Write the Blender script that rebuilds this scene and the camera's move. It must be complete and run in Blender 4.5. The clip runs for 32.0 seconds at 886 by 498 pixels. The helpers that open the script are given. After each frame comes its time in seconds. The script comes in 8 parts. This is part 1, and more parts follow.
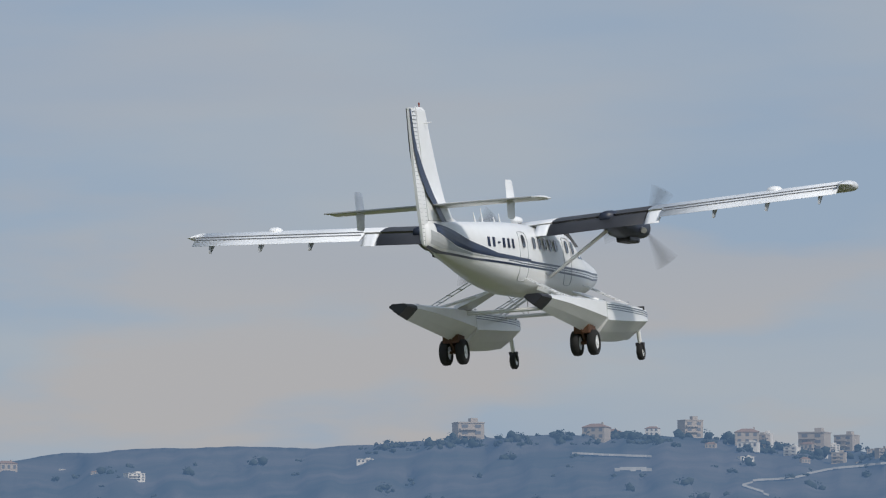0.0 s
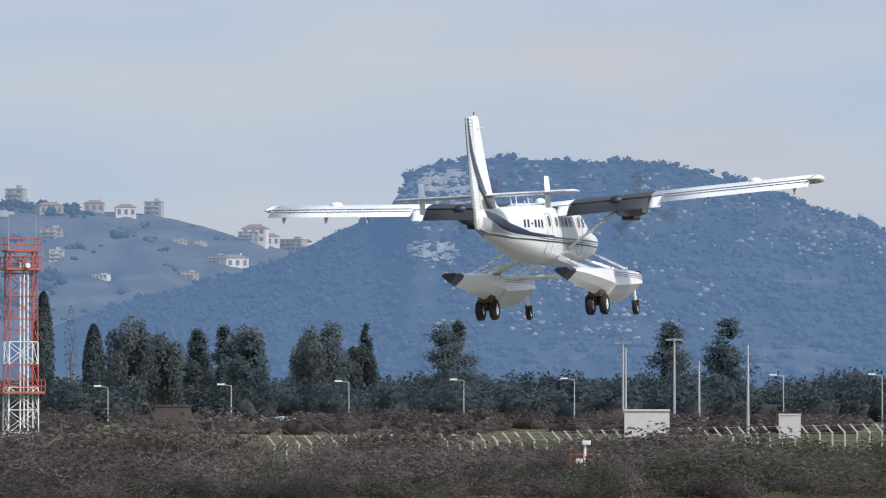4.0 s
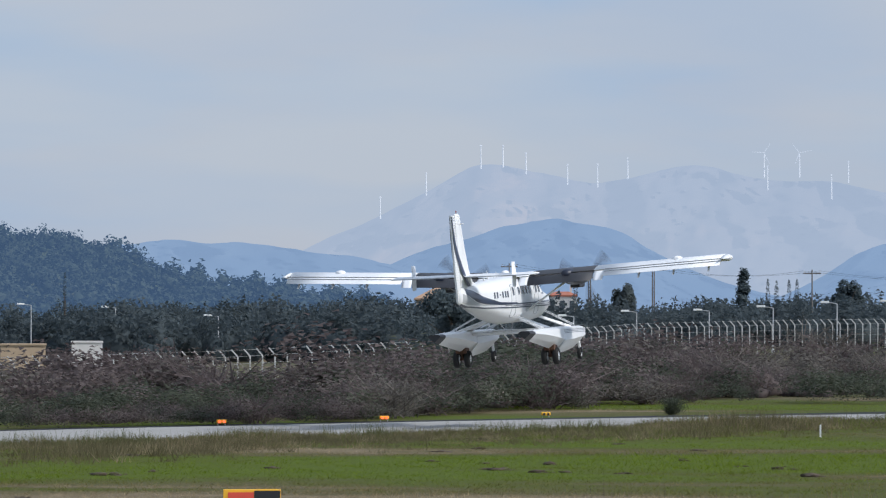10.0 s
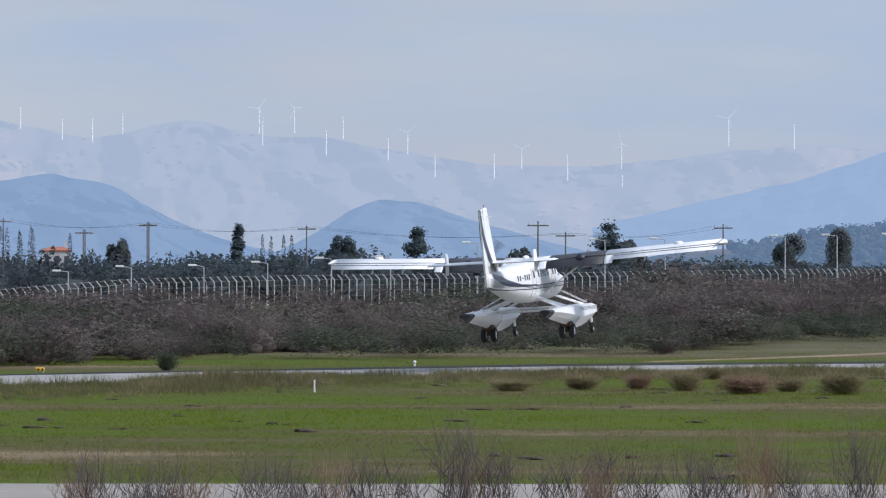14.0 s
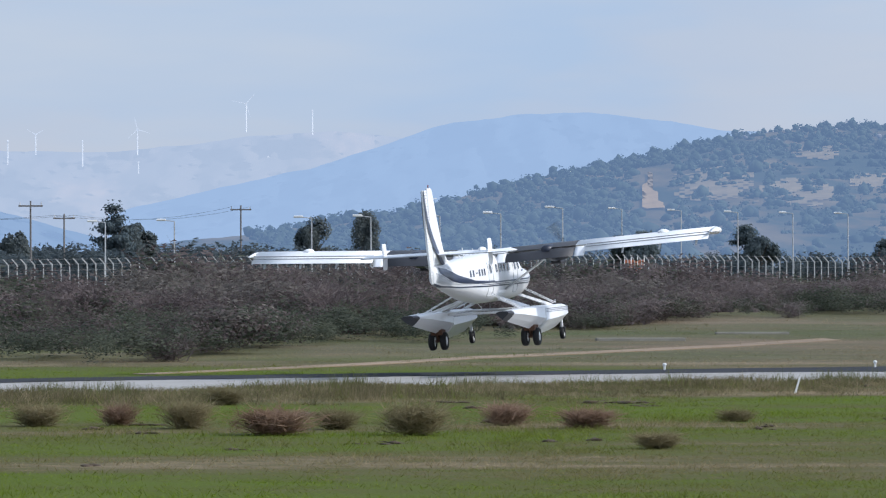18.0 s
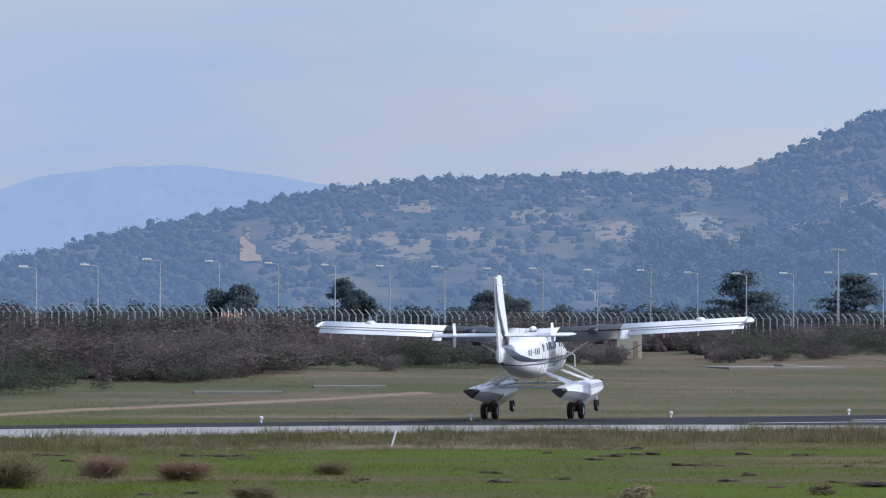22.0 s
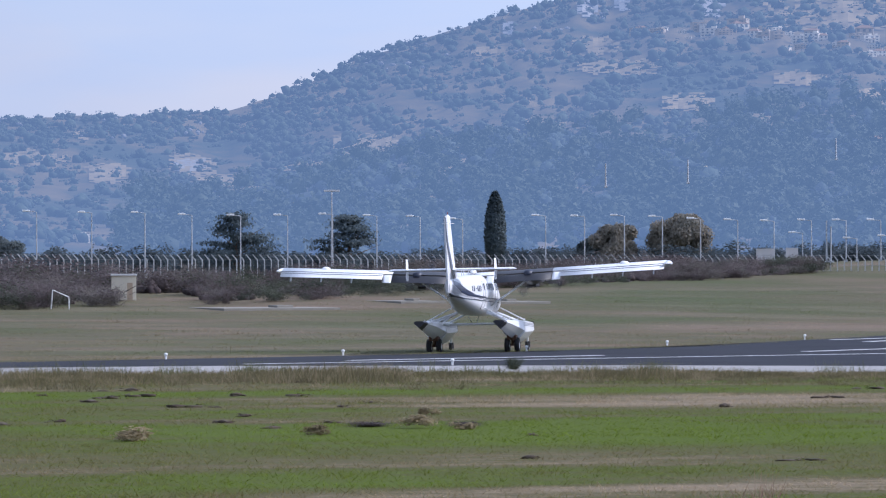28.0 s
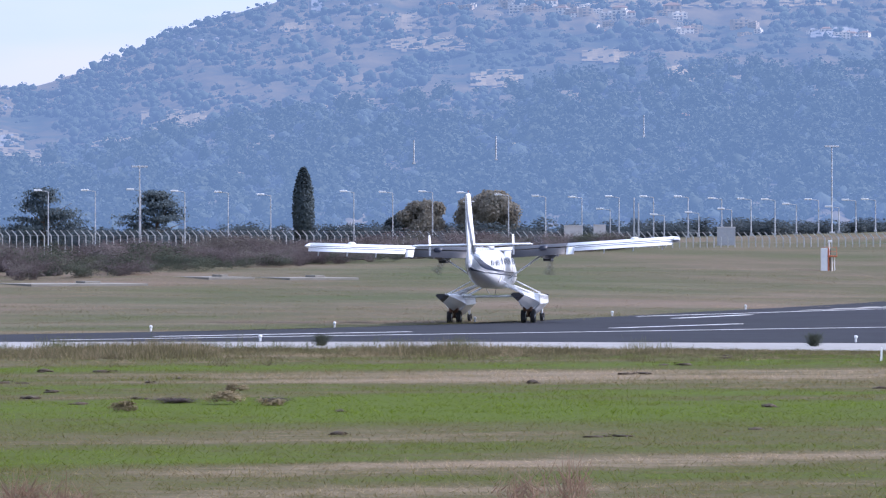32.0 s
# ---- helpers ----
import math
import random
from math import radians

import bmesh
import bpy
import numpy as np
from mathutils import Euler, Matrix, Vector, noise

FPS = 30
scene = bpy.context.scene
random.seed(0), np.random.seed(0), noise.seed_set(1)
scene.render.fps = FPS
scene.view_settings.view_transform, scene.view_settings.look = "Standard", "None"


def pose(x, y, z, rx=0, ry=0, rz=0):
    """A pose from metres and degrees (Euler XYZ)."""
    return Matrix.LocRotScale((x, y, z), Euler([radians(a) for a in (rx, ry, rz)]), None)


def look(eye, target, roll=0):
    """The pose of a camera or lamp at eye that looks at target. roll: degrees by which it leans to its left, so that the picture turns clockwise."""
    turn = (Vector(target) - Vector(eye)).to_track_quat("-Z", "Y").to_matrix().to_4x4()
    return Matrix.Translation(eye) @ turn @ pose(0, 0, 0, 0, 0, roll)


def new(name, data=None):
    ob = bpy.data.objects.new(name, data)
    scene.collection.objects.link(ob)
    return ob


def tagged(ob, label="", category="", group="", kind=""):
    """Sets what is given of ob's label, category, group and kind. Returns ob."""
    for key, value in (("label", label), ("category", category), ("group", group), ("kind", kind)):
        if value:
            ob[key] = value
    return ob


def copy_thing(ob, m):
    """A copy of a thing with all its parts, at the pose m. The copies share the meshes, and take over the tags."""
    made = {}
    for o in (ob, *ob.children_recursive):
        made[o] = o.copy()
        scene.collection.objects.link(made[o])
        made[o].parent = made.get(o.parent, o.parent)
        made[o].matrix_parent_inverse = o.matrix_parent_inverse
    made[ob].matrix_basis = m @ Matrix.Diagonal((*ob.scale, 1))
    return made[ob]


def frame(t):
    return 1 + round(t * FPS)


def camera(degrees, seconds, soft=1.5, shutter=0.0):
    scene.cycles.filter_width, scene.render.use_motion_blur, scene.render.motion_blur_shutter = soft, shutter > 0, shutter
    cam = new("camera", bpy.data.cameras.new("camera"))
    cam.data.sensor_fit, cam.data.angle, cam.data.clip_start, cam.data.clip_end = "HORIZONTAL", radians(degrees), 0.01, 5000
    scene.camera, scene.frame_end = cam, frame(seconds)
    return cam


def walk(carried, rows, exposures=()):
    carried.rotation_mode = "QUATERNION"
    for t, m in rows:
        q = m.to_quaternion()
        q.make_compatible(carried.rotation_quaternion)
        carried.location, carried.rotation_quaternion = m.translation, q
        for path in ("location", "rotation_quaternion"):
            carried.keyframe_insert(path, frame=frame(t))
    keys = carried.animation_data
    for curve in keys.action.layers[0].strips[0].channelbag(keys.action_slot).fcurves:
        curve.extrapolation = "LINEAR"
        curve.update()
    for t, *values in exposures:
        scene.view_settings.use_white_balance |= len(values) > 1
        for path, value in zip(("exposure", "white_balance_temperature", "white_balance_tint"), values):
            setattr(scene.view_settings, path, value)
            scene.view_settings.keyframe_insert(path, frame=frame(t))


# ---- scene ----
EYE = 4.55            # height of the camera over the runway


def stand(az, el, lean, way):
    """A camera pose: bearing and rise in degrees, lean, metres gone forward."""
    a, e = radians(az), radians(el)
    eye = Vector((0, way, EYE))
    return look(eye, eye + 100 * Vector((math.sin(a) * math.cos(e), math.cos(a) * math.cos(e), math.sin(e))), lean)


cam = camera(10.0, 32.0, 1.2)
EXPOSURES = ((0.0, -0.58, 6500, 10), (1.0, -0.56, 6500, 10), (2.0, -0.78, 6500, 9), (3.0, -0.42, 6550, 11), (5.5, 0.05, 6450, 13), (7.0, 0.03, 6400, 13), (9.0, -0.13, 6300, 11), (11.0, -0.22, 6200, 12), (13.0, -0.2, 6200, 13), (15.0, -0.12, 6250, 15), (17.5, 0.0, 6150, 12), (19.0, 0.0, 6050, 13), (22.0, -0.16, 5900, 16), (25.0, -0.04, 5750, 17), (28.0, 0.08, 5700, 21), (30.0, 0.42, 5720, 23), (32.0, 0.45, 5720, 24))
walk(cam, [(t, stand(az, el, lean, way)) for t, az, el, lean, way in (
    (0.0, -36.639, 4.767, -0.03, 0.0), (0.5, -34.530, 4.501, 0.02, 0.0), (1.0, -32.297, 4.062, 0.05, 0.0),
    (1.5, -30.451, 3.551, -0.03, 0.0), (2.0, -28.443, 2.879, -0.05, 0.0), (2.5, -26.854, 2.413, 0.03, 0.0),
    (3.0, -25.237, 2.273, -0.00, 0.0), (3.5, -23.880, 1.852, 0.02, 0.0), (5.5, -18.835, 0.876, -0.04, 0.0),
    (6.0, -17.563, 0.532, -0.00, 0.0), (6.5, -16.123, 0.526, 0.05, 0.0), (7.0, -15.040, 0.605, -0.02, 0.0),
    (7.5, -14.156, 0.770, -0.01, 0.0), (8.0, -12.942, 0.858, -0.04, 0.0), (8.5, -11.708, 0.835, -0.05, 0.0),
    (9.0, -10.801, 0.715, -0.03, 0.0), (9.5, -9.592, 0.896, -0.01, 0.0), (10.0, -8.879, 0.846, -0.03, 0.0),
    (10.5, -8.283, 1.026, -0.10, 0.0), (11.0, -7.673, 1.116, -0.08, 0.0), (11.5, -7.022, 0.934, -0.03, 0.0),
    (12.0, -6.142, 0.794, -0.01, 0.0), (12.5, -5.366, 0.755, -0.03, 0.0), (13.0, -4.833, 0.627, -0.01, 0.0),
    (13.5, -4.073, 0.492, 0.09, 0.0), (14.0, -3.167, 0.342, 0.04, 0.0), (14.5, -2.419, 0.280, 0.06, 0.0),
    (15.0, -1.708, 0.097, 0.14, 0.0), (15.5, -1.106, 0.119, 0.15, 0.0), (15.7, -0.832, 0.123, 0.12, 4.5),
    (16.5, 0.266, 0.138, 0.00, 32.0), (17.3, 1.364, 0.152, -0.11, 59.5), (17.5, 1.638, 0.156, -0.14, 64.0),
    (18.0, 2.286, 0.199, -0.07, 64.0), (18.5, 2.723, 0.599, -0.00, 64.0), (19.0, 3.365, 0.651, 0.01, 64.0),
    (19.5, 4.013, 0.846, -0.00, 64.0), (20.0, 4.619, 0.836, 0.02, 64.0), (20.5, 5.276, 0.661, 0.05, 64.0),
    (21.0, 5.971, 0.868, 0.12, 64.0), (21.5, 6.326, 0.993, 0.09, 64.0), (22.0, 6.840, 0.802, 0.13, 64.0),
    (22.5, 7.559, 0.936, 0.20, 64.0), (23.0, 8.232, 0.860, 0.29, 64.0), (23.5, 8.826, 0.782, 0.04, 64.0),
    (24.0, 9.424, 0.781, -0.03, 64.0), (24.5, 10.120, 0.598, -0.11, 64.0), (25.0, 10.634, 0.576, -0.18, 64.0),
    (25.5, 11.002, 0.525, -0.20, 64.0), (27.5, 12.207, 0.248, -0.05, 64.0), (28.0, 12.558, 0.139, -0.14, 64.0),
    (28.5, 13.081, 0.202, -0.03, 64.0), (29.0, 13.300, 0.042, -0.01, 64.0), (29.5, 13.810, 0.025, 0.04, 64.0),
    (30.0, 13.707, -0.067, 0.01, 64.0), (30.5, 13.969, 0.080, -0.04, 64.0), (31.0, 14.285, 0.113, 0.04, 64.0),
    (31.5, 14.511, 0.044, -0.00, 64.0), (32.0, 14.728, -0.133, -0.04, 64.0),
)], exposures=EXPOSURES)


# ---- sky and sun ----
SUN_AZ, SUN_EL = 102.0, 38.0
world = bpy.data.worlds.new("sky")
scene.world = world
world.use_nodes = True
wn, wl = world.node_tree.nodes, world.node_tree.links
wn.clear()
w_out = wn.new("ShaderNodeOutputWorld")
w_bg = wn.new("ShaderNodeBackground")
w_bg.inputs["Strength"].default_value = 0.12
w_sky = wn.new("ShaderNodeTexSky")
w_sky.sky_type, w_sky.sun_disc = "NISHITA", False
w_sky.sun_elevation, w_sky.sun_rotation = radians(SUN_EL), radians(SUN_AZ)
w_sky.dust_density, w_sky.air_density = 1.0, 1.0
w_co = wn.new("ShaderNodeTexCoord")
w_map = wn.new("ShaderNodeMapping")
w_map.inputs["Scale"].default_value = (5, 5, 26)
w_noise = wn.new("ShaderNodeTexNoise")
w_noise.inputs["Scale"].default_value, w_noise.inputs["Detail"].default_value = 1.6, 4
w_noise.inputs["Roughness"].default_value = 0.45
w_ramp = wn.new("ShaderNodeValToRGB")
w_ramp.color_ramp.elements[0].position, w_ramp.color_ramp.elements[1].position = 0.36, 0.66
w_ramp.color_ramp.elements[0].color = (3.6, 4.7, 6.3, 1)
w_ramp.color_ramp.elements[1].color = (4.75, 5.25, 6.0, 1)
w_mix = wn.new("ShaderNodeMix")
w_mix.data_type = "RGBA"
w_mix.inputs[0].default_value = 0.86
wl.new(w_co.outputs["Generated"], w_map.inputs["Vector"])
wl.new(w_map.outputs["Vector"], w_noise.inputs["Vector"])
wl.new(w_noise.outputs["Fac"], w_ramp.inputs["Fac"])
w_map2 = wn.new("ShaderNodeMapping")
w_map2.inputs["Scale"].default_value = (4.2, 4.2, 17)
w_map2.inputs["Location"].default_value = (1.7, 0.4, 0.25)
w_noise2 = wn.new("ShaderNodeTexNoise")
w_noise2.inputs["Scale"].default_value, w_noise2.inputs["Detail"].default_value = 2.0, 5
w_noise2.inputs["Roughness"].default_value = 0.5
w_ramp2 = wn.new("ShaderNodeValToRGB")
w_ramp2.color_ramp.elements[0].position, w_ramp2.color_ramp.elements[1].position = 0.50, 0.60
w_ramp2.color_ramp.elements[0].color = (0, 0, 0, 1)
w_ramp2.color_ramp.elements[1].color = (0.95, 0.95, 0.95, 1)
w_warm = wn.new("ShaderNodeMix")
w_warm.data_type = "RGBA"
w_warm.inputs[7].default_value = (5.25, 5.05, 5.25, 1)
wl.new(w_co.outputs["Generated"], w_map2.inputs["Vector"])
wl.new(w_map2.outputs["Vector"], w_noise2.inputs["Vector"])
wl.new(w_noise2.outputs["Fac"], w_ramp2.inputs["Fac"])
# a bank of warm cloud low in the west, thin elsewhere
w_sep = wn.new("ShaderNodeSeparateXYZ")
wl.new(w_co.outputs["Generated"], w_sep.inputs[0])
w_low, w_west = wn.new("ShaderNodeMapRange"), wn.new("ShaderNodeMapRange")
for node, socket, row in ((w_low, "Z", (0.105, 0.06, 0.25, 1.0)), (w_west, "X", (-0.30, -0.50, 0.3, 1.0))):
    for k, v in zip(("From Min", "From Max", "To Min", "To Max"), row):
        node.inputs[k].default_value = v
    wl.new(w_sep.outputs[socket], node.inputs["Value"])
w_bank, w_fac = wn.new("ShaderNodeMath"), wn.new("ShaderNodeMath")
w_bank.operation = w_fac.operation = "MULTIPLY"
wl.new(w_low.outputs["Result"], w_bank.inputs[0])
wl.new(w_west.outputs["Result"], w_bank.inputs[1])
wl.new(w_bank.outputs[0], w_fac.inputs[0])
wl.new(w_ramp2.outputs["Color"], w_fac.inputs[1])
wl.new(w_fac.outputs[0], w_warm.inputs[0])
wl.new(w_ramp.outputs["Color"], w_warm.inputs[6])
wl.new(w_sky.outputs["Color"], w_mix.inputs[6])
wl.new(w_warm.outputs[2], w_mix.inputs[7])
# the thin cloud is brighter towards the sun
w_dot = wn.new("ShaderNodeVectorMath")
w_dot.operation = "DOT_PRODUCT"
sa, se = radians(SUN_AZ), radians(SUN_EL)
w_dot.inputs[1].default_value = (math.sin(sa) * math.cos(se), math.cos(sa) * math.cos(se), math.sin(se))
w_range = wn.new("ShaderNodeMapRange")
for k, v in (("From Min", -0.05), ("From Max", 1.0), ("To Min", 1.0), ("To Max", 2.0)):
    w_range.inputs[k].default_value = v
w_scale = wn.new("ShaderNodeVectorMath")
w_scale.operation = "SCALE"
wl.new(w_co.outputs["Generated"], w_dot.inputs[0])
wl.new(w_dot.outputs["Value"], w_range.inputs["Value"])
wl.new(w_mix.outputs[2], w_scale.inputs[0])
wl.new(w_range.outputs["Result"], w_scale.inputs["Scale"])
wl.new(w_scale.outputs[0], w_bg.inputs["Color"])
wl.new(w_bg.outputs["Background"], w_out.inputs["Surface"])
sun_data = bpy.data.lights.new("sun", "SUN")
sun_data.energy, sun_data.angle, sun_data.color = 3.8, radians(4.0), (1.0, 0.95, 0.87)
sun = new("sun", sun_data)
sa, se = radians(SUN_AZ), radians(SUN_EL)
sun.matrix_world = look((math.sin(sa) * 300, math.cos(sa) * 300, 250), (0, 0, 250 - 300 * math.tan(se)))


# ---- materials ----
def mat(name, rough=0.6, metal=0.0):
    m = bpy.data.materials.new(name)
    m.use_nodes = True
    b = m.node_tree.nodes["Principled BSDF"]
    b.inputs["Roughness"].default_value, b.inputs["Metallic"].default_value = rough, metal
    return m, m.node_tree.nodes, m.node_tree.links, b


def plain(name, rgb, rough=0.6, metal=0.0, vary=0.12, scale=6.0, bump=0.0, coat=0.0):
    """A paint or bare surface with grain and stains at two scales."""
    m, n, l, b = mat(name, rough, metal)
    co = n.new("ShaderNodeTexCoord")
    a, c = n.new("ShaderNodeTexNoise"), n.new("ShaderNodeTexNoise")
    a.inputs["Scale"].default_value, c.inputs["Scale"].default_value = scale * 0.12, scale
    a.inputs["Detail"].default_value = c.inputs["Detail"].default_value = 4
    l.new(co.outputs["Object"], a.inputs["Vector"])
    l.new(co.outputs["Object"], c.inputs["Vector"])
    add = n.new("ShaderNodeMath")
    add.operation = "ADD"
    l.new(a.outputs["Fac"], add.inputs[0])
    l.new(c.outputs["Fac"], add.inputs[1])
    r = n.new("ShaderNodeValToRGB")
    r.color_ramp.elements[0].position, r.color_ramp.elements[1].position = 0.3, 0.7
    r.color_ramp.elements[0].color = (*[v * (1 - vary) for v in rgb], 1)
    r.color_ramp.elements[1].color = (*[min(1, v * (1 + vary)) for v in rgb], 1)
    half = n.new("ShaderNodeMath")
    half.operation = "MULTIPLY"
    half.inputs[1].default_value = 0.5
    l.new(add.outputs[0], half.inputs[0])
    l.new(half.outputs[0], r.inputs["Fac"])
    l.new(r.outputs["Color"], b.inputs["Base Color"])
    b.inputs["Coat Weight"].default_value = coat
    if bump:
        bp = n.new("ShaderNodeBump")
        bp.inputs["Strength"].default_value = bump
        l.new(c.outputs["Fac"], bp.inputs["Height"])
        l.new(bp.outputs["Normal"], b.inputs["Normal"])
    return m


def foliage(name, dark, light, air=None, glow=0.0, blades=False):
    """Leaves or twigs, varied piece by piece. air: haze colour of the far backdrop, painted in as emission."""
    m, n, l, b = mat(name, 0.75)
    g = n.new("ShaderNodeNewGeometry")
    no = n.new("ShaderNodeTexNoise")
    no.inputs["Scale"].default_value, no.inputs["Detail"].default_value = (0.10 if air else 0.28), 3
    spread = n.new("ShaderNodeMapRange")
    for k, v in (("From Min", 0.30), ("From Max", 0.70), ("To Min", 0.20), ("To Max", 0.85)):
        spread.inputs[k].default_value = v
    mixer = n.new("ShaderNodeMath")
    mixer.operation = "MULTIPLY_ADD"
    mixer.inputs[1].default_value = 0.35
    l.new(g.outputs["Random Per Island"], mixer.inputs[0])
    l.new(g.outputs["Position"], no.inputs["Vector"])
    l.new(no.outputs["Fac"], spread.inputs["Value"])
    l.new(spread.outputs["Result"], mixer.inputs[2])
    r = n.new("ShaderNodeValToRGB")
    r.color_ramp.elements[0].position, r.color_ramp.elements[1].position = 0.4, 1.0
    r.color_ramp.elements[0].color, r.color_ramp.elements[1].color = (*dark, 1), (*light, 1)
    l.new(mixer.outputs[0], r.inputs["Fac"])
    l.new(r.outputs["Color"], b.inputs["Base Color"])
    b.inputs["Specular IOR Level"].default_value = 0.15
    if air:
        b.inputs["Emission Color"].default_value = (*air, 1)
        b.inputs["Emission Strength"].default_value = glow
    else:
        # thin leaves and blades let light through
        thin, both = n.new("ShaderNodeBsdfTranslucent"), n.new("ShaderNodeMixShader")
        both.inputs[0].default_value = 0.5 if blades else 0.45
        l.new(r.outputs["Color"], thin.inputs["Color"])
        l.new(b.outputs[0], both.inputs[1])
        l.new(thin.outputs[0], both.inputs[2])
        out = next(q for q in n if q.type == "OUTPUT_MATERIAL")
        l.new(both.outputs[0], out.inputs["Surface"])
    return m


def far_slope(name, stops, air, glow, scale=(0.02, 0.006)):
    """Ground of a far backdrop hill: scrub, bare earth and rock in patches. air: haze painted in as emission."""
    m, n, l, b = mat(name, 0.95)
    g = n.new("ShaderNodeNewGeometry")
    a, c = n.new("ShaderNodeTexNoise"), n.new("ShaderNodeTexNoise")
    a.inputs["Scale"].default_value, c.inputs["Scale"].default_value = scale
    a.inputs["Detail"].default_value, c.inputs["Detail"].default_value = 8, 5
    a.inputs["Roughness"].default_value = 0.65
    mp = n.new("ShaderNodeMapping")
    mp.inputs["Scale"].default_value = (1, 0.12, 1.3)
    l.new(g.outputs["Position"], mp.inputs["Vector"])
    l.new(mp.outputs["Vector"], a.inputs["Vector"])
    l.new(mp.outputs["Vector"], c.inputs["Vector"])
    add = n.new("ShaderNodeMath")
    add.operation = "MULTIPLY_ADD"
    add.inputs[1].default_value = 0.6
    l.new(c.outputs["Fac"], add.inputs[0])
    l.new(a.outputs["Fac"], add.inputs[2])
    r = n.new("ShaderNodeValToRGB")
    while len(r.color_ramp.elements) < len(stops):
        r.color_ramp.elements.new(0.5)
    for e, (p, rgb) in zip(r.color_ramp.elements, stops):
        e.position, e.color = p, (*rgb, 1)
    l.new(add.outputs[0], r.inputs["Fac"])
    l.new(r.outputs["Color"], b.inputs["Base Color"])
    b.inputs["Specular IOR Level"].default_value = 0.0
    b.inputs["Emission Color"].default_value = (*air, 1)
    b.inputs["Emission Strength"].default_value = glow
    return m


# ---- mesh helpers ----
def part(name, bm, material, parent=None, label="", smooth=False):
    me = bpy.data.meshes.new(name)
    bm.to_mesh(me)
    bm.free()
    me.materials.append(material)
    if smooth:
        me.polygons.foreach_set("use_smooth", [True] * len(me.polygons))
    ob = new(name, me)
    if parent is not None:
        ob.parent = parent
    if label:
        ob["label"] = label
    return ob


def mesh_object(name, verts, faces, material, smooth=False):
    me = bpy.data.meshes.new(name)
    me.from_pydata([tuple(v) for v in verts], [], faces)
    me.materials.append(material)
    if smooth:
        me.polygons.foreach_set("use_smooth", [True] * len(me.polygons))
    return new(name, me)


def box(bm, x0, x1, y0, y1, z0, z1, bevel=0.0):
    r = bmesh.ops.create_cube(bm, size=1.0, matrix=Matrix.Translation(((x0 + x1) / 2, (y0 + y1) / 2, (z0 + z1) / 2)) @ Matrix.Diagonal((x1 - x0, y1 - y0, z1 - z0, 1)))
    if bevel:
        es = list({e for v in r["verts"] for e in v.link_edges})
        bmesh.ops.bevel(bm, geom=es, offset=bevel, segments=2, affect="EDGES", profile=0.6)
    return bm


def tube(bm, a, b, r0, r1=None, seg=10, caps=True):
    a, b = Vector(a), Vector(b)
    d = b - a
    m = Matrix.Translation((a + b) / 2) @ d.to_track_quat("Z", "Y").to_matrix().to_4x4()
    bmesh.ops.create_cone(bm, cap_ends=caps, segments=seg, radius1=r0, radius2=r0 if r1 is None else r1, depth=d.length, matrix=m)
    return bm


def ball(bm, c, rx, ry, rz, u=16, v=10, turn=None):
    m = Matrix.Translation(c) @ (turn or Matrix()) @ Matrix.Diagonal((rx, ry, rz, 1))
    bmesh.ops.create_uvsphere(bm, u_segments=u, v_segments=v, radius=1.0, matrix=m)
    return bm


def loft(bm, rings, close=True):
    """Joins rings of equally many points, and caps the ends."""
    vs = [[bm.verts.new(p) for p in ring] for ring in rings]
    n = len(vs[0])
    for a, b in zip(vs, vs[1:]):
        for i in range(n if close else n - 1):
            j = (i + 1) % n
            bm.faces.new((a[i], a[j], b[j], b[i]))
    if close:
        bm.faces.new(vs[0][::-1])
        bm.faces.new(vs[-1])
    bmesh.ops.recalc_face_normals(bm, faces=bm.faces)
    return bm


def empty(name):
    return new(name)


def smoothstep(a, b, x):
    k = np.clip((np.asarray(x, float) - a) / (b - a), 0, 1)
    return k * k * (3 - 2 * k)


def ground_z(x, y):
    """Height of the land: level round the runway, a dip by the camera, a rise towards the far fence."""
    x, y = np.asarray(x, float), np.asarray(y, float)
    r, az = np.hypot(x, y), np.degrees(np.arctan2(x, y))
    rise = np.interp(az, [-40, -14, -9, -5, 0, 8, 13, 18, 30], [0, 0, 0.6, 1.9, 2.2, 2.6, 3.6, 5.2, 5.5])
    front = np.interp(az, [-40, 0, 5, 9, 13, 17, 30], [255, 285, 300, 320, 345, 385, 420])
    z = rise * smoothstep(front, front + 210, r)
    return z - 2.2 * (1 - smoothstep(55, 85, r))


def polar(az, d, way=0.0):
    """Place on the plan at a bearing and distance from the camera's stand, or from way metres further on."""
    a = radians(az)
    return d * math.sin(a), way + d * math.cos(a)


rng = np.random.default_rng(7)


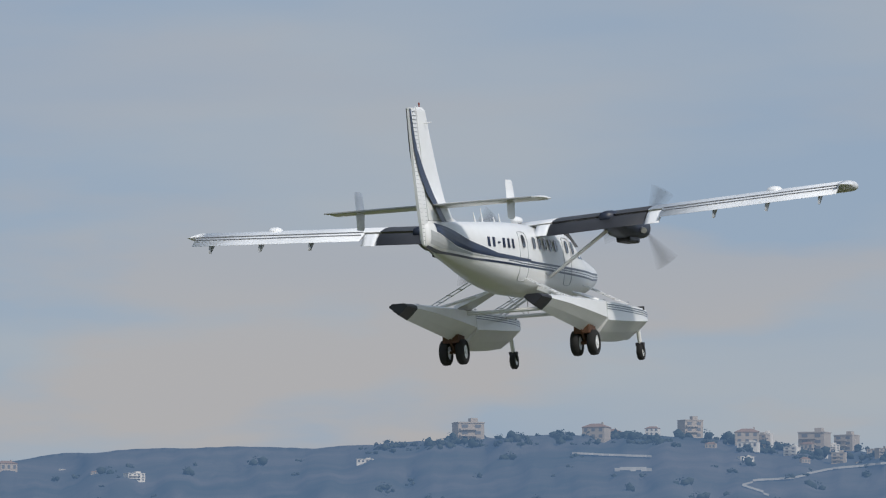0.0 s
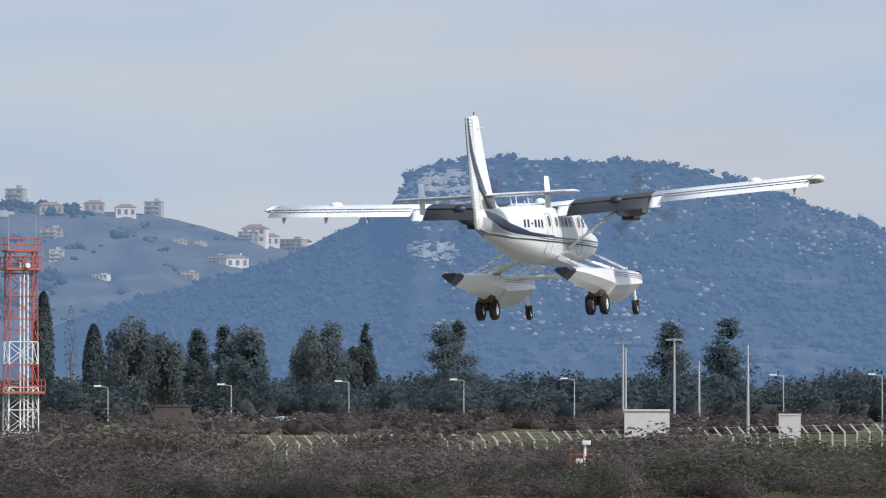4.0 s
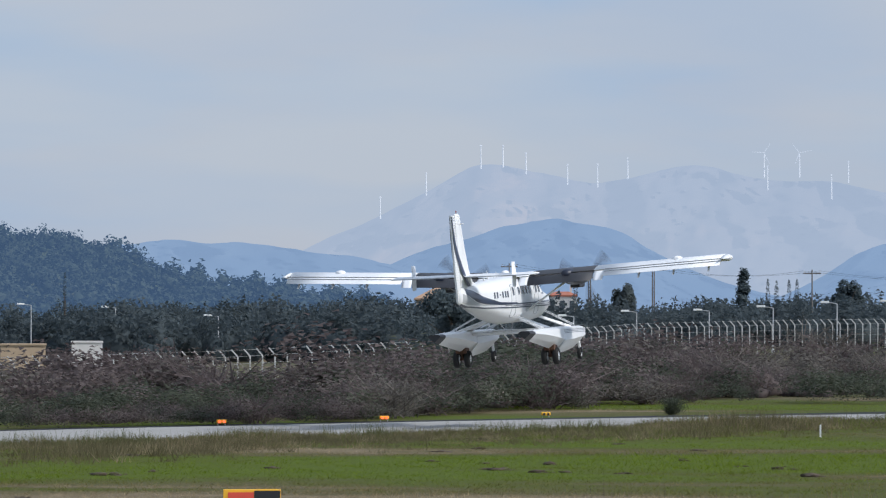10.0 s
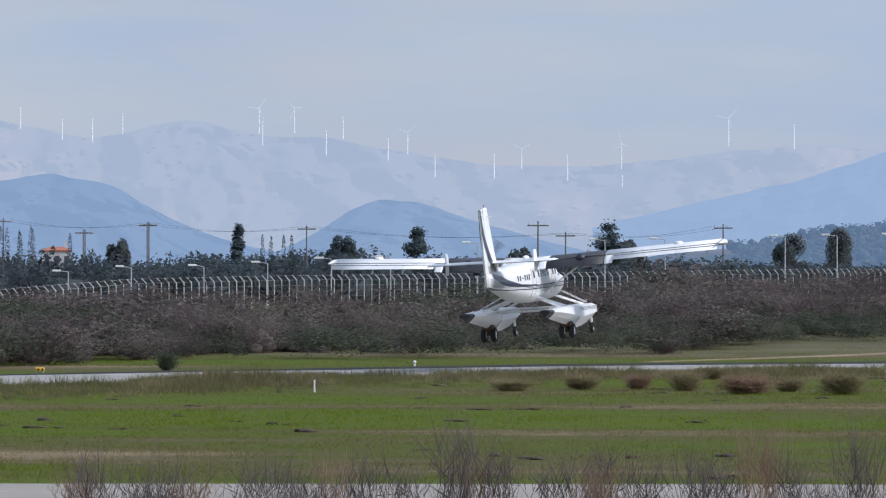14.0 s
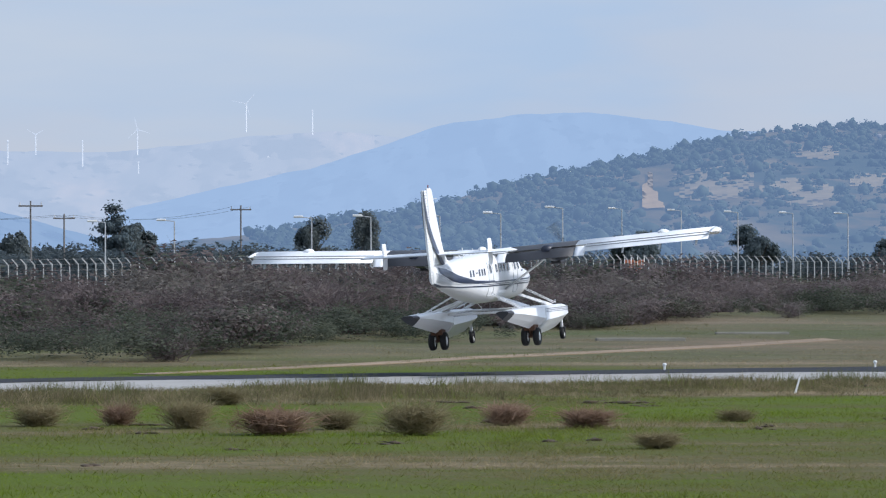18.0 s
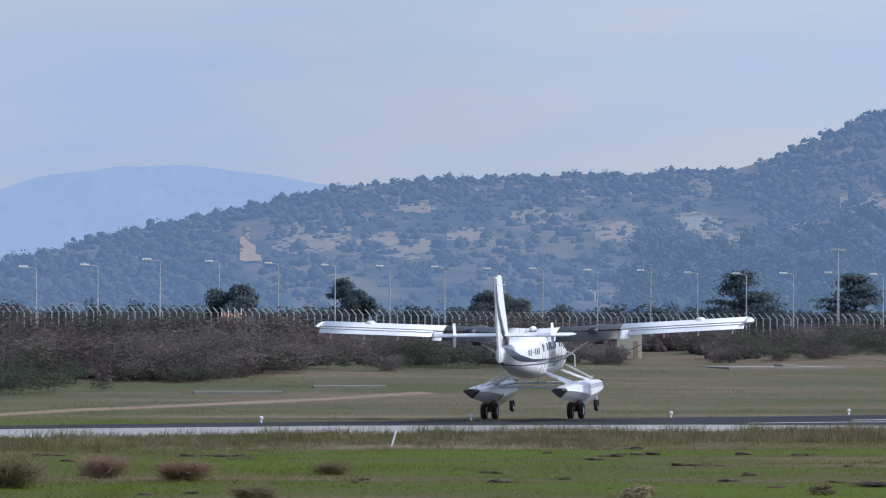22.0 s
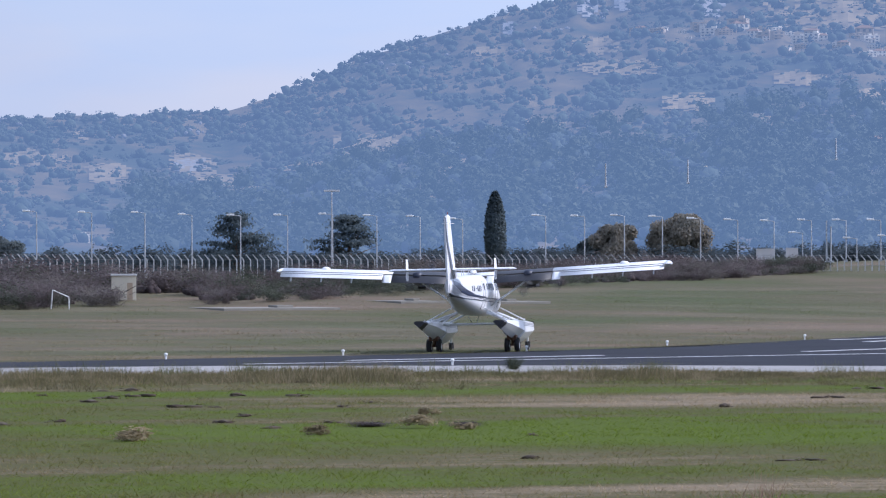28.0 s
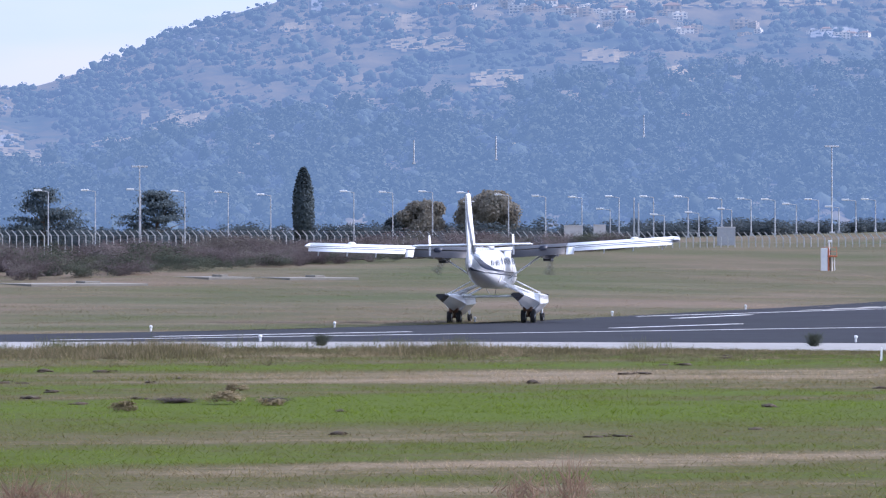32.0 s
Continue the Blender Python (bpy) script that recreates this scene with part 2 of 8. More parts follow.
def scatter(name, shapes, places, material, smooth=False):
    """One mesh of many copies of small shapes. places: rows of x, y, z, width, depth, height, turn, shape."""
    vv, ff, base = [], [], 0
    for x, y, z, sx, sy, sz, turn, k in places:
        v, f = shapes[int(k) % len(shapes)]
        c, s = math.cos(turn), math.sin(turn)
        p = v * (sx, sy, sz)
        q = np.stack([p[:, 0] * c - p[:, 1] * s + x, p[:, 0] * s + p[:, 1] * c + y, p[:, 2] + z], 1)
        vv.append(q)
        ff.append(f + base)
        base += len(v)
    verts, tris = np.concatenate(vv), np.concatenate(ff)
    me = bpy.data.meshes.new(name)
    me.vertices.add(len(verts))
    me.vertices.foreach_set("co", verts.astype(np.float32).ravel())
    me.loops.add(tris.size)
    me.loops.foreach_set("vertex_index", tris.astype(np.int32).ravel())
    me.polygons.add(len(tris))
    me.polygons.foreach_set("loop_start", np.arange(0, tris.size, 3, dtype=np.int32))
    if smooth:
        me.polygons.foreach_set("use_smooth", np.ones(len(tris), bool))
    me.update()
    me.validate()
    me.materials.append(material)
    return new(name, me)


def leaf_axes(out, leaf, g):
    """Two axes for each leaf, which mostly faces outwards from its crown."""
    out = out / np.linalg.norm(out, axis=1)[:, None] + g.normal(size=out.shape) * 0.45
    a = np.cross(out, g.normal(size=out.shape))
    a /= np.linalg.norm(a, axis=1)[:, None]
    b = np.cross(out, a)
    b /= np.linalg.norm(b, axis=1)[:, None]
    return a * leaf, b * leaf


def in_ball(n, g):
    """n random points, denser towards the rim of a unit ball."""
    v = g.normal(size=(n, 3))
    return v / np.linalg.norm(v, axis=1)[:, None] * g.random((n, 1)) ** 0.4


def leaf_shape(n, leaf, flat=1.0, low=0.15, seed=1, skew=0.0):
    """A crown of n small leaf triangles in clumps over a lumpy ball that stands on z = 0, about 1 wide and 1 high."""
    g = np.random.default_rng(seed)
    hubs = g.normal(size=(9, 3))
    hubs /= np.linalg.norm(hubs, axis=1)[:, None]
    hubs = hubs * 0.28 * (1, 1, 0.9) + (0, 0, 0.52)
    c = hubs[g.integers(0, 9, n)] + in_ball(n, g) * (0.24, 0.24, 0.22)
    c[:, 2] = np.clip(c[:, 2], low * g.random(n), 1.15)
    a, b = leaf_axes(c - (0, 0, 0.42), leaf, g)
    v = np.stack([c - a * 0.6, c + a * 0.6, c + b], 1).reshape(-1, 3)
    return v * (1, 1, flat), np.arange(3 * n).reshape(-1, 3)


def twig_shape(n, seed=1, thick=0.012, spread=0.5):
    """A bare bush: n thin tapering twigs that fan out from the foot, about 1 wide and 1 high."""
    g = np.random.default_rng(seed)
    foot = g.normal(size=(n, 3)) * (0.16, 0.16, 0.02)
    foot[:, 2] = np.abs(foot[:, 2]) + g.random(n) * 0.55
    foot[:, :2] *= (0.6 + foot[:, 2:3])
    way = g.normal(size=(n, 3)) * (spread, spread, 0.25) + (0, 0, 0.75)
    way /= np.linalg.norm(way, axis=1)[:, None]
    tip = foot + way * (0.2 + 0.35 * g.random((n, 1)))
    side = np.cross(way, g.normal(size=(n, 3)))
    side *= thick / np.linalg.norm(side, axis=1)[:, None]
    v = np.stack([foot - side, foot + side, tip], 1).reshape(-1, 3)
    return v, np.arange(3 * n).reshape(-1, 3)


def lump_shape(seed=1):
    """A lumpy closed clump, for far scrub and woods."""
    bm = bmesh.new()
    bmesh.ops.create_icosphere(bm, subdivisions=1, radius=0.5)
    off = Vector((seed * 7.3, seed * 3.1, 0))
    for v in bm.verts:
        v.co *= 0.75 + 0.55 * noise.noise(v.co * 3.2 + off) + 0.25 * noise.noise(v.co * 8 + off)
        v.co.z += 0.35
    bm.verts.ensure_lookup_table()
    v = np.array([tuple(q.co) for q in bm.verts])
    f = np.array([[q.index for q in p.verts] for p in bm.faces])
    bm.free()
    return v, f


def lobed_shape(seed=1):
    """Three uneven lobes with a ragged fringe, for far scrub and woods."""
    g = np.random.default_rng(seed + 500)
    vs, fs, n = [], [], 0
    for k in range(3):
        v, f = lump_shape(seed * 3 + k)
        r = g.uniform(0.45, 0.8)
        v = v * (r, r, r * g.uniform(0.7, 1.2)) + g.normal(size=3) * (0.24, 0.24, 0.04)
        vs.append(v)
        fs.append(f + n)
        n += len(v)
    w, h = leaf_shape(18, 0.17, low=0.05, seed=seed + 700)
    return np.concatenate(vs + [w * (0.78, 0.78, 0.72)]), np.concatenate(fs + [h + n])


def cored(shape, seed, k=0.9):
    """A leafy crown with a dense heart of foliage."""
    v, f = lump_shape(seed)
    w, h = shape
    return np.concatenate([v * (k, k, k), w]), np.concatenate([f, h + len(v)])


# ---- the land ----
def grass_material(name="meadow", blades=False):
    m, n, l, b = mat(name, 0.9)
    g = n.new("ShaderNodeNewGeometry")
    mp = n.new("ShaderNodeMapping")
    mp.inputs["Scale"].default_value = (0.020, 0.052, 0.0)
    l.new(g.outputs["Position"], mp.inputs["Vector"])
    big, small, fine = (n.new("ShaderNodeTexNoise") for _ in range(3))
    big.inputs["Scale"].default_value, big.inputs["Detail"].default_value = 1.0, 7
    big.inputs["Roughness"].default_value = 0.66
    small.inputs["Scale"].default_value, small.inputs["Detail"].default_value = 1.6, 6
    fine.inputs["Scale"].default_value, fine.inputs["Detail"].default_value = 9, 3
    l.new(mp.outputs["Vector"], big.inputs["Vector"])
    l.new(g.outputs["Position"], small.inputs["Vector"])
    l.new(g.outputs["Position"], fine.inputs["Vector"])
    sp = n.new("ShaderNodeSeparateXYZ")
    l.new(g.outputs["Position"], sp.inputs[0])
    s1 = n.new("ShaderNodeMath")
    s1.operation = "MULTIPLY_ADD"
    s1.inputs[1].default_value = 0.35
    wide = n.new("ShaderNodeMath")
    wide.operation = "MULTIPLY_ADD"
    wide.inputs[1].default_value, wide.inputs[2].default_value = 2.0, -0.50
    l.new(big.outputs["Fac"], wide.inputs[0])
    l.new(small.outputs["Fac"], s1.inputs[0])
    l.new(wide.outputs[0], s1.inputs[2])
    r = n.new("ShaderNodeValToRGB")
    for _ in range(2):
        r.color_ramp.elements.new(0.5)
    for e, (p, rgb) in zip(r.color_ramp.elements, ((0.56, (0.072, 0.098, 0.010)), (0.70, (0.072, 0.080, 0.018)), (0.84, (0.098, 0.083, 0.038)), (1.0, (0.200, 0.156, 0.100)))):
        e.position, e.color = p, (*rgb, 1)
    # drier towards the east
    dry = n.new("ShaderNodeMapRange")
    for k, v in (("From Min", 22.0), ("From Max", 45.0), ("To Min", 0.0), ("To Max", 0.02)):
        dry.inputs[k].default_value = v
    l.new(sp.outputs["X"], dry.inputs["Value"])
    far = n.new("ShaderNodeMapRange")
    for k, v in (("From Min", 288.0), ("From Max", 330.0), ("To Min", 0.0), ("To Max", 0.055)):
        far.inputs[k].default_value = v
    l.new(sp.outputs["Y"], far.inputs["Value"])
    s3 = n.new("ShaderNodeMath")
    l.new(s1.outputs[0], s3.inputs[0])
    l.new(far.outputs["Result"], s3.inputs[1])
    s2 = n.new("ShaderNodeMath")
    l.new(s3.outputs[0], s2.inputs[0])
    l.new(dry.outputs["Result"], s2.inputs[1])
    # alternating straw and green swathes in the east of the near meadow
    warp, swathe, east, part_of, total = (n.new("ShaderNodeMath"), n.new("ShaderNodeValToRGB"), n.new("ShaderNodeMapRange"), n.new("ShaderNodeMath"), n.new("ShaderNodeMath"))
    warp.operation, part_of.operation = "MULTIPLY_ADD", "MULTIPLY"
    warp.inputs[1].default_value = 26.0
    l.new(big.outputs["Fac"], warp.inputs[0])
    l.new(sp.outputs["Y"], warp.inputs[2])
    level = n.new("ShaderNodeMapRange")
    level.inputs["From Min"].default_value, level.inputs["From Max"].default_value = 153.0, 273.0
    l.new(warp.outputs[0], level.inputs["Value"])
    l.new(level.outputs["Result"], swathe.inputs["Fac"])
    for _ in range(5):
        swathe.color_ramp.elements.new(0.5)
    for e, (p, v) in zip(swathe.color_ramp.elements, ((0.14, 0.34), (0.21, 0.72), (0.33, 0.70), (0.39, 0.22), (0.48, 0.26), (0.56, 0.68), (0.80, 0.60))):
        e.position, e.color = p, (v, v, v, 1)
    for k, v in (("From Min", 12.0), ("From Max", 30.0), ("To Min", 0.0), ("To Max", 0.62)):
        east.inputs[k].default_value = v
    l.new(sp.outputs["X"], east.inputs["Value"])
    bias = n.new("ShaderNodeMath")
    bias.operation = "SUBTRACT"
    bias.inputs[1].default_value = 0.45
    l.new(swathe.outputs["Color"], bias.inputs[0])
    l.new(bias.outputs[0], part_of.inputs[0])
    l.new(east.outputs["Result"], part_of.inputs[1])
    l.new(s2.outputs[0], total.inputs[0])
    l.new(part_of.outputs[0], total.inputs[1])
    l.new(total.outputs[0], r.inputs["Fac"])
    hue = n.new("ShaderNodeMix")
    hue.data_type, hue.blend_type = "RGBA", "MULTIPLY"
    hue.inputs[0].default_value = 0.35
    fr = n.new("ShaderNodeValToRGB")
    fr.color_ramp.elements[0].position, fr.color_ramp.elements[1].position = 0.35, 0.62
    fr.color_ramp.elements[0].color = (0.6, 0.6, 0.6, 1)
    l.new(fine.outputs["Fac"], fr.inputs["Fac"])
    l.new(r.outputs["Color"], hue.inputs[6])
    l.new(fr.outputs["Color"], hue.inputs[7])
    # olive sward with dry reddish patches beyond the runway
    over = n.new("ShaderNodeMapRange")
    for k, v in (("From Min", 285.0), ("From Max", 315.0), ("To Min", 0.0), ("To Max", 0.72)):
        over.inputs[k].default_value = v
    l.new(sp.outputs["Y"], over.inputs["Value"])
    sward = n.new("ShaderNodeMix")
    sward.data_type = "RGBA"
    patch, tint = n.new("ShaderNodeTexNoise"), n.new("ShaderNodeValToRGB")
    patch.inputs["Scale"].default_value, patch.inputs["Detail"].default_value, patch.inputs["Roughness"].default_value = 0.034, 6, 0.62
    spot = n.new("ShaderNodeNewGeometry")
    l.new(spot.outputs["Position"], patch.inputs["Vector"])
    l.new(patch.outputs["Fac"], tint.inputs["Fac"])
    tint.color_ramp.elements.new(0.5)
    for e, (p, c) in zip(tint.color_ramp.elements, ((0.36, (0.068, 0.080, 0.040, 1)), (0.49, (0.092, 0.085, 0.052, 1)), (0.62, (0.140, 0.106, 0.078, 1)))):
        e.position, e.color = p, c
    l.new(tint.outputs["Color"], sward.inputs[7])
    l.new(over.outputs["Result"], sward.inputs[0])
    l.new(hue.outputs[2], sward.inputs[6])
    last = sward.outputs[2]
    if blades:
        shade, tone = n.new("ShaderNodeMapRange"), n.new("ShaderNodeVectorMath")
        tone.operation = "SCALE"
        shade.inputs["To Min"].default_value, shade.inputs["To Max"].default_value = 1.5, 2.5
        l.new(g.outputs["Random Per Island"], shade.inputs["Value"])
        l.new(last, tone.inputs[0])
        l.new(shade.outputs["Result"], tone.inputs["Scale"])
        last = tone.outputs[0]
        thin, both = n.new("ShaderNodeBsdfTranslucent"), n.new("ShaderNodeMixShader")
        both.inputs[0].default_value = 0.5
        l.new(last, thin.inputs["Color"])
        l.new(b.outputs[0], both.inputs[1])
        l.new(thin.outputs[0], both.inputs[2])
        l.new(both.outputs[0], next(q for q in n if q.type == "OUTPUT_MATERIAL").inputs["Surface"])
    l.new(last, b.inputs["Base Color"])
    b.inputs["Specular IOR Level"].default_value = 0.1
    bp = n.new("ShaderNodeBump")
    bp.inputs["Strength"].default_value, bp.inputs["Distance"].default_value = 0.4, 0.1
    l.new(fine.outputs["Fac"], bp.inputs["Height"])
    if not blades:
        l.new(bp.outputs["Normal"], b.inputs["Normal"])
    return m


M_MEADOW = grass_material()
M_SWARD = grass_material("meadow_blades", True)


def build_ground():
    azs = np.concatenate([np.arange(-180, -44, 8), np.arange(-44, 26, 0.3), np.arange(26, 180, 8)])
    rs = np.concatenate([[0.5], np.geomspace(8, 90, 14), np.arange(94, 420, 4.0), np.geomspace(425, 4900, 40)])
    A, Rr = np.meshgrid(np.radians(azs), rs)
    X, Y = Rr * np.sin(A), Rr * np.cos(A)
    Z = ground_z(X, Y)
    na, nr = len(azs), len(rs)
    verts = np.stack([X, Y, Z], -1).reshape(-1, 3)
    faces = []
    for i in range(nr - 1):
        for j in range(na):
            k = (j + 1) % na
            faces.append((i * na + j, i * na + k, (i + 1) * na + k, (i + 1) * na + j))
    faces.append(tuple(range(na))[::-1])
    ob = mesh_object("ground", verts, faces, M_MEADOW, True)
    tagged(ob, "green and straw-coloured airfield meadow with bare patches", "ground", kind="structure")


build_ground()


def strip(name, near, far, material, z0=0.02, step=3.0, thick=0.0):
    """A paved band between two lines on the plan, each a list of x, y."""
    def fine(line):
        p = np.array(line, float)
        s = np.concatenate([[0], np.cumsum(np.hypot(*np.diff(p, axis=0).T))])
        t = np.linspace(0, s[-1], 90)
        return np.stack([np.interp(t, s, p[:, 0]), np.interp(t, s, p[:, 1])], 1)
    a, b = fine(near), fine(far)
    rows, cols = 8, len(a)
    verts, faces = [], []
    for i in range(rows + 1):
        for j in range(cols):
            q = a[j] + (b[j] - a[j]) * i / rows
            verts.append((q[0], q[1], float(ground_z(*q)) + z0))
    for i in range(rows):
        for j in range(cols - 1):
            faces.append((i * cols + j, i * cols + j + 1, (i + 1) * cols + j + 1, (i + 1) * cols + j))
    n = len(verts)
    verts += [(x, y, z - 0.3) for x, y, z in verts]
    rim = [j for j in range(cols)] + [i * cols + cols - 1 for i in range(1, rows + 1)] + [rows * cols + j for j in range(cols - 2, -1, -1)] + [i * cols for i in range(rows - 1, 0, -1)]
    for a0, b0 in zip(rim, rim[1:] + rim[:1]):
        faces.append((b0, a0, a0 + n, b0 + n))
    return mesh_object(name, verts, faces, material)


M_CONCRETE = plain("pale_concrete", (0.295, 0.287, 0.27), 0.9, vary=0.14, scale=1.2, bump=0.1)
M_ASPHALT = plain("runway_asphalt", (0.036, 0.038, 0.044), 0.9, vary=0.2, scale=1.5, bump=0.1)
for m in (M_CONCRETE, M_ASPHALT):
    m.node_tree.nodes["Principled BSDF"].inputs["Specular IOR Level"].default_value = 0.05
M_ROAD = plain("tan_grey_concrete", (0.27, 0.25, 0.225), 0.95, vary=0.14, scale=1.2, bump=0.1)
M_ROAD.node_tree.nodes["Principled BSDF"].inputs["Specular IOR Level"].default_value = 0.1
M_LINE = plain("road_paint", (0.52, 0.52, 0.51), 0.6, vary=0.1, scale=2)

FAR = [(-135, 60), (-110, 105), (-90, 145), (-73, 172.5), (-62, 190.5), (-48, 216), (-36, 234), (-25, 249), (-8, 269.5), (6, 277.5), (26, 288), (45, 298.5), (57, 306), (72, 321), (91, 351), (115, 384), (160, 452)]
NEAR = [(-115, 60), (-95, 100), (-80, 128), (-66, 152), (-57, 172), (-43, 188), (-30, 210), (-20, 231), (-7, 246), (6, 257), (24, 263), (39, 267), (55, 262.5), (69, 254), (95, 244), (130, 234)]
MID = [(-62, 190), (-48, 215.5), (-36, 233), (-25, 246.5), (-8, 264.5), (6, 272.5), (22, 279.5), (37.5, 281.5), (56, 276.5), (73, 268), (100, 257), (132, 246)]
tagged(strip("runway_shoulder", NEAR, FAR, M_CONCRETE, 0.02), "pale worn concrete strip along the runway", "pavement", kind="structure")
tagged(strip("runway", MID, [(x - 0.8, y + 1.3) for x, y in FAR[4:]], M_ASPHALT, 0.03), "dark grey asphalt runway with painted lines", "runway", kind="structure")
tagged(strip("service_road", [(-60, 92), (-30, 95.5), (0, 97), (40, 97)], [(-66, 108), (-30, 110.5), (0, 112), (44, 112)], M_ROAD, 0.03), "pale concrete service road in the meadow", "road", kind="structure")


# ---- far hills ----
def hill(name, crest, way, d0, d1, el0, material, label, rough=0.03, power=0.85, seed=3, step=0.06, bumps=0.0):
    """A hill whose skyline has the given bearings and rises, seen from the camera's stand; it falls towards the viewer."""
    c = np.array(crest, float)
    azs = np.arange(c[0, 0], c[-1, 0] + step, step)
    els = np.interp(azs, c[:, 0], c[:, 1])
    k = np.hanning(9) / np.hanning(9).sum()
    els = np.convolve(np.pad(els, 4, mode="edge"), k, "valid")
    rows = 46
    verts, faces = [], []
    for i in range(rows + 1):
        s = i / rows
        d = d0 + (d1 - d0) * s
        for a, e in zip(azs, els):
            w = noise.fractal(Vector((a * 1.6, s * 3.0, seed)), 0.9, 2.1, 5)
            el = el0 + (e - el0) * s ** power + (rough * s + bumps * 4 * s * (1 - s)) * w
            x, y = polar(a, d * (1 + 0.03 * w), way)
            verts.append((x, y, EYE + math.tan(radians(el)) * d * (1 + 0.03 * w)))
    for a, e in zip(azs, els):
        x, y = polar(a, d1 * 1.06, way)
        verts.append((x, y, EYE + math.tan(radians(el0)) * d1))
    cols = len(azs)
    for i in range(rows + 1):
        for j in range(cols - 1):
            faces.append((i * cols + j, i * cols + j + 1, (i + 1) * cols + j + 1, (i + 1) * cols + j))
    ob = mesh_object(name, verts, faces, material, True)
    tagged(ob, label, "hill", kind="structure")

    def place(a, s):
        j = int(np.clip(round((a - azs[0]) / step), 0, cols - 1))
        i = int(np.clip(round(s * rows), 0, rows))
        return verts[i * cols + j]
    return ob, place, (azs[0], azs[-1])
# haze colours, which the hill slopes give off as emission in place of real air
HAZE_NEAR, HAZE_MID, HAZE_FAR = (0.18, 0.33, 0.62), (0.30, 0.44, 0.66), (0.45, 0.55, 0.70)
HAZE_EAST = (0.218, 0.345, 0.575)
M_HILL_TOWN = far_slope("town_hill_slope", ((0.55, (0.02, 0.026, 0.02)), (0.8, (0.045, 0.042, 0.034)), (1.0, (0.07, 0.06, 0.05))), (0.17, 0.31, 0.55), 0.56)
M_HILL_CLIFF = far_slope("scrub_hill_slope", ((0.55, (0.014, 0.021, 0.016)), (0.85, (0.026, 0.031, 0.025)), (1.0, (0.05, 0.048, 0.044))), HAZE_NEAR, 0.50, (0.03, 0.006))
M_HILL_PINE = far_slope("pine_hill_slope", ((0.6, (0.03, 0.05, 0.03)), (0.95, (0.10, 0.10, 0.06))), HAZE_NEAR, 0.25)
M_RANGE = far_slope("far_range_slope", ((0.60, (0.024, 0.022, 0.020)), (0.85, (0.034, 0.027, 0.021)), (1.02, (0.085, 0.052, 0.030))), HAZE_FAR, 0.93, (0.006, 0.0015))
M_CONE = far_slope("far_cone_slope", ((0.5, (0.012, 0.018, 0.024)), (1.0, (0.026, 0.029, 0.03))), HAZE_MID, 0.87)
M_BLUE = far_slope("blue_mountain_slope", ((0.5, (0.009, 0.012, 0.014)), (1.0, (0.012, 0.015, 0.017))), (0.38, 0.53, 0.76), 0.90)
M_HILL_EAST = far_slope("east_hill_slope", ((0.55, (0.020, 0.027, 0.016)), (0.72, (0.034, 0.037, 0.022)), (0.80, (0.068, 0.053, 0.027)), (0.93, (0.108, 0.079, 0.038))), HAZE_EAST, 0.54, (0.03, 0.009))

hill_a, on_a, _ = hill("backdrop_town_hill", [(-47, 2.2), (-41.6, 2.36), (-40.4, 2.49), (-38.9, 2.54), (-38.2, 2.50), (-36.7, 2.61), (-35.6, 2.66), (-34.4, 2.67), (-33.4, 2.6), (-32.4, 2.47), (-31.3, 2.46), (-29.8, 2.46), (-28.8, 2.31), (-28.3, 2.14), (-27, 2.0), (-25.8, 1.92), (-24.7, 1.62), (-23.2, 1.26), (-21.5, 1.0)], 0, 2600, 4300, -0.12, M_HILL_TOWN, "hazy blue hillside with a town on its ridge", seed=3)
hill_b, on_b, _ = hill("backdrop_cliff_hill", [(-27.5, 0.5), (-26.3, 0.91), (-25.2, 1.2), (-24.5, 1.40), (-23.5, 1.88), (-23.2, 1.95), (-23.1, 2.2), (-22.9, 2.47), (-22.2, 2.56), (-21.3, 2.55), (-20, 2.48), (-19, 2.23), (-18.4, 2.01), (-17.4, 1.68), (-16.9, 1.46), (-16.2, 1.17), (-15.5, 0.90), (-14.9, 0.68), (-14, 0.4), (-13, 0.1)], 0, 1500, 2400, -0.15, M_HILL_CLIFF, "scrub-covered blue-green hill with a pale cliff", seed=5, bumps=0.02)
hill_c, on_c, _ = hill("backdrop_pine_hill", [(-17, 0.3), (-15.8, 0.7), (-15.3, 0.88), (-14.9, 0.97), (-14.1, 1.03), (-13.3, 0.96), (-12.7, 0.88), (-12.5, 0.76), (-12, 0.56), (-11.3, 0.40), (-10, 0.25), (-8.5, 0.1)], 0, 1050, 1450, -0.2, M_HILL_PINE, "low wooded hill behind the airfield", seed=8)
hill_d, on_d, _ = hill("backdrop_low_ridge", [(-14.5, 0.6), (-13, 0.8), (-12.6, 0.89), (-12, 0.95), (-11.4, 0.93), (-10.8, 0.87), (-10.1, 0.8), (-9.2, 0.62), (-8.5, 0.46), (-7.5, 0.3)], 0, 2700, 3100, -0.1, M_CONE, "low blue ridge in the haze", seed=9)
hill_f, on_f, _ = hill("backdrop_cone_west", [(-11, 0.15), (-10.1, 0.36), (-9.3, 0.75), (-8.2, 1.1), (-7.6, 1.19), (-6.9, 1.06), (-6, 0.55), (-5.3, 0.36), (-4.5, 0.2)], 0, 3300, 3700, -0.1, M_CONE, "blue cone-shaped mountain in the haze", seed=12)
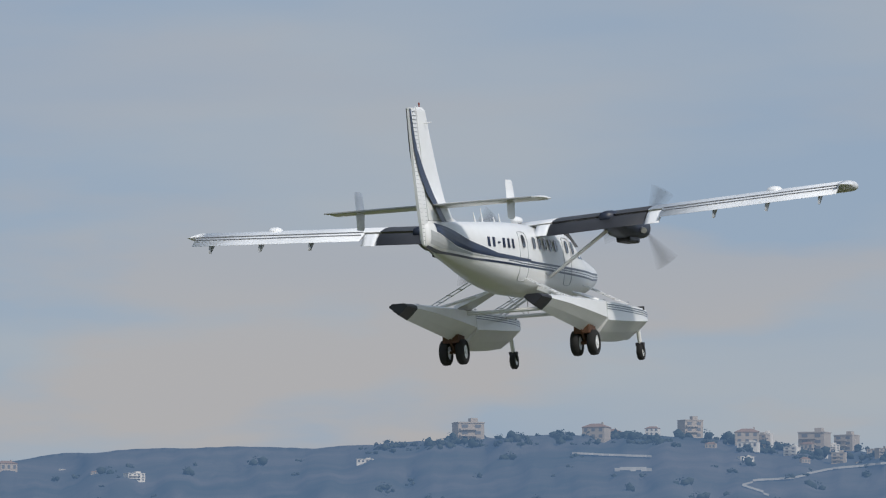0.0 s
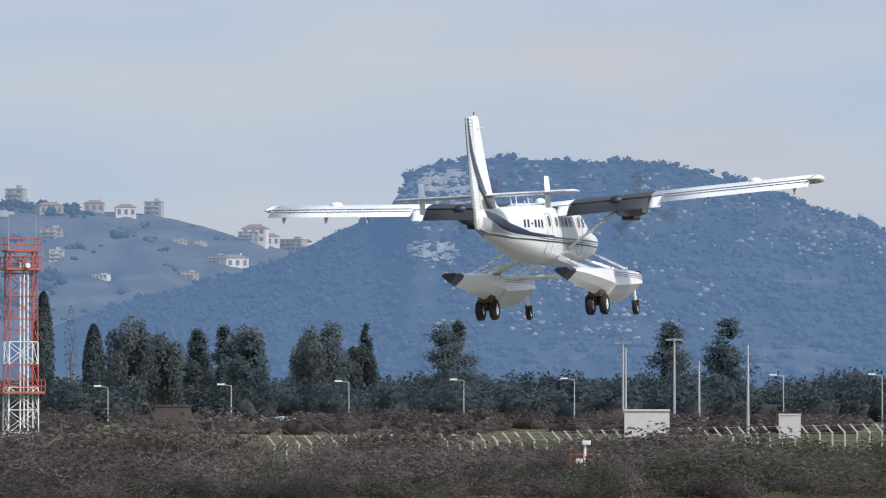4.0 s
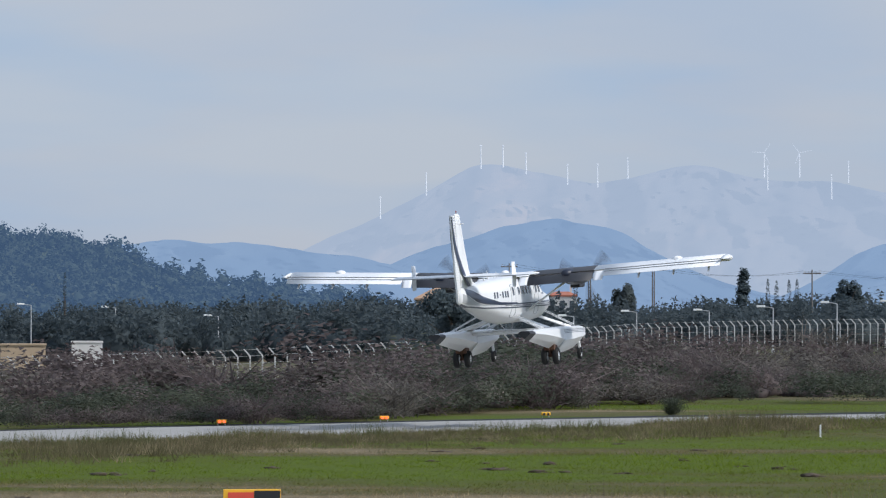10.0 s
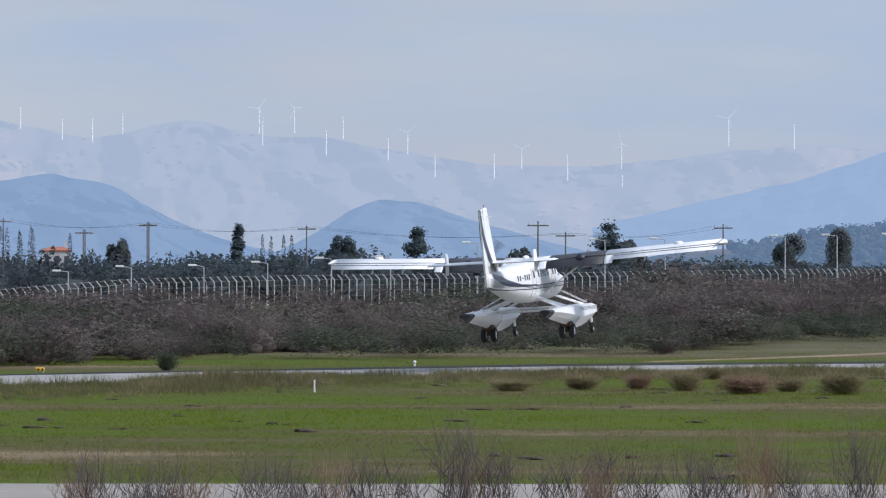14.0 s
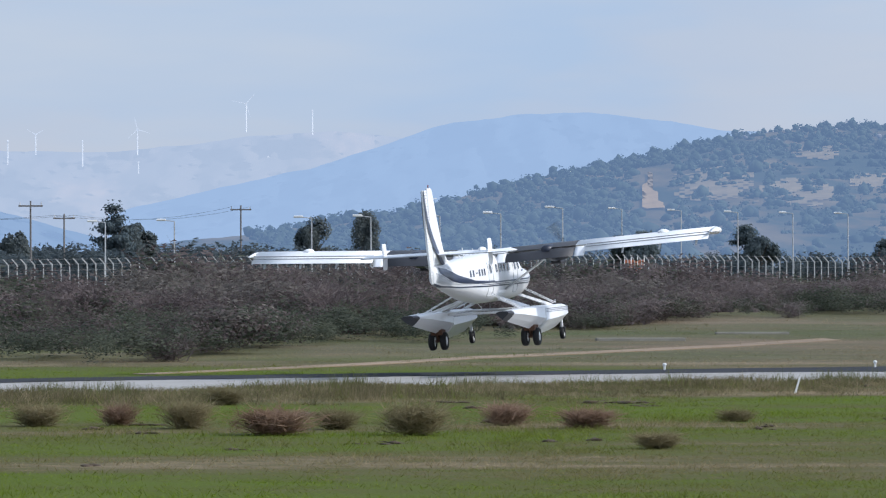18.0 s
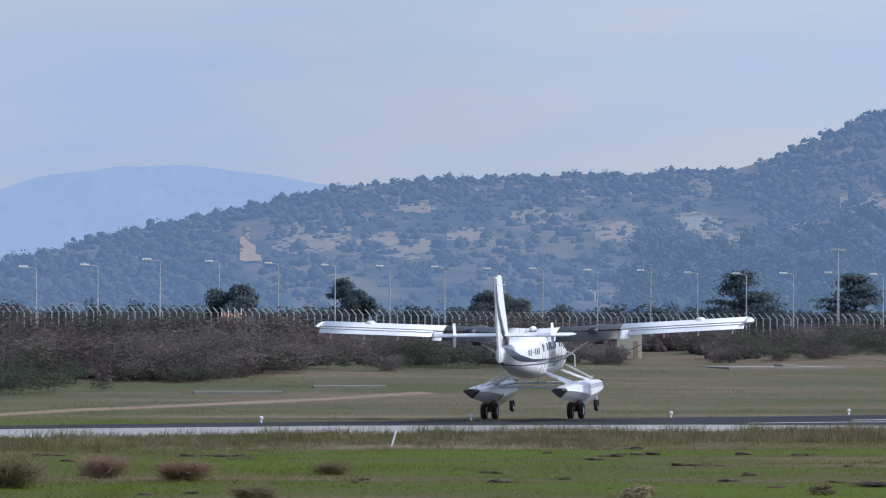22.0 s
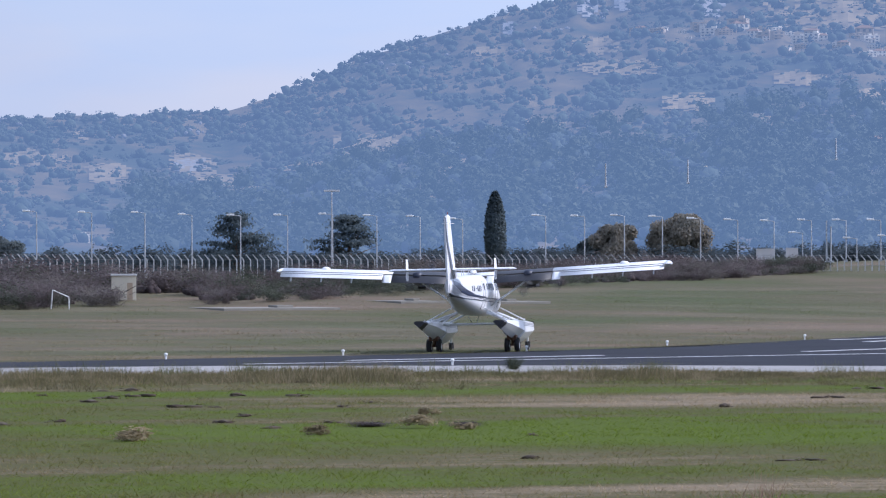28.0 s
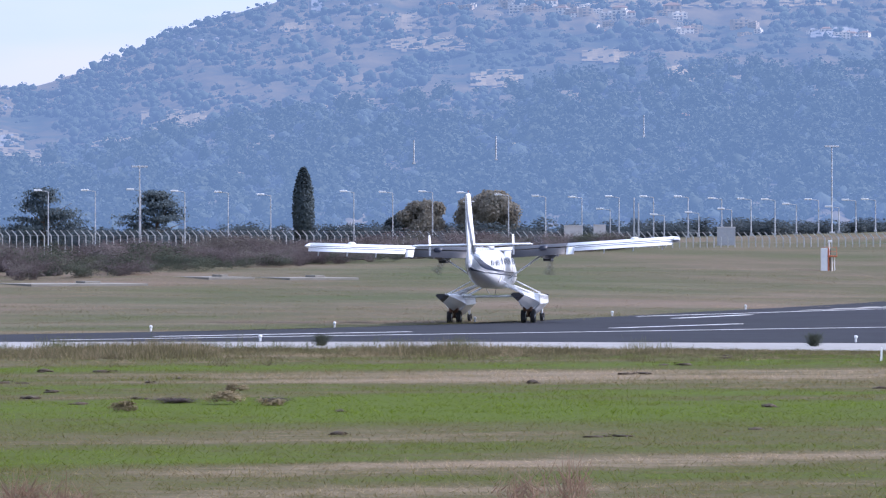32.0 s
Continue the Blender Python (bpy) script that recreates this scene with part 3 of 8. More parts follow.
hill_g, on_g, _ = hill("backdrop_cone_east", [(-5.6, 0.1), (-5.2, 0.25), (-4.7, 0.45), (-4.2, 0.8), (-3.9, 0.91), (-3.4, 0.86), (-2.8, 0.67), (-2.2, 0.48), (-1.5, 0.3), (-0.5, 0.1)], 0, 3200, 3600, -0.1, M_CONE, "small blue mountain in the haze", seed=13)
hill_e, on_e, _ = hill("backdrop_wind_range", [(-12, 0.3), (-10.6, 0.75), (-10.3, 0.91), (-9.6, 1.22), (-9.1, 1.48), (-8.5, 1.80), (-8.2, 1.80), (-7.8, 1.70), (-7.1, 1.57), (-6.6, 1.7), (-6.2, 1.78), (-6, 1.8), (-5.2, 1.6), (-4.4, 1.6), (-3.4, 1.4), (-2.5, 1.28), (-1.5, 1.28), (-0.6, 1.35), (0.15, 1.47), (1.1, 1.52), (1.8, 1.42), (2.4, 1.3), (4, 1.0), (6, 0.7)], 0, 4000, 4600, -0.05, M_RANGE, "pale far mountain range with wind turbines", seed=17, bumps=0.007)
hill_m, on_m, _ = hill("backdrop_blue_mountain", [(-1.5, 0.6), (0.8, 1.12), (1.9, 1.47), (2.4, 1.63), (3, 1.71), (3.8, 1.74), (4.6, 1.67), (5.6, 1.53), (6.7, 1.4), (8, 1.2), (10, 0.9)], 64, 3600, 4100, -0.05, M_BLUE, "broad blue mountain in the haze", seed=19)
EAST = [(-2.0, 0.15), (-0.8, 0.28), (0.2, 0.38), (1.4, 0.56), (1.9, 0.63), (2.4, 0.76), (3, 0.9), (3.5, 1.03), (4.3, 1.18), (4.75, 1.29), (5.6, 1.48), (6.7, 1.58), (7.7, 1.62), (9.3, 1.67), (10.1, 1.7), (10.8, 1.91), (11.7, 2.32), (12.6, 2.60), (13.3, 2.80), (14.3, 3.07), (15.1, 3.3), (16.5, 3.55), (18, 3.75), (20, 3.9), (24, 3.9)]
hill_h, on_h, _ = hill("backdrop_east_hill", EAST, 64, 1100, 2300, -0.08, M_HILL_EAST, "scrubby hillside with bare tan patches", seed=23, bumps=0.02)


# ---- the seaplane ----
M_WHITE = plain("white_aircraft_paint", (0.73, 0.73, 0.725), 0.32, vary=0.05, scale=2.5, coat=0.3)
M_GREY = plain("silver_grey_paint", (0.38, 0.39, 0.40), 0.4, vary=0.06, scale=3)
M_NAVY = plain("navy_paint", (0.012, 0.022, 0.055), 0.3, vary=0.1, scale=3, coat=0.3)
M_SOOT = plain("black_wing_paint", (0.022, 0.022, 0.026), 0.5, vary=0.3, scale=2)
M_RUBBER = plain("tyre_rubber", (0.012, 0.012, 0.012), 0.85, vary=0.2, scale=8)
M_METAL = plain("bare_metal", (0.55, 0.55, 0.56), 0.35, 0.9, vary=0.1, scale=6)
M_RUST = plain("brown_gear_bay", (0.09, 0.04, 0.02), 0.7, vary=0.4, scale=8)
M_GLASS_DARK = plain("dark_window", (0.05, 0.055, 0.065), 0.12, vary=0.1, scale=4, coat=0.5)
M_NACELLE = plain("dark_cowling_paint", (0.012, 0.017, 0.034), 0.45, vary=0.2, scale=3)
M_SEAM = plain("dark_panel_gap", (0.22, 0.225, 0.24), 0.7, vary=0.1, scale=4)


M_BEACON = plain("red_beacon_glass", (0.2, 0.06, 0.05), 0.3, vary=0.02)
M_BEACON.node_tree.nodes["Principled BSDF"].inputs["Emission Color"].default_value = (1.0, 0.15, 0.05, 1)
M_BEACON.node_tree.nodes["Principled BSDF"].inputs["Emission Strength"].default_value = 0.05


def thin_out(m, alpha):
    m.node_tree.nodes["Principled BSDF"].inputs["Alpha"].default_value = alpha
    return m


M_SWEEP = thin_out(plain("blurred_blade", (0.14, 0.14, 0.15), 0.5, vary=0.1, scale=3), 0.10)
UP = 3.88  # the wing over the wheels' tread

FUSE = (  # station x, half width, top z, bottom z, squareness
    (6.85, 0.06, -1.10, -1.26, 2.0), (6.6, 0.25, -0.98, -1.42, 2.1), (6.0, 0.42, -0.86, -1.60, 2.2), (5.0, 0.60, -0.74, -1.80, 2.3),
    (4.0, 0.74, -0.62, -1.92, 2.4), (3.4, 0.80, -0.50, -1.98, 2.5), (3.0, 0.83, -0.28, -2.0, 2.5), (2.4, 0.87, -0.02, -2.02, 2.6), (1.8, 0.88, 0.06, -2.03, 2.8),
    (-2.0, 0.88, 0.06, -1.99, 2.9), (-3.2, 0.86, 0.03, -1.87, 2.8), (-4.2, 0.80, 0.0, -1.74, 2.7), (-5.4, 0.68, -0.05, -1.56, 2.5),
    (-6.6, 0.54, -0.10, -1.37, 2.4), (-7.8, 0.40, -0.14, -1.17, 2.3), (-8.8, 0.26, -0.18, -1.00, 2.2), (-9.42, 0.10, -0.22, -0.90, 2.0))
FX = [s[0] for s in FUSE][::-1]


def fuse_at(x):
    return [float(np.interp(x, FX, [s[k] for s in FUSE][::-1])) for k in range(1, 5)]


def fuse_ring(x, n=28, grow=0.0):
    w, t, b, q = fuse_at(x)
    zc, h = (t + b) / 2, (t - b) / 2
    pts = []
    for i in range(n):
        a = 2 * math.pi * i / n
        c, s = math.cos(a), math.sin(a)
        pts.append((x, math.copysign(abs(c) ** (2 / q), c) * (w + grow), zc + math.copysign(abs(s) ** (2 / q), s) * (h + grow) + UP))
    return pts


def skin(x, z, side, off=0.008):
    """A point on the fuselage's flank at station x and height z."""
    w, t, b, q = fuse_at(x)
    zc, h = (t + b) / 2, (t - b) / 2
    k = min(0.999, abs((z - zc) / h))
    return (x, side * ((1 - k ** q) ** (1 / q) * w + off), z + UP)


def airfoil(chord, thick, n=9):
    """A closed section: x back from the leading edge, z."""
    up, dn = [], []
    for i in range(n + 1):
        u = (1 - math.cos(math.pi * i / n)) / 2
        yt = 5 * thick * (0.2969 * math.sqrt(u) - 0.126 * u - 0.3516 * u * u + 0.2843 * u ** 3 - 0.1036 * u ** 4)
        up.append((u * chord, yt * chord * 1.15))
        dn.append((u * chord, -yt * chord * 0.85))
    return up + dn[-2:0:-1]


def wing_top(u, chord, thick):
    """Height of a section's upper skin u metres behind its leading edge."""
    up = airfoil(chord, thick)[:10]
    return float(np.interp(u, [p[0] for p in up], [p[1] for p in up]))


def wing_piece(y0, y1, x_front, x_back, material, name, parent, label="", thick=0.215, droop=0.0, drop=0.0, gap=0.0):
    """A piece of wing between two spans; droop turns it down behind its front edge."""
    bm = bmesh.new()
    rings = []
    chord = x_front - x_back
    for y in np.linspace(y0, y1, 4):
        z = -0.02 + 0.046 * abs(y) - drop
        ring = []
        for u, v in airfoil(chord, thick):
            c, s = math.cos(radians(droop)), math.sin(radians(droop))
            ring.append((x_front - (u * c + v * s), y, z + v * c - u * s + UP))
        rings.append(ring)
    loft(bm, rings)
    return part(name, bm, material, parent, label, True)


def flank_band(name, xs, low, high, side, material, parent, off=0.009):
    """A painted band along the fuselage between two height lines."""
    bm = bmesh.new()
    rows = []
    for x in xs:
        za, zb = low(x), high(x)
        rows.append([bm.verts.new(skin(x, za + (zb - za) * k / 3, side, off)) for k in range(4)])
    for a, b in zip(rows, rows[1:]):
        for i in range(3):
            bm.faces.new((a[i], a[i + 1], b[i + 1], b[i]) if side > 0 else (a[i], b[i], b[i + 1], a[i + 1]))
    return part(name, bm, material, parent)


def oval(x, z, side, w, h, off=0.012, n=18, q=3.0):
    pts = []
    for i in range(n):
        a = 2 * math.pi * i / n
        c, s = math.cos(a), math.sin(a)
        pts.append(skin(x + math.copysign(abs(c) ** (2 / q), c) * w / 2, z + math.copysign(abs(s) ** (2 / q), s) * h / 2, side, off))
    return pts


def plate(name, pts, material, parent, label="", thick=0.012, side=1):
    """A thin pane in the fuselage's flank."""
    bm = bmesh.new()
    lo, hi = [bm.verts.new(p) for p in pts], [bm.verts.new((p[0], p[1] + side * thick, p[2])) for p in pts]
    bm.faces.new(hi)
    n = len(pts)
    for i in range(n):
        bm.faces.new((lo[i], lo[(i + 1) % n], hi[(i + 1) % n], hi[i]))
    bmesh.ops.recalc_face_normals(bm, faces=bm.faces)
    return part(name, bm, material, parent, label)


def rim_line(name, pts, r, material, parent, closed=True):
    bm = bmesh.new()
    n = len(pts)
    for i in range(n if closed else n - 1):
        tube(bm, pts[i], pts[(i + 1) % n], r, seg=4)
    return part(name, bm, material, parent)


def build_float(side, plane):
    """One amphibious float: deck, hull with step and rising afterbody, and its wheels."""
    yc = side * 1.98
    st = (  # x, half width deck, deck z, chine z, keel z
        (4.70, 0.12, -2.53, -2.60, -2.66), (4.64, 0.25, -2.50, -2.66, -2.80), (4.48, 0.36, -2.46, -2.72, -2.98), (4.15, 0.44, -2.43, -2.77, -3.14), (3.5, 0.51, -2.39, -2.80, -3.30), (2.2, 0.56, -2.36, -2.83, -3.39), (0.8, 0.57, -2.33, -2.85, -3.43), (-0.45, 0.55, -2.31, -2.86, -3.44))
    af = ((-0.46, 0.54, -2.31, -2.79, -3.28), (-2.0, 0.49, -2.29, -2.63, -3.08), (-3.8, 0.41, -2.28, -2.46, -2.86), (-5.25, 0.33, -2.28, -2.36, -2.68))
    tail = ((-5.25, 0.335, -2.275, -2.375, -2.685), (-6.0, 0.27, -2.27, -2.32, -2.56))

    def hull(stations, name, material, parent, label=""):
        bm = bmesh.new()
        rings = []
        for x, w, d, c, k in stations:
            rings.append([(x, yc - w * 0.6, d + 0.04 + UP), (x, yc + w * 0.6, d + 0.04 + UP), (x, yc + w * 0.94, d - 0.02 + UP), (x, yc + w, c + UP), (x, yc + w * 0.5, (c + k * 1.2) / 2.2 + UP), (x, yc, k + UP), (x, yc - w * 0.5, (c + k * 1.2) / 2.2 + UP), (x, yc - w, c + UP), (x, yc - w * 0.94, d - 0.02 + UP)])
        loft(bm, rings)
        return part(name, bm, material, parent, label)
    body = hull(st, "float", M_WHITE, plane, "white amphibious float with dark side lines")
    hull(af, "afterbody", M_WHITE, body)
    hull(tail, "float_tail", M_SOOT, body, "black float tail")
    # side lines
    for zoff in (0.08, 0.145, 0.21):
        for s in (1, -1):
            bm = bmesh.new()
            for (x0, w0, d0, c0, k0), (x1, w1, d1, c1, k1) in zip(st[1:], st[2:]):
                a = bm.verts.new((x0, yc + s * (w0 * 0.955 + 0.012), d0 - zoff + UP))
                b = bm.verts.new((x1, yc + s * (w1 * 0.955 + 0.012), d1 - zoff + UP))
                c = bm.verts.new((x1, yc + s * (w1 * 0.96 + 0.012), d1 - zoff - 0.022 + UP))
                d = bm.verts.new((x0, yc + s * (w0 * 0.96 + 0.012), d0 - zoff - 0.022 + UP))
                bm.faces.new((a, b, c, d))
            part("side_line", bm, M_NAVY, body)
    bm = bmesh.new()
    box(bm, 3.62, 3.65, yc - 0.505, yc + 0.505, -2.46 + UP, -2.345 + UP)
    part("deck_seam", bm, M_SOOT, body)
    # main gear
    bm = bmesh.new()
    box(bm, -1.40, -0.72, yc - 0.24, yc + 0.24, -3.24 + UP, -2.98 + UP, 0.04)
    gear = part("gear_bay", bm, M_RUST, body, "brown open gear bay")
    bm = bmesh.new()
    tube(bm, (-0.75, yc, -3.05 + UP), (-1.07, yc, -3.50 + UP), 0.075)
    tube(bm, (-1.07, yc - 0.26, -3.50 + UP), (-1.07, yc + 0.26, -3.50 + UP), 0.05)
    tube(bm, (-1.5, yc, -3.1 + UP), (-1.07, yc, -3.45 + UP), 0.04)
    part("gear_leg", bm, M_RUST, body)
    for s in (-1, 1):
        wheel(body, (-1.07, yc + s * 0.25, -3.50 + UP), 0.375, 0.24)
    bm = bmesh.new()
    tube(bm, (4.50, yc, -2.62 + UP), (4.74, yc, -3.42 + UP), 0.07, 0.06)
    part("nose_strut", bm, M_WHITE, body)
    bm = bmesh.new()
    for s in (-1, 1):
        tube(bm, (4.75, yc + s * 0.09, -3.38 + UP), (4.78, yc + s * 0.10, -3.66 + UP), 0.035)
    box(bm, 4.67, 4.83, yc - 0.13, yc + 0.13, -3.46 + UP, -3.36 + UP, 0.02)
    part("nose_fork", bm, M_SOOT, body)
    wheel(body, (4.78, yc, -3.64 + UP), 0.25, 0.17)
    # water rudder and cleats
    for x in (-4.2, -2.0, 1.2, 3.7):
        bm = bmesh.new()
        tube(bm, (x - 0.09, yc, -2.19 + UP), (x + 0.09, yc, -2.19 + UP), 0.018, seg=6)
        tube(bm, (x, yc, -2.27 + UP), (x, yc, -2.19 + UP), 0.02, seg=6)
        part("cleat", bm, M_METAL, body)
    return body


def wheel(parent, c, r, w):
    """A tyre with rounded shoulders; the rim and hub are in its mesh's middle as a second part."""
    bm = bmesh.new()
    prof = ((-w / 2, r * 0.55), (-w / 2, r * 0.86), (-w * 0.36, r * 0.97), (0, r), (w * 0.36, r * 0.97), (w / 2, r * 0.86), (w / 2, r * 0.55))
    n = 22
    rings = [[bm.verts.new((c[0] + q * math.cos(2 * math.pi * i / n), c[1] + y, c[2] + q * math.sin(2 * math.pi * i / n))) for i in range(n)] for y, q in prof]
    for a, b in zip(rings, rings[1:]):
        for i in range(n):
            bm.faces.new((a[i], a[(i + 1) % n], b[(i + 1) % n], b[i]))
    bmesh.ops.recalc_face_normals(bm, faces=bm.faces)
    part("tyre", bm, M_RUBBER, parent, "black rubber tyre", True)
    bm = bmesh.new()
    tube(bm, (c[0], c[1] - w * 0.40, c[2]), (c[0], c[1] + w * 0.40, c[2]), r * 0.57, seg=16)
    tube(bm, (c[0], c[1] - w * 0.52, c[2]), (c[0], c[1] + w * 0.52, c[2]), r * 0.2, seg=10)
    part("rim", bm, M_WHITE, parent, "white wheel rim")


def build_plane():
    plane = empty("seaplane")
    tagged(plane, "white twin-propeller seaplane with navy stripes, floats and wheels", "aircraft")
    bm = bmesh.new()
    xs = [s[0] for s in FUSE]
    fine = sorted(set(xs + list(np.linspace(-9.2, 5.2, 40).round(3))), reverse=True)
    loft(bm, [fuse_ring(x) for x in fine])
    body = part("fuselage", bm, M_WHITE, plane, smooth=True)
    # painted bands
    long_x = np.linspace(-9.3, 6.5, 60)
    low_line = lambda x: float(np.interp(x, [-9.5, -8.57, -6.6, -4.55, -3.3, 4.7, 6.8], [-0.86, -1.03, -1.16, -1.22, -1.26, -1.40, -1.30]))
    top_line = lambda x: float(np.interp(x, [-4.97, -3.46, -3.3, 4.7, 6.8], [-1.02, -1.08, -1.12, -1.22, -1.16]))
    sweep_top = lambda x: float(np.interp(x, [-8.9, -8.2, -6.95, -4.97, -3.46, -2.2], [-0.24, -0.34, -0.66, -0.96, -1.03, -1.06]))
    sweep_low = lambda x: float(np.interp(x, [-9.2, -8.8, -7.7, -6.6, -4.7, -3.3, -2.2], [-0.42, -0.52, -0.86, -1.00, -1.10, -1.13, -1.14]))
    for side in (-1, 1):
        flank_band("stripe", long_x, lambda x: low_line(x) - 0.028, lambda x: low_line(x) + 0.028, side, M_NAVY, body)
        fore = np.linspace(-4.2, 6.5, 44)
        flank_band("stripe", fore, lambda x: (low_line(x) + top_line(x)) / 2 - 0.012, lambda x: (low_line(x) + top_line(x)) / 2 + 0.012, side, M_NAVY, body)
        flank_band("stripe", np.linspace(-2.4, 6.5, 36), lambda x: top_line(x) - 0.03, lambda x: top_line(x) + 0.03, side, M_NAVY, body)
        aft = np.linspace(-9.2, -3.4, 30)
        flank_band("grey_sweep", aft, lambda x: low_line(x) + 0.09, lambda x: sweep_low(x) - 0.03, side, M_GREY, body)
        flank_band("navy_sweep", np.linspace(-8.9, -2.3, 30), sweep_low, sweep_top, side, M_NAVY, body, 0.011)
        # windows, doors
        for x in (0.25, -0.30, -0.82, -1.36, -1.90):
            plate("window", oval(x, -0.57, side, 0.26, 0.35), M_GLASS_DARK, body, "dark oval cabin window", side=side)
        for x in (1.38, 1.98, -2.88):
            plate("window", oval(x, -0.56, side, 0.25, 0.38), M_GLASS_DARK, body, "dark oval door window", side=side)
        for x in (1.40, -2.88):
            rim_line("door_seam", oval(x, -0.98, side, 0.74, 1.40, 0.006, 26, 6.0), 0.012, M_GREY, body)
        # registration, as plain bars
        x = -5.62
        for w, h in ((0.16, 0.27), (0.16, 0.27), (0.18, 0.05), (0.16, 0.27), (0.16, 0.27), (0.16, 0.27)):
            zc = -0.66
            pts = [skin(x, zc - h / 2, side, 0.012), skin(x + w, zc - h / 2, side, 0.012), skin(x + w, zc + h / 2, side, 0.012), skin(x, zc + h / 2, side, 0.012)]
            plate("marking_bar", pts, M_NAVY, body, "dark marking bar", 0.004, side)
            x += w + 0.19
    # windscreen
    bm = bmesh.new()
    for s0, s1 in ((-0.62, -0.04), (0.04, 0.62)):
        vs = [bm.verts.new(p) for p in ((3.42, s0, -0.46 + UP), (3.42, s1, -0.46 + UP), (2.50, s1 * 0.9, 0.0 + UP), (2.50, s0 * 0.9, 0.0 + UP))]
        bm.faces.new(vs)
    bmesh.ops.translate(bm, verts=bm.verts, vec=(0.05, 0, 0.02))
    bmesh.ops.solidify(bm, geom=bm.faces[:], thickness=0.02)
    part("windscreen", bm, M_GLASS_DARK, body)
    for side in (-1, 1):
        plate("cockpit_window", [skin(3.35, -0.85, side, 0.012), skin(2.75, -0.34, side, 0.012), skin(2.55, -0.85, side, 0.012)][::side], M_GLASS_DARK, body, side=side)
    # roof aerials
    for x, h in ((-4.6, 0.20), (-3.9, 0.34), (-2.7, 0.14), (-2.2, 0.26)):
        bm = bmesh.new()
        tube(bm, (x, 0, -0.05 + UP), (x - 0.16, 0, 0.05 + h + UP), 0.035, 0.012, seg=6)
        part("aerial", bm, M_WHITE, body)
    bm = bmesh.new()
    ball(bm, (-0.6, 0, 0.20 + UP), 0.34, 0.16, 0.12)
    part("roof_dome", bm, M_WHITE, body)
    # wings
    for side in (-1, 1):
        y = lambda v: side * v
        root = wing_piece(y(0.0), y(1.15), 0.5, -1.0, M_WHITE, "wing_root", plane, "white wing root")
        wing_piece(y(0.75), y(1.13), -0.99, -1.60, M_WHITE, "inner_flap", root, thick=0.16, droop=34, drop=0.05)
        inner = wing_piece(y(1.16), y(4.05), 0.52, -1.0, M_SOOT, "inner_wing", plane, "black inner wing panel")
        wing_piece(y(1.16), y(4.03), -0.99, -1.64, M_SOOT, "flap", inner, "black lowered flap", thick=0.15, droop=34, drop=0.06)
        outer = wing_piece(y(4.06), y(9.75), 0.5, -1.0, M_WHITE, "outer_wing", plane, "white outer wing")
        wing_piece(y(4.08), y(4.50), -0.99, -1.64, M_WHITE, "flap_end", outer, "white lowered flap", thick=0.15, droop=36, drop=0.06)
        wing_piece(y(4.52), y(9.72), -0.985, -1.58, M_WHITE, "aileron", outer, thick=0.16, droop=25, drop=0.03)
        for dx, dz in ((-1.03, 0.008), (-1.26, -0.085)):
            bm = bmesh.new()
            tube(bm, (dx, y(4.55), -0.02 + 0.046 * 4.55 + dz + UP), (dx, y(9.7), -0.02 + 0.046 * 9.7 + dz + UP), 0.014, seg=5)
            part("wing_line", bm, M_SEAM, outer)
        bm = bmesh.new()
        rings = []
        for yy, k in ((9.76, 1.0), (9.88, 0.93), (9.98, 0.72), (10.03, 0.40)):
            rings.append([(0.5 - 1.95 * (1 - k) * 0.45 - u, y(yy), -0.03 + 0.046 * yy + v + UP) for u, v in airfoil(1.95 * k, 0.165 * (0.55 + 0.45 * k))])
        loft(bm, rings)
        part("wing_tip", bm, M_WHITE, outer, smooth=True)
        bm = bmesh.new()
        ball(bm, (-0.1, y(7.6), -0.02 + 0.046 * 7.6 + 0.16 + UP), 0.28, 0.24, 0.13, 14, 8)
        part("wing_dome", bm, M_WHITE, outer, smooth=True)
        for yy in (6.1, 7.65, 9.2):
            bm = bmesh.new()
            zz = -0.02 + 0.046 * yy + UP
            loft(bm, [[(-1.05 + q, y(yy) - 0.03, zz - 0.10), (-1.05 + q, y(yy) + 0.03, zz - 0.10), (-1.45 + q * 0.4, y(yy) + 0.02, zz - 0.50), (-1.45 + q * 0.4, y(yy) - 0.02, zz - 0.50)] for q in (-0.22, 0.22)])
            part("hinge_bracket", bm, M_GREY, outer)
        # nacelle
        yn = side * 2.82
        bm = bmesh.new()
        rings = []
        for x, r, z, hh in ((2.78, 0.22, -0.10, 0.22), (2.55, 0.31, -0.10, 0.31), (1.6, 0.37, -0.10, 0.38), (0.8, 0.39, -0.10, 0.40), (0.0, 0.38, -0.08, 0.36), (-0.7, 0.31, 0.0, 0.27), (-1.2, 0.16, 0.06, 0.14)):
            rings.append([(x, yn + r * math.copysign(abs(math.cos(a)) ** 0.8, math.cos(a)), z + hh * math.copysign(abs(math.sin(a)) ** 0.8, math.sin(a)) + UP) for a in np.linspace(0, 2 * math.pi, 18, endpoint=False)])
        loft(bm, rings)
        nac = part("nacelle", bm, M_NACELLE, plane, "dark navy engine nacelle", True)
        bm = bmesh.new()
        box(bm, 0.6, 1.7, yn - 0.22, yn + 0.22, -0.60 + UP, -0.40 + UP, 0.07)
        part("air_intake", bm, M_SOOT, nac)
        for s in (-1, 1):
            bm = bmesh.new()
            tube(bm, (1.45, yn + s * 0.34, -0.20 + UP), (1.15, yn + s * 0.50, -0.27 + UP), 0.08, 0.09, 10)
            part("exhaust_pipe", bm, M_METAL, nac)
        # lift strut
        bm = bmesh.new()
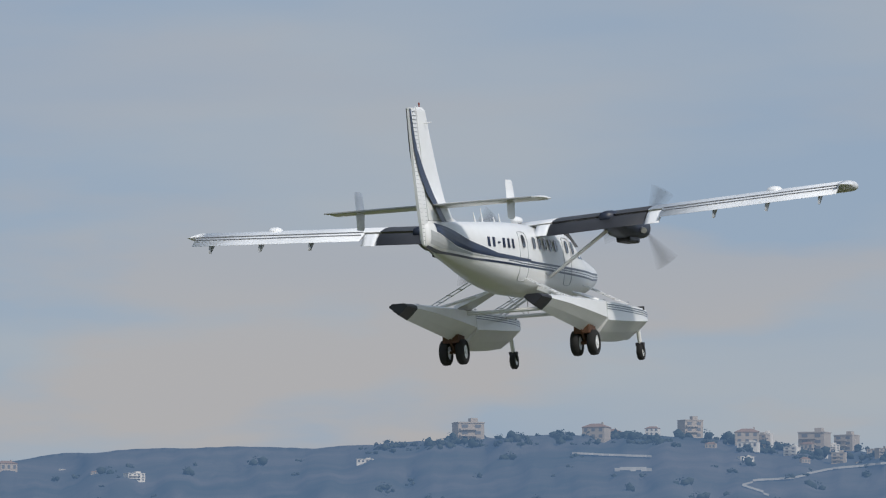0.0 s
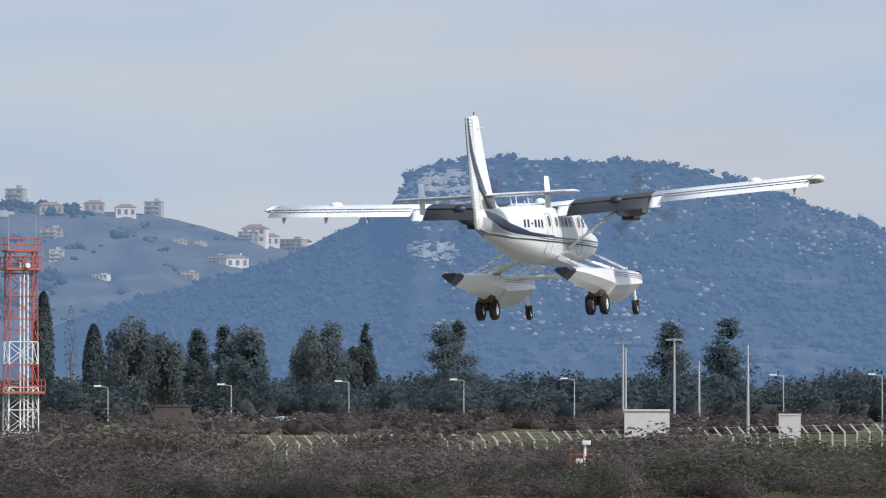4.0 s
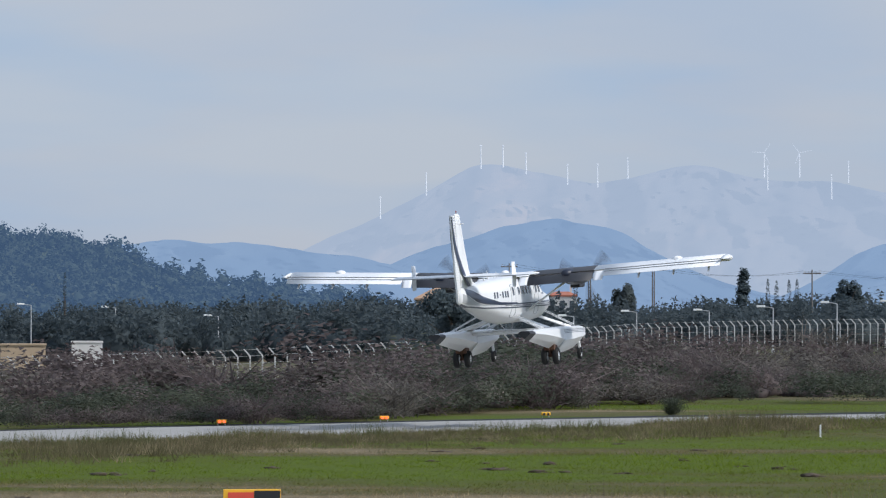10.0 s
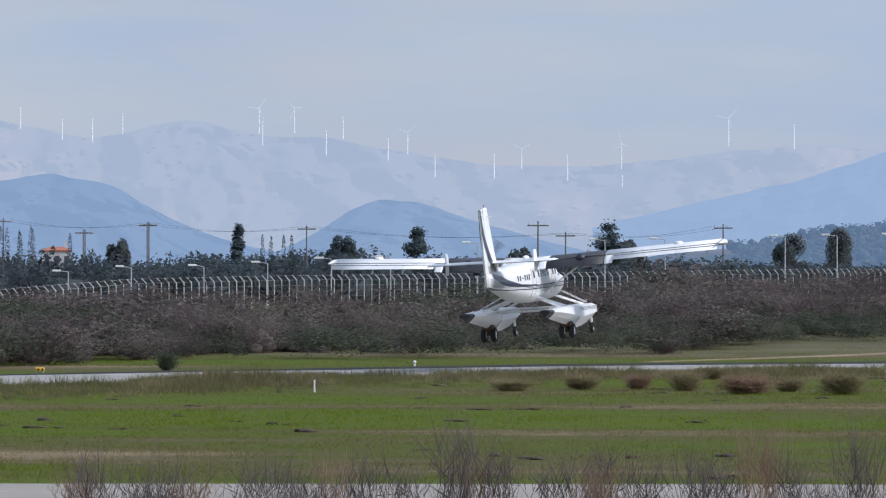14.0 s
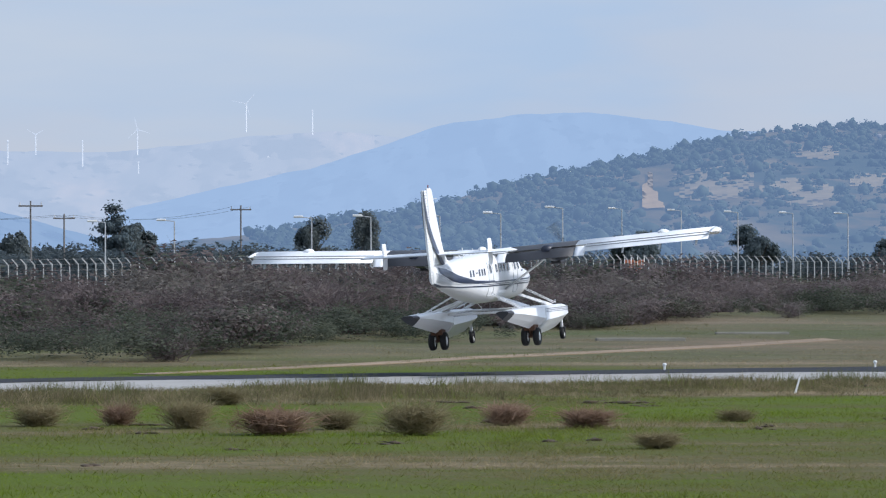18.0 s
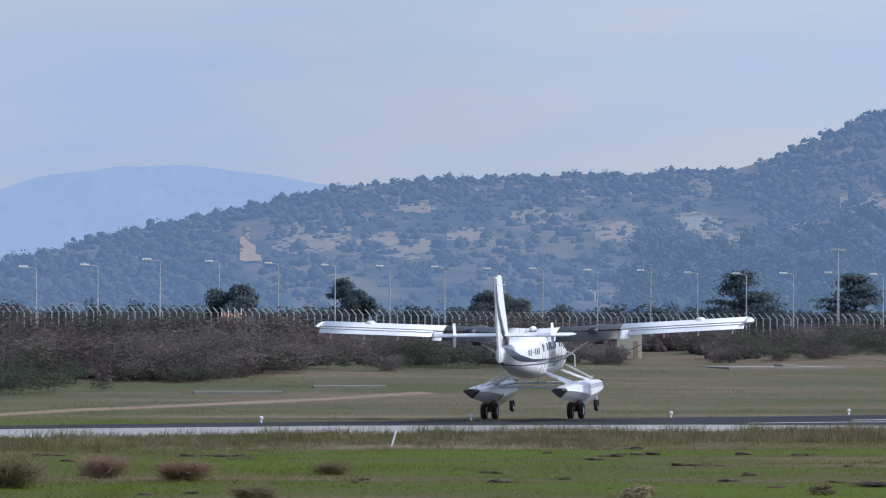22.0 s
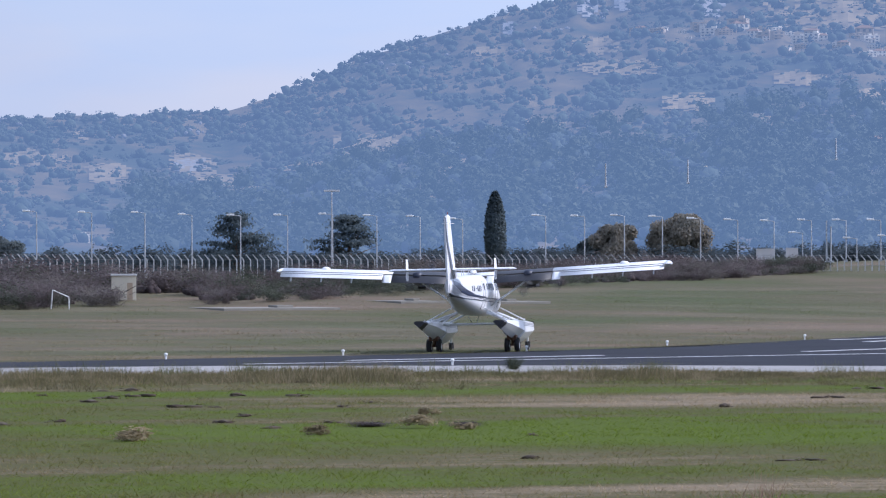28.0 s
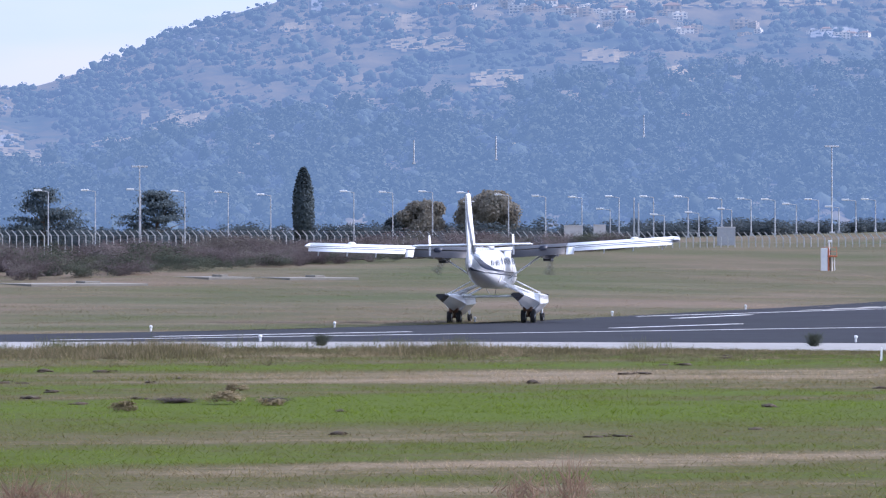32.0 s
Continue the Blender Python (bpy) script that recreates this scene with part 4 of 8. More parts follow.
        a, b = Vector((-0.45, side * 0.86, -1.50 + UP)), Vector((-0.40, side * 2.75, -0.22 + UP))
        d = (b - a).normalized()
        up = Vector((1, 0, 0))
        nrm = d.cross(up).normalized()
        loft(bm, [[p + up * (0.16 * math.cos(t)) + nrm * (0.045 * math.sin(t)) for t in np.linspace(0, 2 * math.pi, 10, endpoint=False)] for p in (a, b)])
        part("lift_strut", bm, M_WHITE, plane, "white wing strut", True)
    # fin and rudder
    def fin_ring(z, xf, xb, th):
        return [(xf, 0, z + UP), (xf - 0.25 * (xf - xb), th, z + UP), (xf - 0.6 * (xf - xb), th * 0.85, z + UP), (xb, th * 0.45, z + UP), (xb, -th * 0.45, z + UP), (xf - 0.6 * (xf - xb), -th * 0.85, z + UP), (xf - 0.25 * (xf - xb), -th, z + UP)]
    bm = bmesh.new()
    loft(bm, [fin_ring(-0.18, -5.9, -9.0, 0.13), fin_ring(0.0, -6.7, -9.04, 0.13), fin_ring(0.48, -7.30, -9.12, 0.125), fin_ring(1.2, -7.8, -9.25, 0.115), fin_ring(2.0, -8.25, -9.36, 0.10), fin_ring(2.84, -8.64, -9.46, 0.08), fin_ring(2.93, -8.78, -9.44, 0.04)])
    fin = part("fin", bm, M_WHITE, plane, "white tail fin with navy sweep")
    bm = bmesh.new()
    loft(bm, [fin_ring(-0.86, -9.10, -9.46, 0.055), fin_ring(-0.2, -9.06, -9.66, 0.09), fin_ring(0.48, -9.16, -9.82, 0.09), fin_ring(1.2, -9.28, -9.93, 0.085), fin_ring(2.0, -9.40, -10.03, 0.075), fin_ring(2.86, -9.50, -10.12, 0.06)])
    part("rudder", bm, M_WHITE, fin, "ribbed white rudder")
    te_z, te_x = [-0.86, -0.2, 0.48, 1.2, 2.0, 2.86], [-9.46, -9.66, -9.82, -9.93, -10.03, -10.12]
    bm = bmesh.new()
    for z in np.arange(-0.75, 2.82, 0.11):
        xb = float(np.interp(z, te_z, te_x))
        for s in (-1, 1):
            tube(bm, (xb + 0.03, s * 0.042, z + UP), (xb + 0.42, s * 0.085, z + UP), 0.010, seg=4)
    ribs = part("rudder_ribs", bm, M_GREY, fin)
    ribs["kind"] = "stuff"
    # navy band that runs up the fin
    for s in (-1, 1):
        bm = bmesh.new()
        rows = []
        for z, xa, xb in ((-0.20, -7.60, -8.12), (0.0, -7.92, -8.42), (0.28, -8.33, -8.78), (0.55, -8.70, -9.26), (1.1, -9.30, -9.72), (1.7, -9.73, -9.97), (2.3, -9.93, -10.06), (2.84, -10.03, -10.115)):
            th = float(np.interp(z, [0, 1, 2, 2.9], [0.135, 0.118, 0.10, 0.075]))
            rows.append([bm.verts.new((xa + (xb - xa) * k / 3, s * (th * float(np.interp(xa + (xb - xa) * k / 3, [float(np.interp(z, te_z, te_x)), float(np.interp(z, te_z, te_x)) + 0.6], [0.62, 1.0])) + 0.006), z + UP)) for k in range(4)])
        for a, b in zip(rows, rows[1:]):
            for i in range(3):
                bm.faces.new((a[i], a[i + 1], b[i + 1], b[i]))
        part("fin_band", bm, M_NAVY, fin, "navy band")
    bm = bmesh.new()
    tube(bm, (-9.1, 0, 2.9 + UP), (-9.1, 0, 3.0 + UP), 0.02, seg=8)
    ball(bm, (-9.1, 0, 3.03 + UP), 0.03, 0.03, 0.04, 8, 6)
    part("beacon", bm, M_BEACON, fin, "red beacon lamp")
    bm = bmesh.new()
    tube(bm, (-9.0, -0.30, 2.5 + UP), (-9.0, 0.30, 2.5 + UP), 0.018, seg=6)
    part("fin_aerial", bm, M_WHITE, fin)
    # tailplane with finlets
    bm = bmesh.new()
    rings = []
    for y in (-3.12, -3.0, -1.5, 0, 1.5, 3.0, 3.12):
        ch = 1.30 - 0.04 * abs(y) - (0.35 if abs(y) > 3.05 else 0)
        rings.append([(-7.45 - u, y, 0.26 + v + UP) for u, v in airfoil(ch, 0.11 if abs(y) < 3.05 else 0.06)])
    loft(bm, rings)
    tp = part("tailplane", bm, M_WHITE, plane, "white tailplane with two small finlets", True)
    for s in (-1, 1):
        bm = bmesh.new()
        rings = []
        for z, xf, ch in ((-0.26, -8.0, 0.55), (-0.18, -7.92, 0.66), (0.26, -7.85, 0.72), (0.66, -7.95, 0.66), (0.80, -8.05, 0.52)):
            rings.append([(xf - u, s * 2.18 + v, z + UP) for u, v in airfoil(ch, 0.12)])
        loft(bm, rings)
        part("finlet", bm, M_WHITE, tp, "small white finlet")
        bm = bmesh.new()
        box(bm, -8.95, -8.62, s * 0.25 - (0 if s > 0 else 2.75), s * 0.25 + (2.75 if s > 0 else 0), 0.22 + UP, 0.26 + UP, 0.01)
        part("elevator", bm, M_GREY, tp)
    bm = bmesh.new()
    tube(bm, (-9.2, 0, -0.42 + UP), (-9.45, 0, -0.5 + UP), 0.05, seg=8)
    ball(bm, (-9.0, 0, -0.62 + UP), 0.06, 0.05, 0.09, 8, 6)
    part("tail_lamp", bm, M_SOOT, body)
    # floats and their struts
    for side in (-1, 1):
        build_float(side, plane)
        yc = side * 1.98
        bm = bmesh.new()
        a0, a1 = Vector((-0.75, side * 0.74, -1.84 + UP)), Vector((-1.40, side * 0.74, -1.84 + UP))
        b0, b1 = Vector((-0.2, yc - side * 0.2, -2.28 + UP)), Vector((-1.6, yc - side * 0.25, -2.24 + UP))
        nrm = Vector((0, 0.05, 0.09 * side)).normalized() * 0.05
        loft(bm, [[a0 + nrm, a1 + nrm, a1 - nrm, a0 - nrm], [b0 + nrm, b1 + nrm, b1 - nrm, b0 - nrm]])
        part("strut_fairing", bm, M_WHITE, plane, "broad white strut fairing")
        for x in (2.75, 2.25):
            bm = bmesh.new()
            tube(bm, (x, side * 0.72, -1.84 + UP), (x + 0.75, yc - side * 0.1, -2.36 + UP), 0.038, seg=8)
            part("front_strut", bm, M_WHITE, plane)
        bm = bmesh.new()
        tube(bm, (-0.9, side * 0.78, -1.8 + UP), (-2.6, yc - side * 0.1, -2.27 + UP), 0.045, seg=8)
        part("rear_strut", bm, M_WHITE, plane)
        # boarding ladders
        for xa in (-2.95, 2.9):
            lad = None
            bm = bmesh.new()
            for dx in (0.0, 0.42):
                tube(bm, (xa + dx, side * 0.84, -1.62 + UP), (xa + dx - 0.05, yc + side * 0.12, -2.27 + UP), 0.018, seg=6)
            lad = part("ladder", bm, M_WHITE, plane, "white boarding ladder")
            for k in (0.25, 0.5, 0.75):
                bm = bmesh.new()
                p = Vector((xa, side * 0.84, -1.62 + UP)).lerp(Vector((xa - 0.05, yc + side * 0.12, -2.27 + UP)), k)
                box(bm, p.x - 0.03, p.x + 0.45, p.y - 0.035, p.y + 0.035, p.z - 0.01, p.z + 0.01)
                part("rung", bm, M_GREY, lad)
    for x in (-1.15, 2.55):
        bm = bmesh.new()
        tube(bm, (x, -1.7, -2.42 + UP), (x, 1.7, -2.42 + UP), 0.055, seg=10)
        part("spreader_bar", bm, M_WHITE, plane, "white spreader bar")
    bm = bmesh.new()
    for s in (-1, 1):
        tube(bm, (-1.0, s * 0.3, -1.95 + UP), (-0.2, s * 0.06, -2.5 + UP), 0.015, seg=6)
    part("brace_wire", bm, M_METAL, plane)
    # propellers: hub, and blades seen as swept fans
    props = []
    for side in (-1, 1):
        prop = empty("propeller")
        prop.parent = plane
        prop.matrix_basis = pose(3.02, side * 2.82, -0.08 + UP)
        bm = bmesh.new()
        loft(bm, [[(x, r * math.cos(a), r * math.sin(a)) for a in np.linspace(0, 2 * math.pi, 14, endpoint=False)] for x, r in ((-0.32, 0.20), (-0.1, 0.20), (0.1, 0.17), (0.28, 0.08), (0.34, 0.02))])
        part("spinner", bm, M_METAL, prop, "metal spinner", True)
        for k in range(3):
            bm = bmesh.new()
            c = 2 * math.pi * k / 3
            for q, half in enumerate((0.30, 0.24, 0.18, 0.12, 0.07)):
                pts = [(0.15, -half * 0.6), (0.15, half * 0.6)] + [(1.30 - 0.02 * q, t) for t in np.linspace(half, -half, 7)]
                bm.faces.new([bm.verts.new((0.02 - 0.01 * q, r * math.cos(c + t), r * math.sin(c + t))) for r, t in pts])
            part("blade", bm, M_SWEEP, prop, "blurred grey propeller blade")
        props.append(prop)
    return plane, props


seaplane, propellers = build_plane()


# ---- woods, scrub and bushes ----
# hill scrub and woods: dark leaves with distance haze painted in as blue emission
M_SCRUB_B = foliage("hazed_far_scrub", (0.010, 0.016, 0.012), (0.024, 0.030, 0.022), HAZE_NEAR, 0.49)
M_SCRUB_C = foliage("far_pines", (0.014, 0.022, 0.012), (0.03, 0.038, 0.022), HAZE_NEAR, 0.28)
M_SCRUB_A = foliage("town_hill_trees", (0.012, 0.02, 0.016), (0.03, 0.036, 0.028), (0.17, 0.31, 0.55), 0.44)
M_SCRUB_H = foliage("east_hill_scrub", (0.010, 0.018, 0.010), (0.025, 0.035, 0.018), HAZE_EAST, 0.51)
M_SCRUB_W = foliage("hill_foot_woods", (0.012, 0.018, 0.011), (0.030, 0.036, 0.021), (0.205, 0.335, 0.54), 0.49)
# distant tree leaves: base colours paled and greyed, mostly towards blue, to imitate haze
M_GROVE = foliage("hazed_grove_leaves", (0.050, 0.066, 0.074), (0.086, 0.106, 0.112))
M_DARK_LEAF = foliage("hazed_conifer_leaves", (0.072, 0.098, 0.110), (0.116, 0.145, 0.150))
M_OLIVE_LEAF = foliage("hazed_olive_leaves", (0.086, 0.106, 0.111), (0.132, 0.152, 0.146))
M_AUTUMN_LEAF = foliage("hazed_yellowing_leaves", (0.19, 0.185, 0.155), (0.28, 0.25, 0.20))
M_TWIG = foliage("bare_brown_twigs", (0.068, 0.052, 0.051), (0.168, 0.137, 0.130))
# brown twigs again for the east, haze put in as a paler grey
M_TWIG_EAST = foliage("hazed_grey_twigs", (0.080, 0.064, 0.062), (0.185, 0.155, 0.150))
M_TWIG_PALE = foliage("pale_grey_twigs", (0.075, 0.066, 0.058), (0.19, 0.17, 0.15))
M_BUSH_GREEN = foliage("dark_green_bush_leaves", (0.042, 0.052, 0.038), (0.105, 0.114, 0.080))
M_BARK = plain("bark", (0.10, 0.075, 0.055), 0.9, vary=0.3, scale=5, bump=0.3)
M_STRAW = foliage("straw_blades", (0.19, 0.155, 0.088), (0.34, 0.275, 0.165), blades=True)
M_WEED = foliage("brown_weed_stems", (0.095, 0.087, 0.042), (0.175, 0.148, 0.082), blades=True)
M_RED_TWIG = foliage("reddish_twigs", (0.18, 0.115, 0.075), (0.32, 0.22, 0.155), blades=True)
M_TALL_WEED = foliage("olive_weed_stems", (0.085, 0.095, 0.036), (0.150, 0.150, 0.068), blades=True)
M_SHRUB = foliage("straw_brown_twigs", (0.16, 0.138, 0.070), (0.29, 0.24, 0.135), blades=True)

LUMPS = [lobed_shape(k) for k in range(1, 9)]
CLODS = [lump_shape(k) for k in range(1, 9)]
LEAFY = [cored(leaf_shape(64, 0.13, low=0.02, seed=800 + k), k, 0.74) for k in range(8)]


def cover(name, place, span, n, size, material, label, hold=0.0, s_span=(0.02, 1.0), stretch=1.0, seed=4, grain=0.9, shapes=None):
    """Clumps of scrub over a hill, in patches where hold is high."""
    g = np.random.default_rng(seed)
    rows = []
    while len(rows) < n:
        a, s = g.uniform(*span), s_span[0] + (s_span[1] - s_span[0]) * g.random() ** 0.9
        if noise.fractal(Vector((a * grain, s * 5 * grain, seed)), 0.8, 2.0, 3) + 0.25 * g.normal() < hold:
            if g.random() > 0.06:
                continue
        if place is on_h and 4.42 < a < 4.95 and 0.3 < s < 0.86:
            continue
        x, y, z = place(a, s)
        w = size * (0.55 + g.random() ** 2 * 1.35)
        rows.append((x + g.normal() * 2, y, z - 0.1 * w, w * stretch, w, w * (0.6 + 0.4 * g.random()), g.random() * 6.3, g.integers(0, 8)))
    return tagged(scatter(name, shapes or LUMPS, rows, material, shapes is None), label, "scrub", kind="stuff")


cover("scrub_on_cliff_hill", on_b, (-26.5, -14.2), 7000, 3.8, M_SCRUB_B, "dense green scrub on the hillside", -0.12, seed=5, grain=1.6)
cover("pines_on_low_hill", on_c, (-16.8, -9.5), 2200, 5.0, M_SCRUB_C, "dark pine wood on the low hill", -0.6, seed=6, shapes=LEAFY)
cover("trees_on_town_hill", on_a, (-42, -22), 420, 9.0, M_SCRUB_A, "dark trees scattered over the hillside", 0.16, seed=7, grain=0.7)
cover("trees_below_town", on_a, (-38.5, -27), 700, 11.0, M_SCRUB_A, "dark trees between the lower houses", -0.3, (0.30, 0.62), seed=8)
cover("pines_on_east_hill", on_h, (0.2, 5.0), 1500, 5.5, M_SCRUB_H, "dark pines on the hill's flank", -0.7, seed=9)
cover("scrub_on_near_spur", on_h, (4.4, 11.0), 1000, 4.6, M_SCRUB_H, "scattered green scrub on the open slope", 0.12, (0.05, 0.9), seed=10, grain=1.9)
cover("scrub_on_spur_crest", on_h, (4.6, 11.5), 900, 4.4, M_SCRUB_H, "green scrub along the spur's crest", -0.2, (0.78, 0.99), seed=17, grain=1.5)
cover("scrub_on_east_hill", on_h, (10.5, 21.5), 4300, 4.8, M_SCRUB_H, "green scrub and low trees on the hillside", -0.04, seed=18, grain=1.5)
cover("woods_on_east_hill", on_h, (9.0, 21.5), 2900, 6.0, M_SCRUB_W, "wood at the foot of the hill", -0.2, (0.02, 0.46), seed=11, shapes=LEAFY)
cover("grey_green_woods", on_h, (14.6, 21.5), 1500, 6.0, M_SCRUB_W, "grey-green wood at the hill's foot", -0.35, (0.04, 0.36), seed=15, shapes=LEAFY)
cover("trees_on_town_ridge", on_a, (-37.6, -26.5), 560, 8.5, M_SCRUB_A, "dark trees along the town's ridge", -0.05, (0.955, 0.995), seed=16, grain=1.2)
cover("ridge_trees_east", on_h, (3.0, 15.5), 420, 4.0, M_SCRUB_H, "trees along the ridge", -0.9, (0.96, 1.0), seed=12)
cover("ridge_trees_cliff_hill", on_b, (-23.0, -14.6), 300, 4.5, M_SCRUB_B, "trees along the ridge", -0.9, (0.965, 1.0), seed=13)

CROWNS = [cored(leaf_shape(420, 0.060, seed=k), k, 0.84) for k in range(20, 27)]
BUSHES = [leaf_shape(300, 0.042, low=0.02, seed=k) for k in range(30, 35)]
TWIGS = [twig_shape(210, 40, 0.010, 0.6), leaf_shape(280, 0.040, low=0.02, seed=41), twig_shape(220, 42, 0.009, 0.75), leaf_shape(290, 0.038, low=0.02, seed=43), leaf_shape(280, 0.040, low=0.02, seed=44), leaf_shape(290, 0.043, low=0.02, seed=45)]
DOMES = [lobed_shape(k) for k in range(50, 56)]


def grove(name, n, az_span, d_span, el_top, size, material, label, seed, way=0):
    """Rounded olive and fruit trees, seen only as a wood."""
    g = np.random.default_rng(seed)
    rows = []
    for _ in range(n):
        a, d = g.uniform(*az_span), g.uniform(*d_span)
        x, y = polar(a, d, way)
        z = float(ground_z(x, y))
        top = EYE + math.tan(radians(el_top(a) * (0.55 + 0.45 * g.random()))) * d
        h = max(2.5, top - z) * (0.75 + 0.3 * g.random())
        w = size * (0.6 + 0.8 * g.random())
        rows.append((x, y, z - 0.4, w, w, h, g.random() * 6.3, g.integers(0, 7)))
    return tagged(scatter(name, CROWNS, rows, material), label, "trees", kind="stuff")


top_west = lambda a: float(np.interp(a, [-42, -27, -20, -14, -10, -4, 1], [0.26, 0.26, 0.28, 0.33, 0.42, 0.42, 0.30]))
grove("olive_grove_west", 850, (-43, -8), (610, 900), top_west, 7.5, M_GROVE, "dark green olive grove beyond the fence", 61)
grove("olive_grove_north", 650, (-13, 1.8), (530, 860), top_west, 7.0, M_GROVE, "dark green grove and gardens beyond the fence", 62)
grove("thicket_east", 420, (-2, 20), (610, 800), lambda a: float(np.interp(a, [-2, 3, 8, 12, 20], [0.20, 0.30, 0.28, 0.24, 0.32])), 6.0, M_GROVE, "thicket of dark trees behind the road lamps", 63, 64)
grove("dry_field_hedge", 260, (-32, -12), (470, 560), lambda a: -0.28, 4.5, M_TWIG, "brown hedges between the fields", 64)

FRONT = np.array([(-97, 139), (-75.5, 176), (-64.5, 192.5), (-51.5, 214.5), (-42, 229), (-37, 256), (-31, 288), (-17, 284), (-11, 290), (-4, 302), (3, 333), (16, 352), (29, 392), (52, 415), (70, 428), (94, 462), (112, 476), (132, 500)], float)
DEEP = np.array([45, 48, 50, 52, 54, 70, 85, 110, 115, 115, 100, 90, 60, 52, 46, 40, 26, 14], float)


def bush_band():
    """The bare brown thicket between the runway and the fence, with dark and pale bushes in it."""
    s = np.concatenate([[0], np.cumsum(np.hypot(*np.diff(FRONT, axis=0).T))])
    kinds = {"brown": [], "grey": [], "pale": [], "green": []}
    hearts = {"brown": [], "grey": [], "pale": [], "green": []}
    g = np.random.default_rng(71)
    for _ in range(3300):
        t = g.uniform(0, s[-1])
        x, y = np.interp(t, s, FRONT[:, 0]), np.interp(t, s, FRONT[:, 1])
        u = g.random() ** 1.25
        q = np.hypot(x, y)
        k = 1 + (np.interp(t, s, DEEP) * u + g.normal() * 1.2) / q
        x, y = x * k, y * k
        z = float(ground_z(x, y))
        lush = noise.fractal(Vector((x * 0.09, y * 0.045, 8.8)), 0.8, 2.0, 3)
        h = (1.7 + 1.5 * u) * (0.7 + 0.4 * g.random()) * (1.0 + 0.55 * lush)
        if lush < -0.42 and u < 0.25:
            continue
        az = math.degrees(math.atan2(x, y))
        h *= float(np.interp(az, [-22, -16, -12, -7, 4, 7, 14], [1.0, 1.1, 1.3, 1.3, 1.15, 0.82, 0.62]))
        if 7.6 < az < 8.4 and math.hypot(x, y) < 455:
            continue
        w = h * (1.2 + 1.1 * g.random())
        v = noise.noise(Vector((x * 0.06, y * 0.03, 3.3))) + 0.22 * g.normal()
        kind = "green" if v > (0.22 if u > 0.2 else 0.08) else "pale" if v < -0.28 else "brown"
        if kind == "brown" and x + 12 * g.normal() > 22:
            kind = "grey"
        if kind == "green":
            h *= 0.85
        kinds[kind].append((x, y, z - 0.05, w, w, h, g.random() * 6.3, g.integers(0, 6)))
        if u > 0.22:
            hearts[kind].append((x, y, z - 0.15, w * 0.58, w * 0.58, h * 0.72, g.random() * 6.3, g.integers(0, 6)))
    # low bushes that reach down to the concrete in the west
    f = np.array(FAR, float)
    for _ in range(420):
        x = g.uniform(-98, -39)
        y = float(np.interp(x, f[:, 0], f[:, 1]))
        q = 1 + (1.0 + 5.0 * g.random()) / math.hypot(x, y)
        x, y = x * q, y * q
        h, w = 0.7 + 0.8 * g.random(), 1.6 + 1.4 * g.random()
        kinds["green" if g.random() < 0.35 else "pale" if g.random() < 0.15 else "brown"].append((x, y, -0.05, w, w, h, g.random() * 6.3, 1 + 2 * g.integers(0, 3)))
    tagged(scatter("bare_thicket", TWIGS, kinds["brown"], M_TWIG), "thicket of bare brown shrubs", "bushes", kind="stuff")
    tagged(scatter("grey_thicket", TWIGS, kinds["grey"], M_TWIG_EAST), "thicket of bare greyish shrubs", "bushes", kind="stuff")
    tagged(scatter("pale_thicket", TWIGS, kinds["pale"], M_TWIG_PALE), "pale grey bare shrubs in the thicket", "bushes", kind="stuff")
    tagged(scatter("green_bushes", BUSHES, kinds["green"], M_BUSH_GREEN), "dark green evergreen bushes in the thicket", "bushes", kind="stuff")
    # hearts of the bushes, dense twigs that block the view
    for keys, mt, name in ((("brown", "pale"), M_TWIG, "thicket_undergrowth"), (("grey",), M_TWIG_EAST, "grey_undergrowth")):
        core = [row for q in keys for row in hearts[q]]
        tagged(scatter(name, DOMES, core, mt, True), "dense undergrowth of the bare thicket", "bushes", kind="stuff")


bush_band()


def runway_side(x, y):
    """Is a spot on the near meadow, on this side of the paved strip?"""
    return y < np.interp(x, [p[0] for p in NEAR], [p[1] for p in NEAR]) - 0.3


def blade_tuft(seed, n, thick, spread=0.42, lean=0.2):
    """n upright blades of grass round a spot."""
    gg = np.random.default_rng(seed)
    foot = gg.normal(size=(n, 3)) * (spread, spread, 0)
    tip = foot + gg.normal(size=(n, 3)) * (lean, lean, 0.18) + (0, 0, 0.75)
    side = gg.normal(size=(n, 3)) * (1, 1, 0)
    side *= thick / np.linalg.norm(side, axis=1)[:, None]
    return np.stack([foot - side, foot + side, tip], 1).reshape(-1, 3), np.arange(3 * n).reshape(-1, 3)


BLADES = [blade_tuft(90 + k, 18, 0.011, 0.42, 0.14) for k in range(8)]
STEMS = [blade_tuft(120 + k, 26, 0.016, 0.36, 0.3) for k in range(8)]


